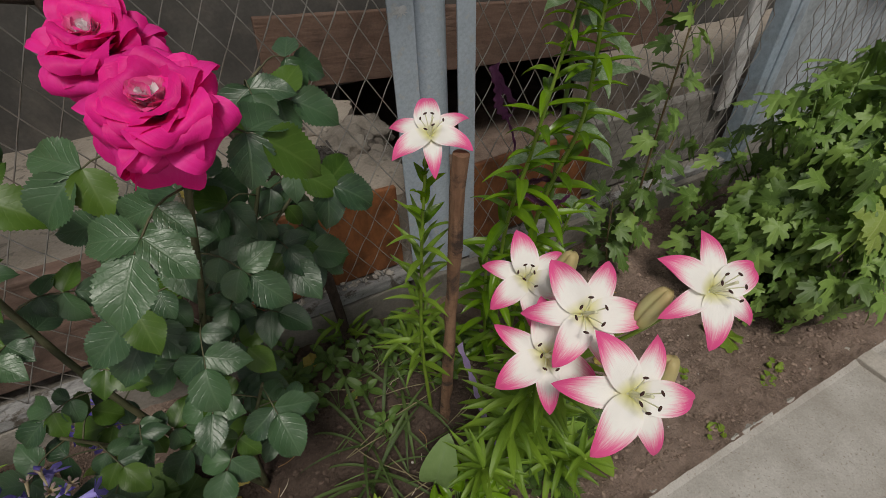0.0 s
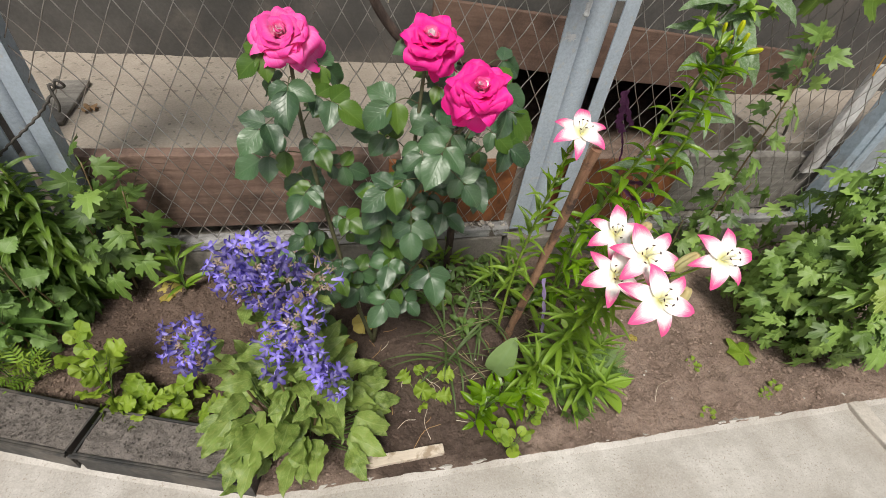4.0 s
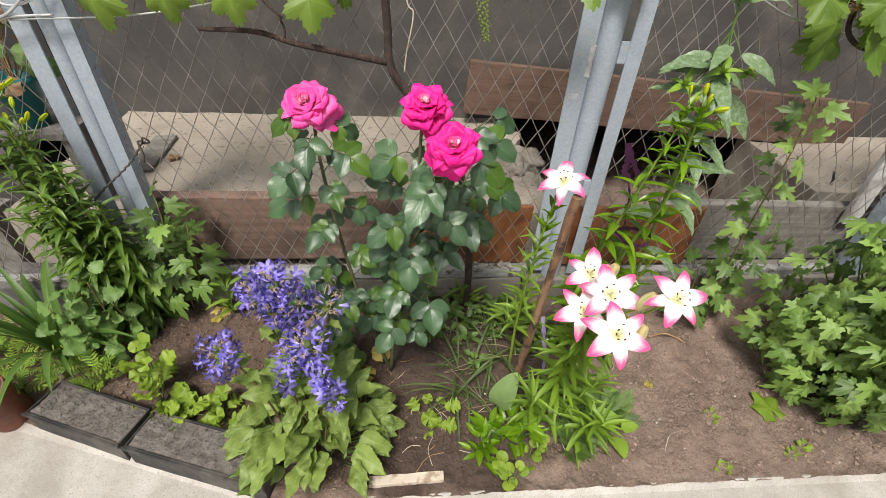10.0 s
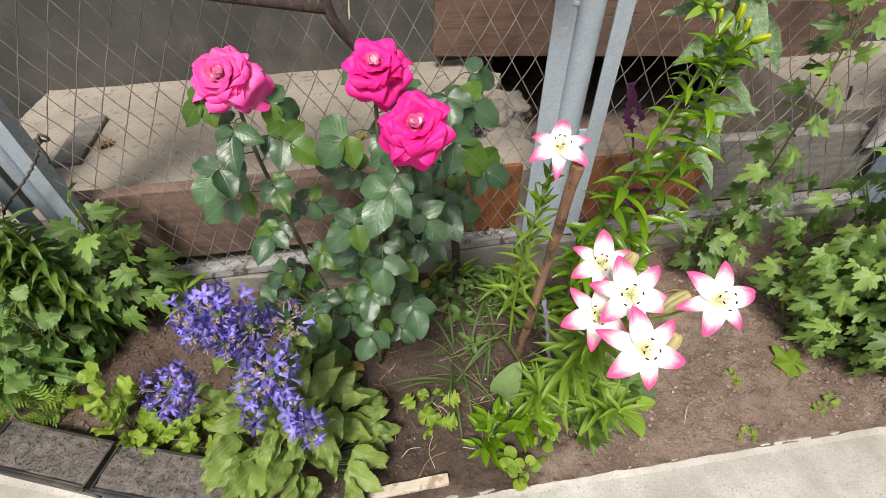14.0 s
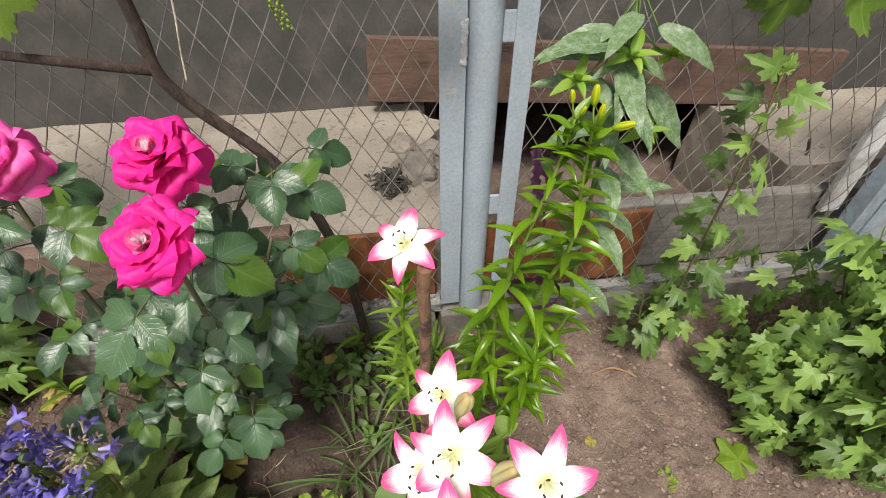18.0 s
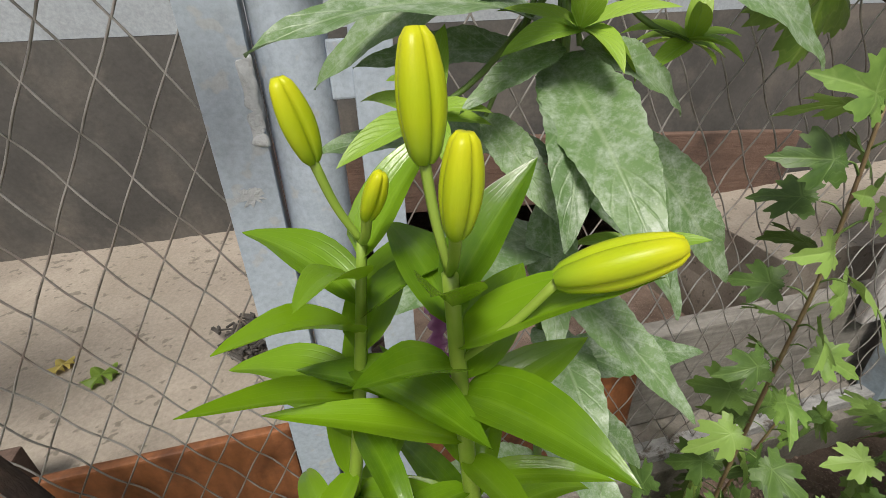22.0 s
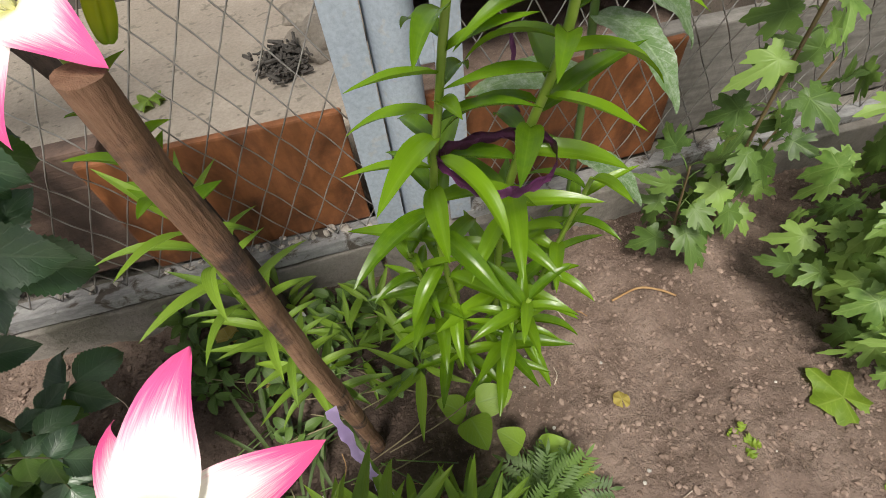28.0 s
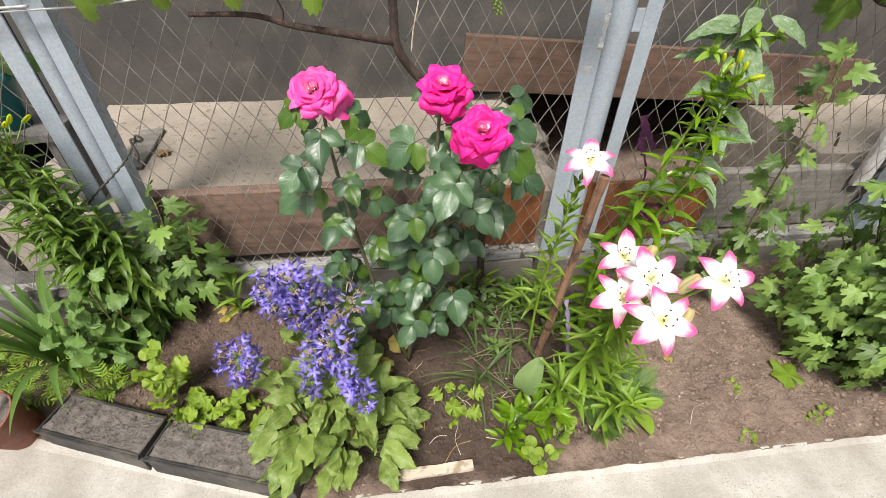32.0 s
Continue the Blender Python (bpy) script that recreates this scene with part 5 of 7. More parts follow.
for k in range(9):
    a, e = k * 2.4, rng.uniform(0.2, 1.1)
    place("leaf", rng.choice(YOUNG_LEAVES), TALL, p, (math.cos(a) * math.cos(e), math.sin(a) * math.cos(e), math.sin(e)), (0, -0.3, 1), rng.uniform(0.6, 1.0))

# ---- lobed-leaf bushes ----
def lobed_bush(name, base, centre, radii, n, meshes, label, rng, inner=0.25, zmin=0.03):
    """Many stems from the base, each with lobed leaves, filling an uneven dome."""
    ob = thing(name, base, label, "bush")
    c, b = Vector(centre), Vector(base)
    stems = max(6, n // 24)
    for k in range(stems):
        a, e = k * 2.4, rng.uniform(0.15, 1.35)
        tip = c + Vector((radii[0] * math.cos(a) * math.cos(e), radii[1] * math.sin(a) * math.cos(e), radii[2] * math.sin(e))) * rng.uniform(0.72, 0.92)
        tip.z = max(tip.z, zmin)
        mid = b.lerp(tip, 0.5) + Vector((0, 0, 0.05))
        stem(ob, [b + Vector((rng.uniform(-.04, .04), rng.uniform(-.04, .04), 0)), mid, tip], 0.0032, 0.0016, STEM, "stem", 5, 4)
    lump = rng.uniform(0, 50)
    count = 0
    while count < n:
        v = Vector((rng.gauss(0, 1), rng.gauss(0, 1), rng.gauss(0, 1))).normalized()
        if v.y > 0.55 and rng.random() < 0.75:
            continue
        r = (0.96 if rng.random() > inner else rng.uniform(0.55, 0.85)) * (0.84 + 0.30 * noise.noise(v * 2.2 + Vector((lump, 0, 0))) + 0.30 * noise.noise(v * 5.5 + Vector((lump, 3, 0))))
        p = c + Vector((v.x * radii[0], v.y * radii[1], v.z * radii[2])) * r
        if p.z < zmin:
            continue
        count += 1
        out = Vector((v.x, v.y, v.z * 0.35 + rng.uniform(-0.45, 0.25)))
        place("leaf", rng.choice(meshes), ob, p - out.normalized() * 0.02, out + Vector((rng.uniform(-.9, .9), rng.uniform(-.7, .5), rng.uniform(-1.1, .2))),
              Vector((0, -0.35, 0.7)) + v * 1.1 + Vector((rng.uniform(-.6, .6), rng.uniform(-.6, .6), 0)), rng.uniform(0.45, 1.05))
    return ob


rng = random.Random(41)
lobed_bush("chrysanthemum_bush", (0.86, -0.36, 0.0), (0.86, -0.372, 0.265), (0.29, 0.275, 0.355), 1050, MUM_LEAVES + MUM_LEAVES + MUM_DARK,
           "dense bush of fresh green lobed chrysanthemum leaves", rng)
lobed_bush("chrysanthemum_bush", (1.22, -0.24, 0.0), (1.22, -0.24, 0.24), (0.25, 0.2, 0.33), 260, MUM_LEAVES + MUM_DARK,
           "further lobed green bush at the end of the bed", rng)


def leafy_stem(name, ctrl, n, meshes, label, rng, s0, s1, t0=0.1, r=0.003, turn=2.4, mat=None, category="plant", top=None, stalk=0.022):
    ob = thing(name, ctrl[0], label, category)
    pts = stem(ob, ctrl, r, r * 0.5, mat or STEM_RED, n=8)
    dress(ob, pts, meshes, n, rng, t0, 0.99, -0.5, 0.35, s0, s1, turn, stalk=stalk, hang=True)
    if top:
        for k in range(6):
            place("leaf", rng.choice(meshes), ob, pts[-1], (math.cos(k * 2.4) * 0.5, math.sin(k * 2.4) * 0.5, 0.9), (0, -0.6, 0.5), top * rng.uniform(0.5, 0.9))
    return ob


leafy_stem("chrysanthemum", [(0.575, -0.15, 0.02), (0.525, -0.17, 0.26), (0.50, -0.19, 0.5), (0.492, -0.20, 0.66), (0.482, -0.20, 0.80)], 34, MUM_LEAVES + MUM_DARK[:1],
           "single tall chrysanthemum stem with pale lobed leaves", rng, 1.1, 0.78, 0.12, top=0.55, stalk=0.016)
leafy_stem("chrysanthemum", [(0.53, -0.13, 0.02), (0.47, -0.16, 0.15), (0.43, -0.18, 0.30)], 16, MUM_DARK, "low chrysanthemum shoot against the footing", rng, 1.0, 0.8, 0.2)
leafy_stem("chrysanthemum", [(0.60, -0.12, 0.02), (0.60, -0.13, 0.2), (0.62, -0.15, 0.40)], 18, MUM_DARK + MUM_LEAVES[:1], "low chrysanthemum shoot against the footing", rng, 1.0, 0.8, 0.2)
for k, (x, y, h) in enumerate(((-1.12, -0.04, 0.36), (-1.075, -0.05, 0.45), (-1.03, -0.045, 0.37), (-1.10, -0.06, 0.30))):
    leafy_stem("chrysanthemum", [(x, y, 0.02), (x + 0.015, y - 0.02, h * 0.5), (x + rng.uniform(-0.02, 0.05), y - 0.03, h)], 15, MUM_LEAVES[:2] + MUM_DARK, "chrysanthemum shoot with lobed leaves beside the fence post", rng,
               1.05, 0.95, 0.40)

# ---- lily and low plants at the far end of the bed ----
LILY_DARK = [sheet_mesh("lily_leaf", L_DEEP, 0.090, 0.0195, lance, 10, 2, 0.1, c, 0.5, 0.02, 2.0) for c in (0.5, 1.0, 1.5)]
LILY3 = thing("lily_plant", (-1.25, -0.08, 0.02), "tall leafy lily with many narrow green buds", "lily")
for base, top in (((-1.24, -0.07, 0.0), (-1.275, -0.12, 0.72)), ((-1.19, -0.08, 0.0), (-1.20, -0.13, 0.58)), ((-1.25, -0.09, 0.0), (-1.24, -0.16, 0.52)), ((-1.17, -0.09, 0.0), (-1.15, -0.13, 0.48)), ((-1.27, -0.08, 0.0), (-1.32, -0.13, 0.68)), ((-1.20, -0.07, 0.0), (-1.18, -0.12, 0.40)), ((-1.22, -0.10, 0.0), (-1.235, -0.16, 0.46)), ((-1.26, -0.06, 0.0), (-1.30, -0.10, 0.60)), ((-1.23, -0.06, 0.0), (-1.25, -0.11, 0.64)), ((-1.29, -0.07, 0.0), (-1.34, -0.12, 0.44))):
    pts = stem(LILY3, [base, Vector(base).lerp(Vector(top), 0.5) + Vector((0.01, 0, 0)), top], 0.005, 0.0026, STEM_LILY)
    dress(LILY3, pts, LILY_DARK, 80, rng, 0.08, 0.98, 0.0, 0.6, 1.05, 0.7, start=rng.uniform(0, 6))
    if top[2] > 0.6:
        for k in range(7):
            a, e = k * 2.4, rng.uniform(0.2, 1.1)
            al = Vector((math.cos(a) * math.cos(e), math.sin(a) * math.cos(e), math.sin(e)))
            tip = Vector(top) + al * 0.045 + Vector((0, 0, 0.02 * k / 7))
            stem(LILY3, [Vector(top) - Vector((0, 0, 0.03)), tip], 0.0013, 0.0013, STEM_LILY, "flower_stalk", 5, 2)
            place("bud", BUD, LILY3, tip, al + Vector((0, 0, 0.2)), (0, -1, 0), 0.9, "narrow yellow-green bud")

L_OVAL = leaf_material("oval_leaf", (0.085, 0.175, 0.035), (0.20, 0.33, 0.085), (0.3, 0.42, 0.15), 6, 0.6, 0.5, 0.28, vein_amt=0.35)
OVAL_LEAVES = [sheet_mesh("oval_leaf", L_OVAL, 0.056, 0.048, heart, 30, 2, 0.2, c, 0.2, 0.05, 2.0, teeth=6, tooth=0.42) for c in (0.5, 1.0)]
for k, (x, y, h) in enumerate(((-1.27, -0.17, 0.26), (-1.22, -0.19, 0.30), (-1.31, -0.2, 0.22), (-1.20, -0.16, 0.2), (-1.25, -0.23, 0.17), (-1.28, -0.22, 0.2))):
    leafy_stem("leafy_shoot", [(x, y, 0.0), (x + 0.01, y - 0.01, h * 0.5), (x + rng.uniform(-.02, .03), y - 0.03, h)], 12, OVAL_LEAVES, "shoot of toothed oval pale green leaves", rng, 0.9, 0.8, 0.2)

STRAPS = [sheet_mesh("strap_leaf", L_STRAP, 0.36, 0.026, strap, 18, 1, 1.5, c, 0.4) for c in (0.7, 1.2, 1.9)]
IRIS = thing("strap_leaf_clump", (-1.37, -0.20, 0.0), "clump of long arching strap leaves", "plant")
for k in range(30):
    a = k * 2.4
    place("leaf", rng.choice(STRAPS), IRIS, (-1.37 + 0.03 * math.cos(a), -0.20 + 0.03 * math.sin(a), 0.0), (math.cos(a) + 0.25, 0.6 * math.sin(a) + 0.1, 0.0), (0, 0, 1), rng.uniform(0.7, 1.05))


def feather_mesh(name, material, L, pairs=6):
    """A feathery leaf: narrow toothed leaflets in pairs, all one mesh."""
    verts, uvs, faces = [], [], []

    def blade(o, d, n, l, w):
        s = d.cross(n).normalized()
        k = len(verts)
        for u, q in ((0, 0.25), (0.35, 1.0), (0.7, 0.7), (1.0, 0.05)):
            for sg in (-1, 1):
                verts.append(o + d * l * u + s * sg * w * q / 2 - n * l * 0.25 * u * u)
                uvs.append((u, 0.5 + 0.5 * sg))
        for i in range(3):
            faces.append((k + 2 * i, k + 2 * i + 1, k + 2 * i + 3, k + 2 * i + 2))

    up = Vector((0, 0, 1))
    for i in range(pairs):
        u = 0.2 + 0.75 * i / pairs
        for sg in (-1, 1):
            blade(Vector((0, L * u, 0.1 * L * u * (1 - u))), Vector((sg * 0.85, 0.5, 0.1)).normalized(), up, L * 0.36 * (1 - 0.45 * abs(u - 0.5)), L * 0.085)
    blade(Vector((0, L * 0.9, 0)), Vector((0, 1, 0)), up, L * 0.35, L * 0.09)
    blade(Vector((0, 0, 0)), Vector((0, 1, 0.05)).normalized(), up, L, L * 0.03)
    me = bpy.data.meshes.new(name)
    me.from_pydata(verts, [], faces)
    layer = me.uv_layers.new(name="UVMap")
    layer.data.foreach_set("uv", [c for l in me.loops for c in uvs[l.vertex_index]])
    me.materials.append(material)
    return me


FEATHERS = [feather_mesh("feather_leaf", L_YOUNG, 0.046, 5), feather_mesh("feather_leaf", L_LIME, 0.05, 4)]


def tuft(name, at, n, meshes, label, rng, spread=0.02, e0=0.1, e1=1.2, s=1.0, category="plant", lift=0.0):
    """A low plant whose leaves rise from one place."""
    ob = thing(name, (at[0], at[1], soil_height(at[0], at[1])), label, category)
    z = ob.location.z
    for k in range(n):
        a, e = k * 2.4 + rng.uniform(-.3, .3), rng.uniform(e0, e1)
        out = Vector((math.cos(a), math.sin(a), 0))
        r = spread * rng.random()
        hgt = lift * rng.random()
        if lift:
            stem(ob, [(at[0], at[1], z - 0.005), (at[0] + out.x * r * 0.5, at[1] + out.y * r * 0.5, z + hgt * 0.6), (at[0] + out.x * r, at[1] + out.y * r, z + hgt)], 0.0011, 0.0009, STEM, "stalk", 4, 3)
        place("leaf", rng.choice(meshes), ob, (at[0] + out.x * r, at[1] + out.y * r, z + hgt), out * math.cos(e) + Vector((0, 0, math.sin(e))),
              Vector((0, 0, 1)) + Vector((rng.uniform(-.4, .4), -0.3 + rng.uniform(-.3, .3), 0)), s * rng.uniform(0.75, 1.25))
    return ob


for x, y, n in ((-1.335, -0.285, 18), (-1.27, -0.30, 16), (-1.225, -0.305, 16), (-1.46, -0.27, 16), (-1.42, -0.33, 12), (-1.53, -0.30, 16), (-1.52, -0.21, 18), (-1.58, -0.25, 16), (-1.48, -0.17, 16), (-1.60, -0.17, 16)):
    tuft("marigold_seedling", (x, y), n, FEATHERS, "young marigold with feathery bright green leaves", rng, 0.025, 0.1, 1.0, 1.0, lift=0.07)
for x, y, n, h in ((-1.05, -0.37, 12, 0.19), (-1.005, -0.42, 13, 0.07), (-0.975, -0.40, 9, 0.07), (-1.035, -0.43, 9, 0.05), (-0.90, -0.42, 10, 0.07), (-0.885, -0.44, 8, 0.05)):
    tuft("lime_seedling", (x, y), n, LIME_LEAVES, "small plant with lime green toothed leaves", rng, 0.045, 0.0, 1.1, 1.0, lift=h)
tuft("yellowing_plant", (-1.065, -0.33), 9, [fan_mesh("yellow_leaf", L_LIME, 0.022, scallop, 30, 2, 0.3, 0.1, 0.1)], "spindly plant with crinkled yellow-green leaves", rng, 0.05, 0.2, 1.2, 1.0, lift=0.22)
tuft("lily_seedling", (-0.945, -0.075), 15, LILY_LOW, "small young lily shoot by the footing", rng, 0.012, 0.1, 1.1, 0.85, lift=0.13)
tuft("withered_seedling", (-0.99, -0.075), 4, [fan_mesh("withered_leaf", L_FADED, 0.022, scallop, 30, 2, 0.4, 0.15, 0.1)], "yellowed curling leaf on the soil", rng, 0.02, 0.0, 0.4, 1.0)

# ---- bellflower ----
def bell_mesh(name, material, L=0.026, R=0.015):
    """A bell flower: a short tube that opens into five pointed lobes, along +z."""
    verts, uvs, faces = [], [], []
    n, rings = 20, 6
    for i in range(rings + 1):
        u = i / rings
        for j in range(n):
            a = 2 * math.pi * j / n
            lobe = abs(math.cos(2.5 * a))
            if u <= 0.5:
                r, z = R * (0.15 + 0.55 * u), L * 1.3 * u
            else:
                q = (u - 0.5) * 2
                r, z = R * (0.42 + q * (-0.02 + 1.0 * lobe ** 1.15)), L * (0.62 + 0.42 * q * lobe - 0.22 * q * q * lobe)
            verts.append((r * math.cos(a), r * math.sin(a), z))
            uvs.append((u, 0.5 + 0.5 * math.cos(2.5 * a) * u))
    for i in range(rings):
        for j in range(n):
            faces.append((i * n + j, i * n + (j + 1) % n, (i + 1) * n + (j + 1) % n, (i + 1) * n + j))
    me = bpy.data.meshes.new(name)
    me.from_pydata(verts, [], faces)
    layer = me.uv_layers.new(name="UVMap")
    layer.data.foreach_set("uv", [c for l in me.loops for c in uvs[l.vertex_index]])
    me.polygons.foreach_set("use_smooth", [True] * len(me.polygons))
    me.materials.append(material)
    return me


P_FADED = petal_material("faded_petal", (0.48, 0.42, 0.28), (0.46, 0.38, 0.24), (0.36, 0.27, 0.26), rough=0.8)
BELLS = [bell_mesh("bell_flower", P_BELL, 0.019, 0.0110), bell_mesh("bell_flower", P_BELL, 0.023, 0.0095), bell_mesh("bell_flower", P_BELL, 0.018, 0.0125), bell_mesh("bell_flower", P_BELL, 0.021, 0.0060)]
DEAD_BELLS = [bell_mesh("dry_flower", P_FADED, 0.020, 0.0036), bell_mesh("dry_flower", P_FADED, 0.015, 0.0045)]
rng = random.Random(53)
BELLF = thing("bellflower_plant", (-0.64, -0.48, 0.0), "clustered bellflower with violet-blue heads over broad green leaves", "bellflower")
HEADS = [((-0.690, -0.462, 0.485), (0.042, 0.04, 0.045), 22, 3), ((-0.652, -0.458, 0.505), (0.040, 0.04, 0.045), 24, 3), ((-0.655, -0.465, 0.445), (0.038, 0.038, 0.035), 16, 6),
         ((-0.618, -0.462, 0.462), (0.032, 0.032, 0.036), 13, 5), ((-0.600, -0.505, 0.388), (0.044, 0.042, 0.045), 22, 12), ((-0.632, -0.515, 0.360), (0.034, 0.034, 0.036), 14, 2),
         ((-0.790, -0.482, 0.330), (0.044, 0.042, 0.050), 24, 5), ((-0.548, -0.588, 0.330), (0.024, 0.024, 0.028), 11, 0), ((-0.570, -0.560, 0.350), (0.018, 0.018, 0.02), 6, 0),
         ((-0.600, -0.235, 0.285), (0.028, 0.028, 0.03), 10, 16), ((-0.645, -0.555, 0.318), (0.012, 0.012, 0.012), 3, 0), ((-0.560, -0.452, 0.448), (0.030, 0.028, 0.03), 5, 14)]
for at, rad, n, dead in HEADS:
    c = Vector(at)
    root = Vector((-0.64 + (c.x + 0.64) * 0.35, -0.48 + (c.y + 0.48) * 0.4, 0.0))
    pts = stem(BELLF, [root, root.lerp(c, 0.6) + Vector((0, 0.015, 0.03)), c], 0.0030, 0.0022, STEM_RED, "flower_stem", 6, 5)
    dress(BELLF, pts, BELL_LEAVES, 7, rng, 0.35, 0.95, 0.1, 0.6, 0.7, 0.4, start=rng.uniform(0, 6))
    bm = bmesh.new()
    bmesh.ops.create_icosphere(bm, subdivisions=2, radius=rad[0] * 0.2)
    me = bpy.data.meshes.new("flower_head")
    bm.to_mesh(me)
    bm.free()
    me.materials.append(STEM)
    head = place("flower_head", me, BELLF, c, (0, 1, 0), (0, 0, 1), 1.0, "faded, drying violet flower head" if dead >= n else "rounded head of violet-blue bell flowers")
    n = int(n * 1.45)
    for k in range(n + dead):
        zz = 1 - 1.6 * (k + 0.5) / (n + dead)
        a = k * 2.4
        rr = math.sqrt(max(0, 1 - zz * zz))
        v = Matrix.Rotation(0.75, 3, "X") @ Vector((rr * math.cos(a), rr * math.sin(a), zz))
        dry = k < dead * 0.8
        o = new("dry_flower" if dry else "bell_flower", rng.choice(DEAD_BELLS if dry else BELLS))
        o.parent = head
        p = Vector((v.x * rad[0], v.y * rad[1], v.z * rad[2])) * (1.0 if dry else rng.uniform(0.45, 1.12))
        q = (v + Vector((rng.uniform(-.7, .7), rng.uniform(-.7, .5), rng.uniform(-0.3, 0.5)))).to_track_quat("Z", "Y")
        o.matrix_basis = Matrix.LocRotScale(p - v * 0.008, q, Vector((1, 1, 1)) * (1.15 if dry else rng.uniform(0.8, 1.2)))
for k in range(125):
    a = k * 2.4
    q = math.sqrt((k + 1) / 125)
    a += rng.uniform(-0.7, 0.7)
    c = Vector((-0.625 + 0.165 * q * math.cos(a), -0.485 + 0.135 * q * math.sin(a), 0.0))
    z = rng.uniform(0.05, 0.30) * (1.1 - 0.7 * q)
    out = Vector((math.cos(a), math.sin(a), 0))
    p = c + Vector((0, 0, z))
    stem(BELLF, [Vector((-0.63, -0.49, 0.0)).lerp(c, 0.6), c * 0.5 + p * 0.5 - out * 0.01, p], 0.0016, 0.0014, STEM, "leaf_stalk", 4, 3)
    place("leaf", rng.choice(BELL_LEAVES), BELLF, p, out + Vector((rng.uniform(-.5, .5), -0.3 + rng.uniform(-.4, .3), rng.uniform(-0.45, 0.7))), Vector((rng.uniform(-.8, .8), -0.4 + rng.uniform(-.7, .6), 0.9)) + out * 0.2, rng.uniform(0.45, 1.08))

# ---- grape vine on the fence ----
rng = random.Random(67)
VINE = thing("grape_vine", (-0.26, -0.06, 0.02), "grape vine trained along the fence wire with hanging leaves", "vine")
TR = stem(VINE, [(-0.205, -0.05, 0.0), (-0.212, -0.065, 0.2), (-0.232, -0.07, 0.42), (-0.298, -0.065, 0.62), (-0.405, -0.06, 0.745), (-0.437, -0.06, 0.80), (-0.440, -0.055, 0.86), (-0.445, -0.055, 1.0), (-0.44, -0.05, 1.3)],
          0.0115, 0.0085, M_BARK, "trunk", 9, 8)
stem(VINE, [(-0.437, -0.06, 0.803), (-0.55, -0.065, 0.824), (-0.64, -0.06, 0.838), (-0.715, -0.06, 0.858), (-0.83, -0.06, 0.86)], 0.0085, 0.0045, M_BARK, "arm", 8, 7)
stem(VINE, [(-0.66, -0.06, 0.843), (-0.655, -0.06, 0.865), (-0.66, -0.07, 0.89)], 0.004, 0.002, M_BARK, "spur", 6, 4)
stem(VINE, [(-0.655, -0.06, 0.885), (-0.70, -0.06, 0.93), (-0.76, -0.06, 1.02)], 0.003, 0.002, M_BARK, "shoot", 6, 4)
stem(VINE, [(0.585, -0.06, 0.955), (0.60, -0.06, 0.90), (0.66, -0.055, 0.865), (0.74, -0.05, 0.858), (0.82, -0.04, 0.868), (0.98, -0.03, 0.88)], 0.006, 0.0045, M_BARK, "arm", 7, 6)
stem(VINE, [(0.585, -0.06, 0.955), (0.50, -0.07, 0.97), (0.43, -0.07, 1.0)], 0.004, 0.003, M_BARK, "shoot", 7, 6)
HUNG = [(-0.033, 0.978), (0.071, 0.994), (-1.01, 0.90), (-0.96, 0.96), (-0.87, 0.905), (-0.80, 0.95), (-0.735, 0.915), (-0.67, 0.97), (-0.595, 0.905), (-0.53, 0.94), (-0.56, 0.99), (-1.08, 0.97),
        (-0.10, 1.07), (0.05, 1.08), (-0.15, 1.03), (-0.25, 1.02),
        (0.52, 0.905), (0.49, 0.95), (0.56, 0.985), (0.60, 0.945), (0.66, 0.985), (0.70, 0.945), (0.75, 0.99), (0.64, 0.92), (0.52, 1.03), (0.68, 1.04), (0.56, 0.86), (0.70, 0.885), (0.63, 0.87), (0.78, 0.93), (0.85, 0.97), (0.90, 0.93), (0.95, 0.98)]
for x, z in HUNG:
    tip = Vector((x, -0.085 + rng.uniform(-0.035, 0.03), z + 0.02))
    stem(VINE, [tip + Vector((rng.uniform(-.03, .03), 0.02, 0.05)), tip + Vector((0, 0.0, 0.02)), tip], 0.0013, 0.0011, STEM, "leaf_stalk", 4, 3)
    place("leaf", rng.choice(VINE_LEAVES), VINE, tip, (rng.uniform(-.45, .45), -0.35 + rng.uniform(-.2, .2), -1), (rng.uniform(-.3, .3), -1, 0.55), rng.uniform(0.72, 1.08))
for k in range(34):
    x, z = rng.choice((rng.uniform(-1.15, -0.5), rng.uniform(0.3, 0.95), rng.uniform(-1.2, 0.95))), rng.uniform(1.04, 1.25)
    place("leaf", rng.choice(VINE_LEAVES), VINE, (x, -0.08 + rng.uniform(-.06, .05), z), (rng.uniform(-.6, .6), -0.4, -1), (rng.uniform(-.4, .4), -1, 0.7), rng.uniform(0.8, 1.15))
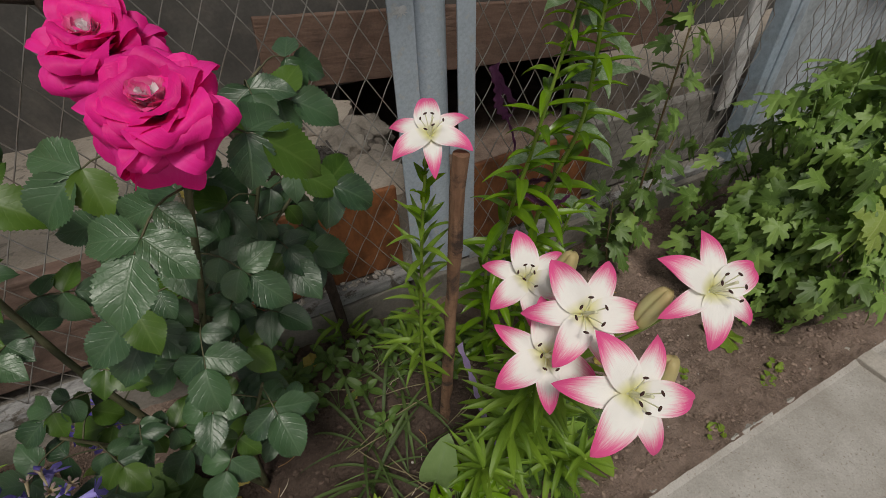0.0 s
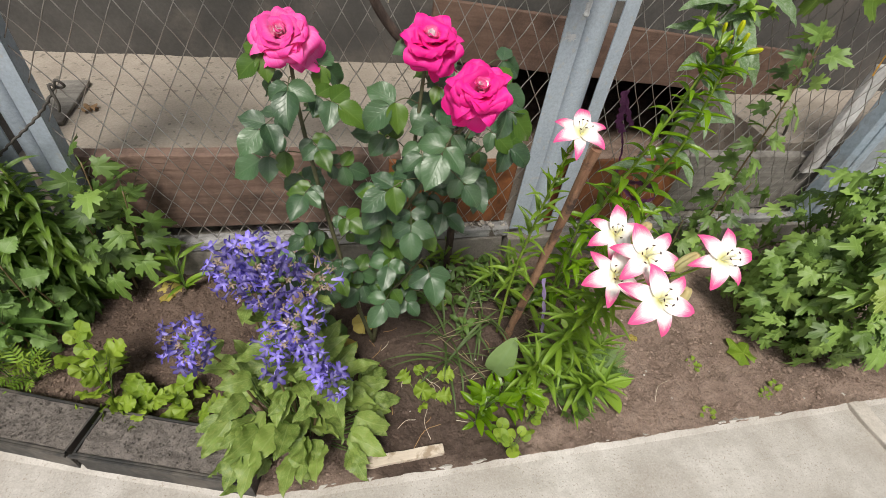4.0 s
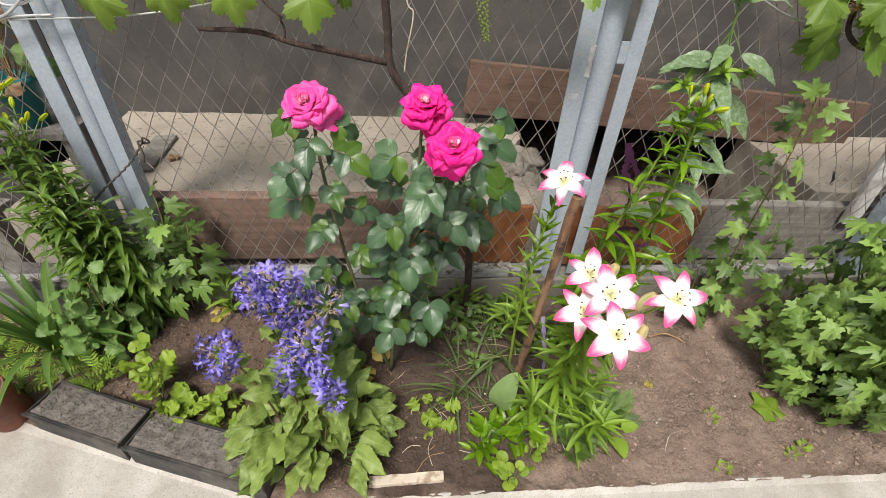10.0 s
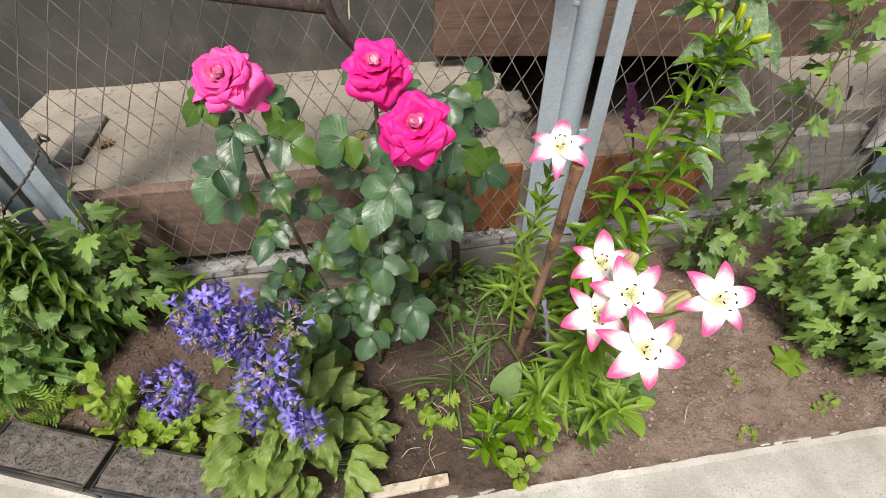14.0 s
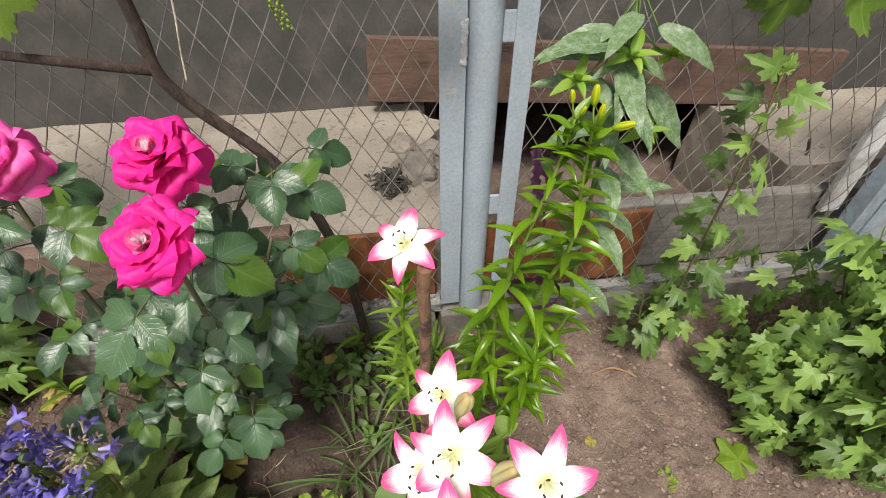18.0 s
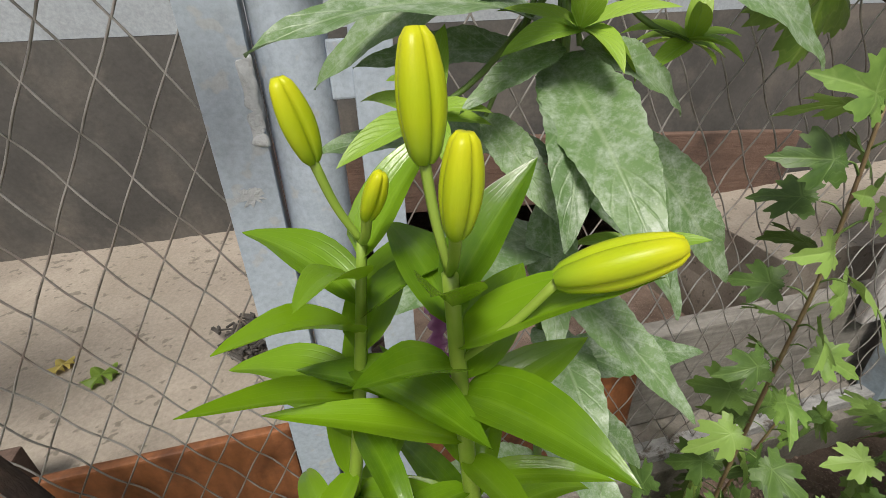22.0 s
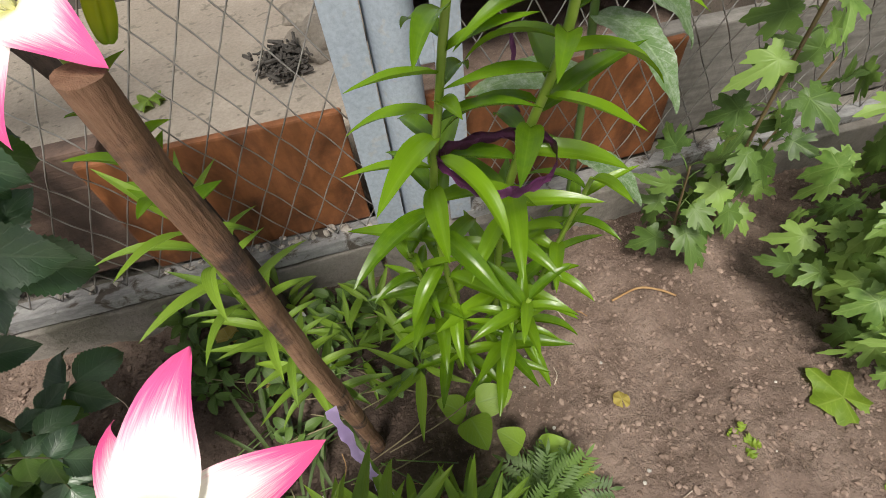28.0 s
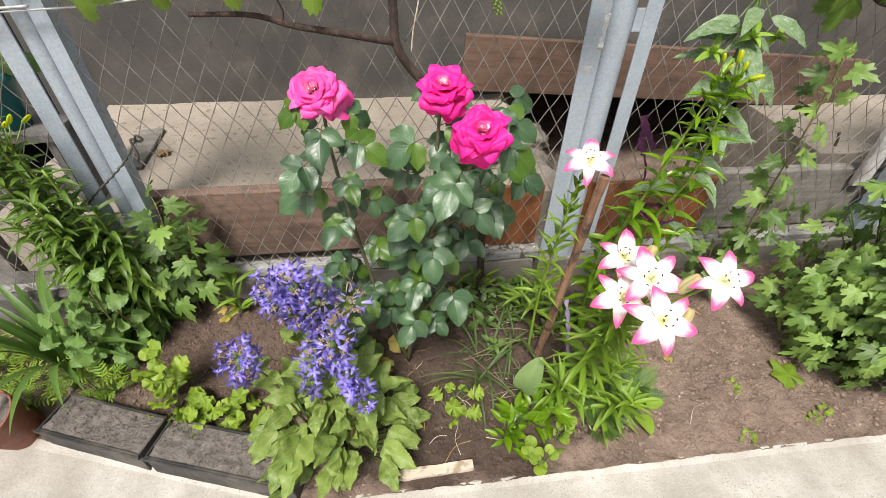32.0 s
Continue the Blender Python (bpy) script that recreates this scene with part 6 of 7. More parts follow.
# young grape cluster
for cx, z0, n in ((-0.25, 0.985, 90), (-0.72, 0.98, 40)):
    bm = bmesh.new()
    for k in range(n):
        q = k / n
        r = 0.012 * (1 - 0.75 * q) + 0.003
        a = k * 2.4
        s = bmesh.ops.create_icosphere(bm, subdivisions=1, radius=0.0026)
        bmesh.ops.translate(bm, verts=s["verts"], vec=(cx + r * math.cos(a) + 0.02 * q * q, -0.09 + r * math.sin(a), z0 - (0.125 if n > 50 else 0.06) * q))
    tagged(part("grape_bunch", bm, L_LIME, VINE, "hanging cluster of tiny green grapes", smooth=True), kind="stuff")
bm = bmesh.new()
for k in range(26):
    a = Vector((0.575, -0.075, 0.95))
    d = Vector((rng.gauss(0, 1), rng.gauss(0, 0.6), rng.gauss(0, 0.5))) * 0.016
    tube(bm, [a - d, a + d * 0.3 + Vector((0, -0.006, 0.004)), a + d], 0.0012, 4)
tagged(part("dry_bundle", bm, M_DRY, VINE, "tuft of dry brown tendrils"), kind="stuff")

# ---- wires on the fence ----
def wire_thing(name, ctrl, r, material, label, category="wire", n=6):
    bm = bmesh.new()
    tube(bm, curve_points(ctrl, n), r, 6)
    return tagged(finish(name, bm, material, smooth=True), label, category)


wire_thing("support_wire", [(-1.21, -0.035, 0.86), (-0.95, -0.033, 0.878), (-0.7, -0.03, 0.925), (-0.42, -0.028, 0.985), (-0.12, -0.028, 1.01), (0.06, -0.028, 1.03), (0.30, -0.03, 0.985), (0.55, -0.03, 0.90), (1.1, -0.03, 0.84)],
           0.0022, M_TIE, "taut galvanised wire along the fence carrying the vine")
wire_thing("tie_wire", [(-1.245, -0.02, 0.90), (-1.20, -0.03, 0.885), (-1.15, -0.028, 0.90), (-1.125, -0.03, 0.925), (-1.16, -0.035, 0.905), (-1.205, -0.04, 0.872), (-1.25, -0.04, 0.855), (-1.20, -0.036, 0.866),
                        (-1.12, -0.036, 0.872)], 0.003, M_TIE, "looped tie wire twisted round the post")
TW = [(-1.040 - 0.168 * q + 0.0016 * math.cos(q * 70) + 0.008 * math.sin(q * 5), -0.045 + 0.0016 * math.sin(q * 70), 0.595 - 0.165 * q) for q in [i / 70 for i in range(71)]]
wire_thing("twisted_wire", TW, 0.0027, M_DARKWIRE, "dark twisted wire leaning against the post", n=2)
wire_thing("twisted_wire", [(-1.040, -0.045, 0.595), (-1.030, -0.05, 0.612), (-1.022, -0.045, 0.60), (-1.034, -0.04, 0.592), (-1.048, -0.045, 0.60), (-1.044, -0.05, 0.565), (-1.052, -0.045, 0.545)], 0.0028, M_DARKWIRE, "dark twisted wire end at the fence", n=4)
wire_thing("hanging_string", [(-0.415, -0.04, 1.1), (-0.40, -0.04, 0.93), (-0.385, -0.045, 0.90), (-0.40, -0.045, 0.82), (-0.405, -0.05, 0.78)], 0.0016, M_PALESTICK, "pale string hanging beside the vine trunk", "string")

# ---- stake, ribbons and things on the ground ----
bm = bmesh.new()
pts = [Vector((-0.088 + 0.010 * q, -0.325 - 0.066 * q, 0.0 + 0.662 * q)) for q in [i / 14 for i in range(15)]]
tube(bm, pts, [0.0102 - 0.001 * i / 14 for i in range(15)], 14)
for v in bm.verts:
    v.co += Vector((noise.noise(v.co * 40), noise.noise(v.co * 40 + Vector((5, 0, 0))), 0.4 * noise.noise(v.co * 60))) * 0.0036
tagged(finish("garden_stake", bm, M_STAKE), "rough brown wooden stake driven into the soil beside the lily", "stake")


def ribbon(ctrl, w, material, label, turn=(0, 0, 1)):
    pts = curve_points(ctrl, 8)
    bm = bmesh.new()
    side = Vector(turn).normalized()
    rows = [(bm.verts.new(p - side * w * (0.4 + 0.15 * math.sin(i * 1.7))), bm.verts.new(p + Vector((0, 0.0025 * math.sin(i * 2.1), 0))), bm.verts.new(p + side * w * (0.4 + 0.15 * math.cos(i * 1.3)))) for i, p in enumerate(pts)]
    for a, b in zip(rows, rows[1:]):
        bm.faces.new((a[0], a[1], b[1], b[0]))
        bm.faces.new((a[1], a[2], b[2], b[1]))
    bmesh.ops.solidify(bm, geom=bm.faces[:], thickness=0.0008)
    return tagged(finish("ribbon", bm, material, smooth=True), label, "ribbon")


ribbon([(0.055, -0.33, 0.535), (0.075, -0.352, 0.522), (0.105, -0.356, 0.515), (0.135, -0.345, 0.515), (0.142, -0.32, 0.522), (0.11, -0.305, 0.525), (0.068, -0.312, 0.53), (0.055, -0.33, 0.535)], 0.012, M_RIBBON,
       "purple ribbon tied round the lily stems")
ribbon([(0.172, -0.06, 0.62), (0.178, -0.07, 0.58), (0.174, -0.08, 0.55), (0.190, -0.09, 0.525)], 0.024, M_RIBBON, "crumpled purple ribbon hanging by the post", (1, 0, 0.2))
ribbon([(0.170, -0.062, 0.61), (0.192, -0.07, 0.575), (0.215, -0.08, 0.535)], 0.016, M_RIBBON, "crumpled purple ribbon hanging by the post", (0.7, 0, 0.5))
ribbon([(0.185, -0.09, 0.53), (0.192, -0.11, 0.49), (0.186, -0.13, 0.45), (0.19, -0.14, 0.42)], 0.007, M_RIBBON, "strip of purple ribbon hanging by the post", (1, 0, 0))
ribbon([(-0.082, -0.388, 0.330), (-0.074, -0.412, 0.27), (-0.066, -0.432, 0.20), (-0.060, -0.445, 0.15)], 0.012, M_LILAC, "lilac ribbon strip hanging from the stake", (1, 0.3, 0))
ribbon([(-0.055, -0.46, 0.13), (-0.050, -0.475, 0.10), (-0.038, -0.49, 0.085)], 0.010, M_LILAC, "torn lilac ribbon end among the lily leaves", (1, 0.3, 0.4))

bm = rough_box((-0.09, -0.011, -0.008), (0.09, 0.011, 0.008), 0.018, 0.002, 40, 21, 0.002)
ob = tagged(finish("wood_strip", bm, M_PALESTICK), "short pale strip of wood lying at the bed's edge", "wood strip")
ob.matrix_world = pose(-0.405, -0.597, -0.004, 0, 0, 2)

# ---- trays and pot ----
def tray(x0, y0, x1, y1, w, label):
    """A shallow black planter box filled with crumbly dark soil, from one end of its front edge to the other."""
    a, b = Vector((x0, y0, 0)), Vector((x1, y1, 0))
    L = (b - a).length
    ang = math.degrees(math.atan2(b.y - a.y, b.x - a.x))
    ob = thing("planter_tray", (x0, y0, -0.028), label, "planter", "planter trays")
    ob.rotation_euler = (0, 0, radians(ang))
    h, t = 0.078, 0.005
    for nm, lo, hi in (("side_wall", (0, 0, 0), (L, t, h)), ("side_wall", (0, w - t, 0), (L, w, h)), ("end_wall", (0, t + 0.0005, 0), (t, w - t - 0.0005, h)), ("end_wall", (L - t, t + 0.0005, 0), (L, w - t - 0.0005, h)),
                       ("rim", (-0.004, -0.006, h - 0.008), (L + 0.004, -0.0005, h + 0.001))):
        bm = bmesh.new()
        box(bm, lo, hi, 0.0012)
        o = finish(nm, bm, M_TRAY, ob)
    bm = sheet(t, L - t, t, w - t, 90, 34, lambda x, y: h - 0.005 + 0.003 * fractal(x + x0, y, 18) + 0.003 * fractal(x + x0, y, 70))
    finish("soil_fill", bm, M_POTSOIL, ob, True, "crumbly dark grey-brown soil")
    rr = random.Random(int(abs(x0) * 1000))
    bm = bmesh.new()
    for k in range(420):
        s = bmesh.ops.create_icosphere(bm, subdivisions=1, radius=rr.uniform(0.0008, 0.0022))
        bmesh.ops.translate(bm, verts=s["verts"], vec=(rr.uniform(0.01, L - 0.01), rr.uniform(0.01, w - 0.01), h - 0.004 + rr.uniform(0, 0.004)))
    tagged(finish("soil_crumb", bm, M_POTSOIL, ob), kind="stuff")
    return ob


tray(-1.345, -0.418, -1.082, -0.512, 0.10, "long black plastic planter tray filled with dark soil")
tray(-1.068, -0.516, -0.722, -0.626, 0.10, "long black plastic planter tray filled with dark soil")

POT = thing("flower_pot", (-1.425, -0.375, -0.026), "terracotta coloured plastic pot filled with dry soil, tilted", "flower pot")
POT.rotation_euler = (radians(14), radians(-5), 0)
POT.scale = (0.76, 0.76, 0.76)


def lathe(profile, n=36):
    bm = bmesh.new()
    rings = [[bm.verts.new((r * math.cos(2 * math.pi * k / n), r * math.sin(2 * math.pi * k / n), z)) for k in range(n)] for r, z in profile]
    for a, b in zip(rings, rings[1:]):
        for k in range(n):
            bm.faces.new((a[k], a[(k + 1) % n], b[(k + 1) % n], b[k]))
    return bm


bm = lathe([(0.001, 0.0), (0.055, 0.0), (0.060, 0.004), (0.074, 0.110), (0.076, 0.112), (0.082, 0.175), (0.085, 0.178), (0.084, 0.183), (0.079, 0.182), (0.072, 0.11), (0.058, 0.01), (0.001, 0.01)])
finish("body", bm, M_TERRA, POT, True)
bm = lathe([(0.0005, 0.168), (0.03, 0.17), (0.06, 0.166), (0.077, 0.163)], 40)
for v in bm.verts:
    v.co.z += 0.003 * noise.noise(v.co * 60)
finish("soil_fill", bm, M_POTSOIL, POT, True, "dry crumbly soil")

CUP = thing("enamel_cup", (-1.525, -0.385, -0.028), "white enamel cup standing behind the pot", "cup")
finish("body", lathe([(0.001, 0), (0.036, 0), (0.038, 0.004), (0.040, 0.075), (0.042, 0.077), (0.038, 0.075), (0.036, 0.006), (0.001, 0.006)], 28), M_WHITECUP, CUP, True)
bm = bmesh.new()
tube(bm, curve_points([(0.0, -0.038, 0.062), (0.0, -0.066, 0.060), (0.0, -0.070, 0.035), (0.0, -0.039, 0.018)], 6), 0.0035, 7)
finish("handle", bm, M_WHITECUP, CUP, True)

# ---- right end: leaning board, blue-grey post and pale boards ----
board("leaning_board", (1.035, 0.03, 0.30), (1.09, 0.05, 0.67), M_WHITEBOARD, "whitewashed board leaning behind the fence wire", (0, -2, 0), seed=31, category="board")
RPOST = thing("fence_post", (0, 0, 0), "pale blue-grey steel post at the corner of the bed", "fence post", "fence posts")
M_BLUESTEEL = surface("blue_grey_paint", (0.36, 0.45, 0.54), (0.45, 0.54, 0.63), 12, 0.5, 0.2, stain=(0.3, 0.33, 0.36), stain_scale=8, fine=80)
for x0, x1 in ((1.105, 1.142), (1.150, 1.185)):
    bm = bmesh.new()
    box(bm, (x0, -0.02, 0.05), (x1, 0.025, 1.6), 0.003)
    part("upright", bm, M_BLUESTEEL, RPOST)
for k in range(3):
    board("pale_board", (1.30 + 0.24 * k, 0.05, 0.12), (1.53 + 0.24 * k, 0.07, 1.2), M_PALEBOARD, "pale blue painted board behind the fence corner", (0, 0, 0), seed=40 + k, category="board")
PANEL4 = thing("chain_link_fence", (0, 0, 0), "chain-link fence panel before pale boards", "fence", "fence panels")
chain_link(PANEL4, 1.27, 2.1, 0.12, 1.3, 0.0)
board("blue_sheet", (1.62, -0.03, 0.62), (1.78, 0.0, 0.86), M_BLUECLOTH, "crumpled bright blue plastic sheet on the fence", (0, 12, 0), cut=0.03, amp=0.012, seed=51, category="plastic sheet")

# ---- left end: hanging teal pot with a withered plant behind the wire ----
TEAL = thing("teal_pot", (-1.43, 0.17, 0.545), "teal plastic flower pot with a withered geranium behind the wire", "flower pot")
finish("body", lathe([(0.001, 0), (0.036, 0), (0.050, 0.115), (0.053, 0.118), (0.052, 0.135), (0.047, 0.13), (0.034, 0.01), (0.001, 0.01)], 28), M_TEAL, TEAL, True)
bm = bmesh.new()
box(bm, (-0.11, -0.06, -0.022), (0.11, 0.07, -0.0005), 0.003)
finish("shelf_plank", bm, M_GREYCON, TEAL)
for k in range(2):
    bm = bmesh.new()
    box(bm, (-0.10 + 0.18 * k, -0.05, -0.345), (-0.08 + 0.18 * k, 0.06, -0.0225), 0.002)
    finish("support", bm, M_GREYCON, TEAL)
DEAD = [fan_mesh("withered_leaf", L_BROWN, 0.034, scallop, 30, 2, 0.5, 0.2, 0.1), fan_mesh("withered_leaf", L_ROUND, 0.03, scallop, 30, 2, 0.4, 0.1, 0.1)]
for k in range(22):
    a, h = k * 2.4, rng.uniform(0.10, 0.34)
    o = Vector((math.cos(a) * 0.10 * rng.random() + 0.03, math.sin(a) * 0.05, h))
    bm = bmesh.new()
    tube(bm, curve_points([(0, 0, 0.08), (o.x * 0.4, o.y * 0.4, 0.08 + (h - 0.08) * 0.6), tuple(o)], 4), 0.0018, 5)
    finish("stalk", bm, M_DRY, TEAL, True)
    q = (Vector((math.cos(a) * 0.4, -0.8, 0.4))).to_track_quat("Z", "Y")
    lf = new("leaf", rng.choice(DEAD))
    lf.parent = TEAL
    lf.matrix_basis = Matrix.LocRotScale(o, q, Vector((1, 1, 1)) * rng.uniform(0.6, 1.1))

# ---- small odds and ends ----
ribbon([(0.945, -0.02, 0.83), (0.95, -0.022, 0.77), (0.943, -0.02, 0.71), (0.95, -0.02, 0.66)], 0.008, M_TAPE, "narrow yellow tape hanging on the fence wire", (1, 0, 0))
wire_thing("twig", [(1.335, 0.40, 0.225), (1.33, 0.40, 0.26), (1.315, 0.40, 0.295)], 0.006, M_DARKWIRE, "short dark twig standing on the concrete block", "twig")
wire_thing("dry_stalk", [(0.36, -0.205, 0.03), (0.41, -0.20, 0.04), (0.45, -0.21, 0.03), (0.475, -0.225, 0.022)], 0.0022, M_DRY, "dry brown stalk lying on the soil", "stalk")
ob = finish("paper_scrap", rough_box((-0.011, -0.007, -0.001), (0.011, 0.007, 0.001), 0.005, 0.0025, 90, 61, 0.0004), M_PAPER)
ob.matrix_world = pose(-0.19, -0.067, soil_height(-0.19, -0.067) + 0.005, 12, -8, 30)
tagged(ob, "small white scrap of paper on the soil", "paper scrap")

for x, y, z, r, rx, lab in ((-0.30, -0.10, 0.075, 0.02, 70, "yellowed leaf hanging among the weeds"), (-0.475, -0.255, 0.05, 0.03, 20, "yellowed scalloped leaf under the rose")):
    ob = new("fallen_leaf", fan_mesh("fallen_leaf", L_FADED, r, scallop, 36, 3, 0.3, 0.15, 0.2))
    ob.matrix_world = pose(x, y, max(z, soil_height(x, y) + 0.012), rx, 10, 30)
    tagged(ob, lab, "leaf")

# ---- vine shoot trailing over the bush ----
rng = random.Random(69)
TRAIL = thing("vine_shoot", (0.86, -0.34, 0.3), "pale vine shoot trailing over the bush to the soil", "vine")
pts = stem(TRAIL, [(0.90, -0.42, 0.54), (0.78, -0.50, 0.45), (0.70, -0.535, 0.36), (0.66, -0.53, 0.29)], 0.0024, 0.0014, STEM_LILY, n=7)
for q, dx, s in ((0.12, 0.5, 0.9), (0.3, -0.6, 1.0), (0.45, 0.3, 1.05), (0.55, -0.8, 0.95), (0.7, 0.5, 0.85)):
    p, d = along_path(pts, q)
    place("leaf", VINE_PALE[int(q * 10) % 2], TRAIL, p + Vector((dx * 0.02, -0.012, 0.008)), (dx, -0.5, -0.6), (0.1 * dx, -0.8, 0.8), s)

# ---- low growth and litter on the bed ----
rng = random.Random(71)
GRASS = [sheet_mesh("grass_blade", L_GRASS, 0.19, 0.0065, strap, 10, 1, 1.1, c, 0.4) for c in (1.5, 2.0, 2.5)]
for x, y, n in ((-0.23, -0.29, 13), (-0.16, -0.24, 9), (-0.25, -0.36, 11)):
    ob = thing("grass_tuft", (x, y, soil_height(x, y)), "loose tuft of thin arching grass blades", "grass", "grass tufts")
    for k in range(n):
        a = rng.uniform(0, 6.28)
        place("blade", rng.choice(GRASS), ob, (x + rng.uniform(-.03, .03), y + rng.uniform(-.03, .03), ob.location.z - 0.003), (math.cos(a), math.sin(a) - 0.3, 0), (0, 0, 1), rng.uniform(0.7, 1.25))
BIG = thing("smooth_leaf_plant", (-0.165, -0.43, 0.0), "single large smooth grey-green leaf standing from the soil", "plant")
hosta = sheet_mesh("hosta_leaf", L_HOSTA, 0.125, 0.062, oval, 14, 3, 0.5, 1.1, 0.35, 0.02, 1.5)
place("leaf", hosta, BIG, (-0.170, -0.455, 0.075), (0.22, 0.02, 0.9), (-0.55, -0.75, 0.25), 1.05)
stem(BIG, [(-0.160, -0.43, 0.0), (-0.168, -0.445, 0.04), (-0.170, -0.455, 0.077)], 0.0032, 0.0028, STEM, "leaf_stalk", 6, 4)
WEED = [sheet_mesh("weed_leaf", L_MUMDARK, 0.034, 0.017, oval, 8, 2, 0.2, c, 0.2) for c in (0.5, 1.0)]
for k in range(34):
    x, y = rng.uniform(-0.42, 0.06), rng.uniform(-0.34, -0.03) if k < 16 else rng.uniform(-0.22, -0.03)
    tuft("weed_seedling", (x, y), rng.randint(6, 11), WEED, "small green weed seedling on the soil", rng, 0.018, 0.1, 1.0, rng.uniform(0.6, 1.15), lift=0.06)
for x, y, s in ((-0.207, -0.056, 0.75), (-0.093, -0.171, 0.8), (0.005, -0.238, 1.0), (-0.04, -0.13, 0.7)):
    tuft("lily_seedling", (x, y), 15, LILY_LOW, "young lily shoot with narrow bright leaves", rng, 0.02, 0.1, 1.0, s, lift=0.10)
for x, y, n, s in ((-0.575, -0.27, 6, 1.15), (-0.635, -0.245, 5, 1.0), (-0.60, -0.22, 5, 0.9), (0.12, -0.475, 3, 0.9)):
    tuft("geranium_seedling", (x, y), n, ROUND_LEAVES, "low plant with round scalloped leaves", rng, 0.045, 0.2, 0.9, s, lift=0.07)
for x, y, n in ((-0.20, -0.515, 16), (-0.155, -0.50, 18), (-0.11, -0.51, 14), (-0.225, -0.545, 12)):
    tuft("seedling_clump", (x, y), n, LILY_TOP, "clump of bright yellow-green narrow seedlings", rng, 0.03, 0.1, 1.0, 0.95, lift=0.07)
for x, y, n, s in ((-0.185, -0.60, 4, 1.0), (-0.15, -0.61, 4, 1.0), (-0.17, -0.615, 3, 0.9), (-0.10, -0.56, 6, 0.8), (-0.09, -0.535, 6, 0.8)):
    tuft("round_leaf_seedling", (x, y), n, [fan_mesh("round_leaf", L_LIME, 0.0145, lambda th: 1.0, 24, 2, 0.2, 0.04, 0.1)], "small lime green round-leaved seedling at the path edge", rng, 0.035, 0.1, 0.9, s, lift=0.06)
for x, y, n in ((-0.33, -0.43, 5), (-0.35, -0.47, 4)):
    tuft("lobed_seedling", (x, y), n, LIME_LEAVES, "low seedling with lobed mid green leaves", rng, 0.04, 0.0, 0.7, 0.9, lift=0.06)
FERNY = [feather_mesh("ferny_leaf", L_MUMDARK, 0.06, 8)]
for x, y in ((0.04, -0.51), (0.075, -0.49), (0.115, -0.47), (0.15, -0.455), (0.02, -0.535)):
    tuft("ferny_seedling", (x, y), 12, FERNY, "low ferny blue-green seedling", rng, 0.02, 0.1, 0.9, 0.9, lift=0.05)
for x, y in ((0.60, -0.575), (0.635, -0.56), (0.40, -0.60), (0.43, -0.47)):
    tuft("tiny_weed", (x, y), 7, [LIME_LEAVES[0]], "tiny lime green weed on bare soil", rng, 0.014, 0.1, 0.9, 0.35)
for x, y, s in ((0.125, -0.40, 1.1), (0.055, -0.32, 1.0), (0.135, -0.515, 1.0)):
    tuft("heart_leaf_seedling", (x, y), 3, [sheet_mesh("heart_leaf", L_YOUNG, 0.055, 0.045, heart, 10, 2, 0.1, 0.5, 0.15)], "low seedling with heart-shaped leaves", rng, 0.02, 0.2, 0.8, s, lift=0.06)
for x, y, r, m, lab in ((0.612, -0.455, 0.056, L_LIME, "fallen yellow-green vine leaf on the soil"), (0.296, -0.365, 0.014, L_FADED, "small yellow fallen leaf on the soil"), (-0.245, -0.19, 0.014, L_FADED, "yellow fallen petal on the soil"),
                        (-0.52, -0.30, 0.03, L_FADED, "yellowed leaf under the rose"), (0.20, -0.44, 0.012, L_FADED, "small yellow fallen leaf on the soil")):
    ob = new("fallen_leaf", fan_mesh("fallen_leaf", m, r, grape if r > 0.04 else scallop, 40, 3, 0.15, 0.12, 0.2))
    ob.matrix_world = pose(x, y, soil_height(x, y) + 0.009, rng.uniform(-8, 8), rng.uniform(-8, 8), rng.uniform(0, 360))
    tagged(ob, lab, "leaf")
for x, y, z, r in ((-1.24, 0.44, 0.304, 0.03), (-0.44, 0.35, 0.303, 0.026), (-0.36, 0.30, 0.302, 0.036)):
    ob = new("fallen_leaf", fan_mesh("fallen_leaf", L_BROWN if x < -1 else L_FADED if x < -0.4 else L_VINE, r, grape, 40, 3, 0.3, 0.3, 0.2))
    ob.matrix_world = pose(x, y, z + 0.008, 0, 0, 40)
    tagged(ob, "dry curled leaf on the concrete ledge" if x < -1 else "yellow leaf on the concrete ledge" if x < -0.4 else "fallen green vine leaf on the concrete ledge", "leaf")
# broken end of the ledge: lumps of concrete and a dark nest of debris
for k, (x, y, z, r) in enumerate(((-0.02, 0.40, 0.30, 0.075), (0.06, 0.50, 0.27, 0.085), (-0.06, 0.56, 0.30, 0.05), (0.03, 0.30, 0.27, 0.06), (0.09, 0.40, 0.22, 0.06))):
    bm = bmesh.new()
    bmesh.ops.create_icosphere(bm, subdivisions=4, radius=r)
    for v in bm.verts:
        d = v.co.normalized()
        v.co += d * r * (0.35 * noise.noise(d * 2.2 + Vector((k * 5, 0, 0))) + 0.16 * noise.noise(d * 7 + Vector((k, 3, 0))) + 0.06 * noise.noise(d * 20))
        v.co.z *= 0.65
    ob = tagged(finish("concrete_lump", bm, M_RUBBLE, smooth=True), "broken lump of pale rough concrete on the ledge end", "rubble", "rubble")
    ob.location = (x, y, z)
bm = bmesh.new()
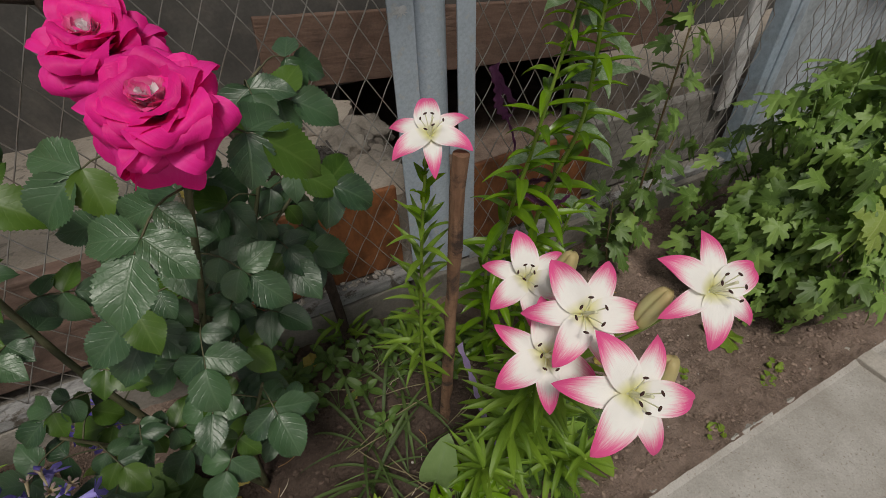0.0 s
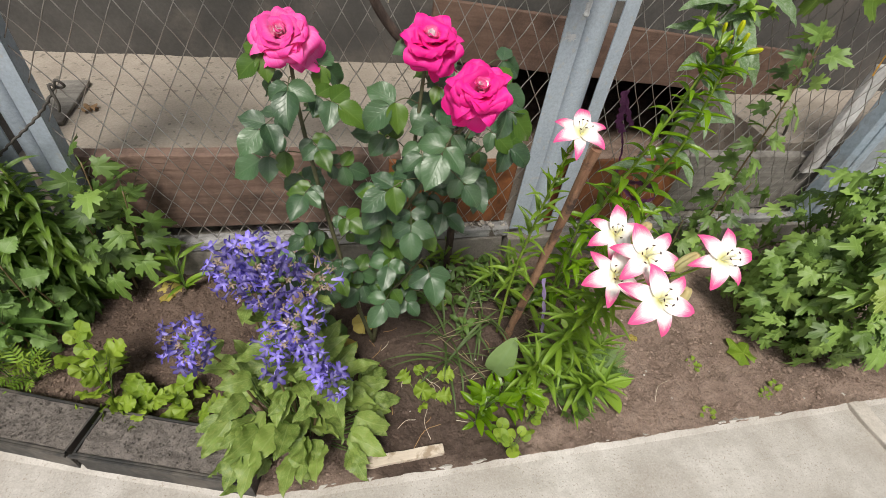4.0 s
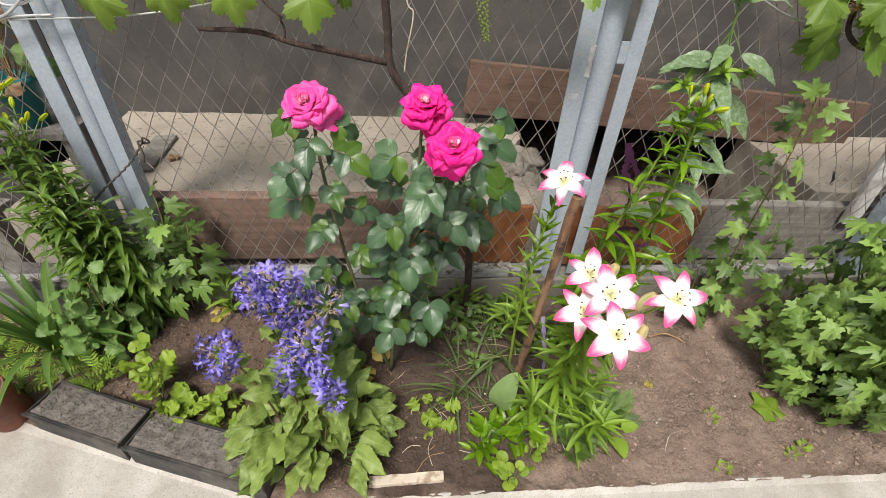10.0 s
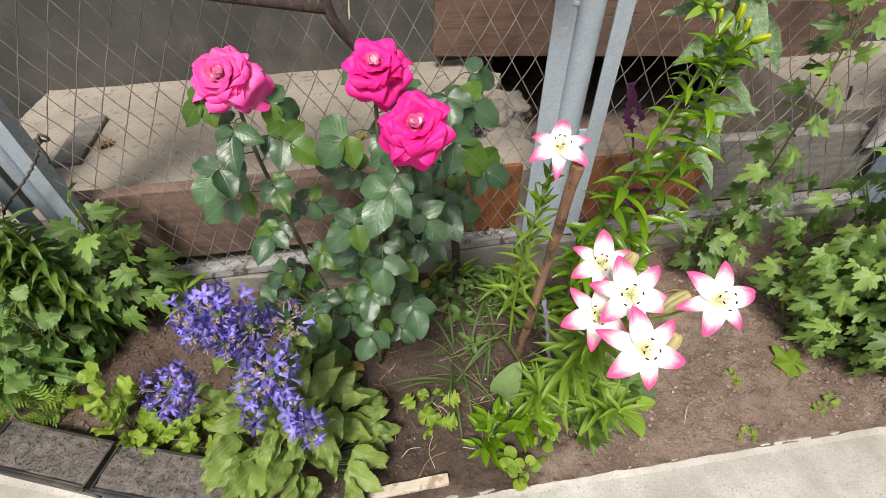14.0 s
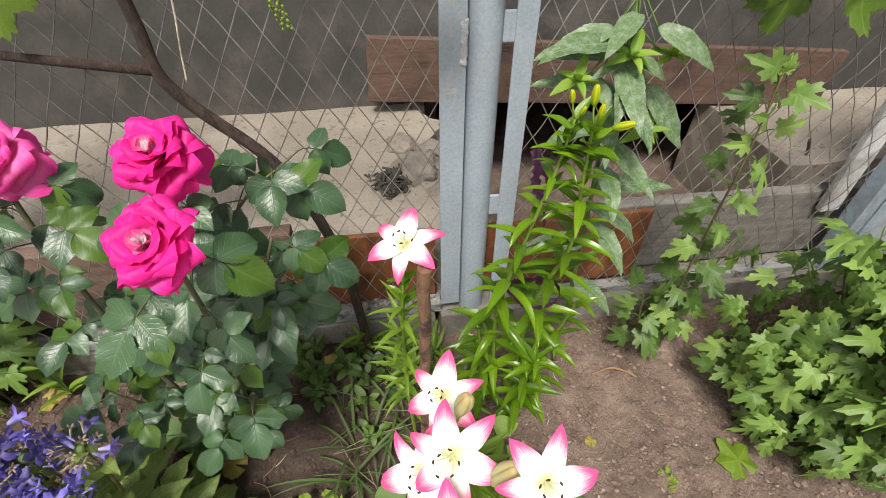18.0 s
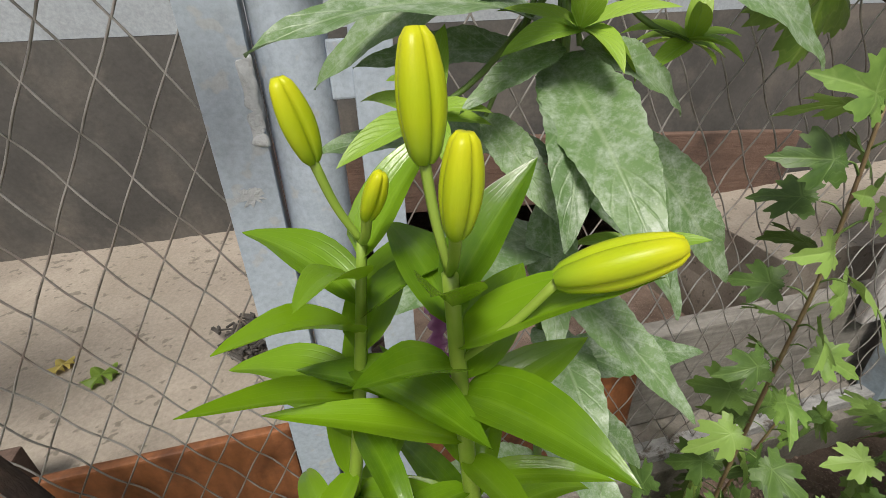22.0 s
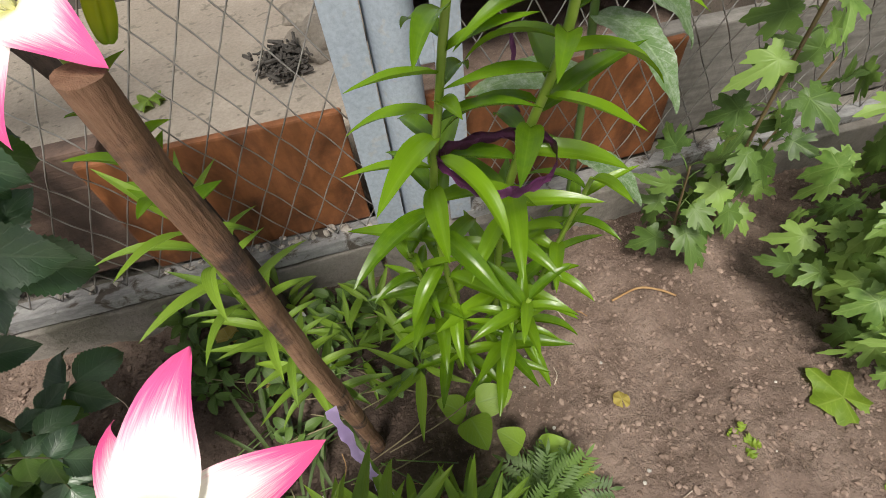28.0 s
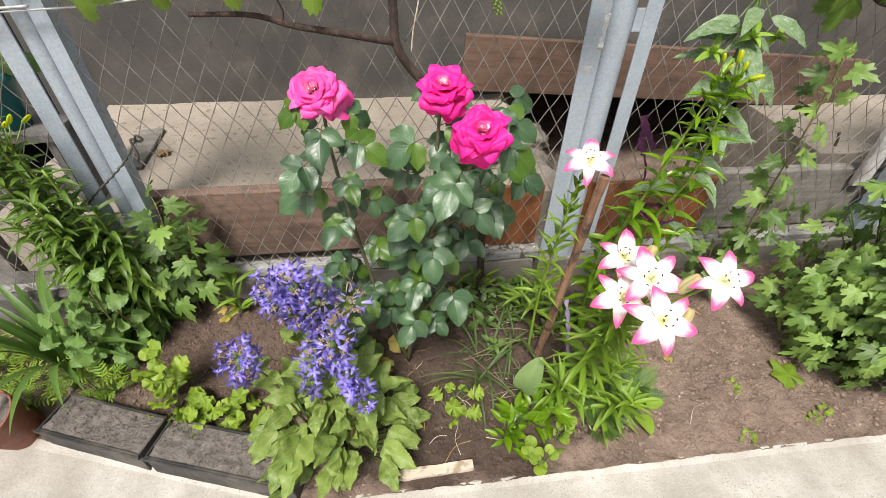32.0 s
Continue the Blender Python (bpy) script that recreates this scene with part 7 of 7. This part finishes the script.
for k in range(300):
    a = Vector((-0.105 + rng.gauss(0, .020), 0.33 + rng.gauss(0, .024), 0.308 + abs(rng.gauss(0, .013))))
    d = Vector((rng.gauss(0, 1), rng.gauss(0, 1), rng.gauss(0, 0.5))) * 0.007
    tube(bm, [a - d, a + d], rng.uniform(0.0016, 0.0042), 5)
tagged(finish("dark_debris", bm, M_DARKWIRE), "dark clump of twigs and dirt on the ledge", "debris", kind="stuff")
# clods, pebbles and twigs
seed = bmesh.new()
bmesh.ops.create_icosphere(seed, subdivisions=1, radius=1)
BALL_V, BALL_F = [v.co.copy() for v in seed.verts], [tuple(v.index for v in f.verts) for f in seed.faces]
seed.free()


def scatter(name, spots, material):
    """Many small uneven lumps as one mesh; each spot is a place and a radius."""
    verts, faces = [], []
    for c, r in spots:
        k = len(verts)
        sx, sy = rng.uniform(0.7, 1.3) * r, rng.uniform(0.7, 1.3) * r
        for v in BALL_V:
            q = rng.uniform(0.65, 1.25)
            verts.append((c[0] + v.x * sx * q, c[1] + v.y * sy * q, c[2] + v.z * 0.7 * r * q))
        faces += [tuple(k + i for i in f) for f in BALL_F]
    me = bpy.data.meshes.new(name)
    me.from_pydata(verts, [], faces)
    me.materials.append(material)
    return new(name, me)


CLODS = []
for k in range(15000):
    x = rng.uniform(-1.35, 0.98)
    y = rng.uniform(kerb_line(x) + 0.015, -0.03)
    r = 0.0012 + 0.0046 * rng.random() ** 3.5
    CLODS.append(((x, y, soil_height(x, y) + r * 0.3), r))
spots = [((rng.uniform(-0.55, -0.02), rng.uniform(0.004, 0.022), 0.148 + rng.uniform(0, 0.006)), rng.uniform(0.003, 0.009)) for k in range(46)]
tagged(scatter("plaster_flakes", spots, M_MORTAR), "white crumbled plaster flakes along the fence rail", "plaster", kind="stuff")
spots = CLODS
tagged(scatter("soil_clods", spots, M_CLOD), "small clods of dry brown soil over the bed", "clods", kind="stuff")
peb = bmesh.new()
bmesh.ops.create_icosphere(peb, subdivisions=2, radius=0.005)
for v in peb.verts:
    v.co += v.co.normalized() * 0.0014 * noise.noise(v.co * 300)
    v.co.z *= 0.65
pm = bpy.data.meshes.new("pebble")
peb.to_mesh(pm)
peb.free()
pm.materials.append(M_STONE)
for k in range(24):
    x, y = (rng.uniform(0.05, 0.75), rng.uniform(-0.6, -0.15)) if k < 16 else (rng.uniform(-0.5, -0.1), rng.uniform(-0.58, -0.1))
    ob = new("pebble", pm)
    s = rng.uniform(0.3, 0.75)
    ob.matrix_world = pose(x, y, soil_height(x, y) + 0.001, 0, 0, rng.uniform(0, 360)) @ Matrix.Diagonal((s, s * 0.8, s, 1))
    tagged(ob, "small pale pebble on the soil", "pebble", "pebbles")
STRAW = surface("dull_straw", (0.20, 0.17, 0.095), (0.34, 0.29, 0.17), 40, 0.85, 0.2)
for k in range(38):
    x, y = rng.uniform(-0.36, -0.06), rng.uniform(-0.46, -0.12)
    a, l = rng.uniform(-1.2, 0.5), rng.uniform(0.07, 0.19)
    h0, h1 = rng.uniform(0.0, 0.05), rng.uniform(0.002, 0.02)
    bm = bmesh.new()
    tube(bm, curve_points([(x, y, soil_height(x, y) + 0.003 + h0), (x + l / 2 * math.cos(a), y + l / 2 * math.sin(a), soil_height(x, y) + 0.012 + h0 * 0.7 + h1), (x + l * math.cos(a + .2), y + l * math.sin(a + .2), soil_height(x, y) + 0.004)], 4), 0.0011, 4)
    tagged(finish("dry_stalk", bm, STRAW if k % 3 else STEM, smooth=True), "thin dry stalk lying across the dark soil", "stalk", "dry stalks")
for k in range(34):
    x, y = rng.uniform(-0.5, 0.35), rng.uniform(-0.55, -0.08)
    a, l = rng.uniform(0, 6.28), rng.uniform(0.02, 0.09)
    bm = bmesh.new()
    tube(bm, curve_points([(x, y, soil_height(x, y) + 0.003), (x + l / 2 * math.cos(a), y + l / 2 * math.sin(a), soil_height(x, y) + 0.008), (x + l * math.cos(a + .3), y + l * math.sin(a + .3), soil_height(x, y) + 0.004)], 3), 0.0009, 4)
    tagged(finish("twig", bm, M_PALESTICK if k % 3 else M_DRY), "thin dry twig lying on the soil", "twig", "twigs")
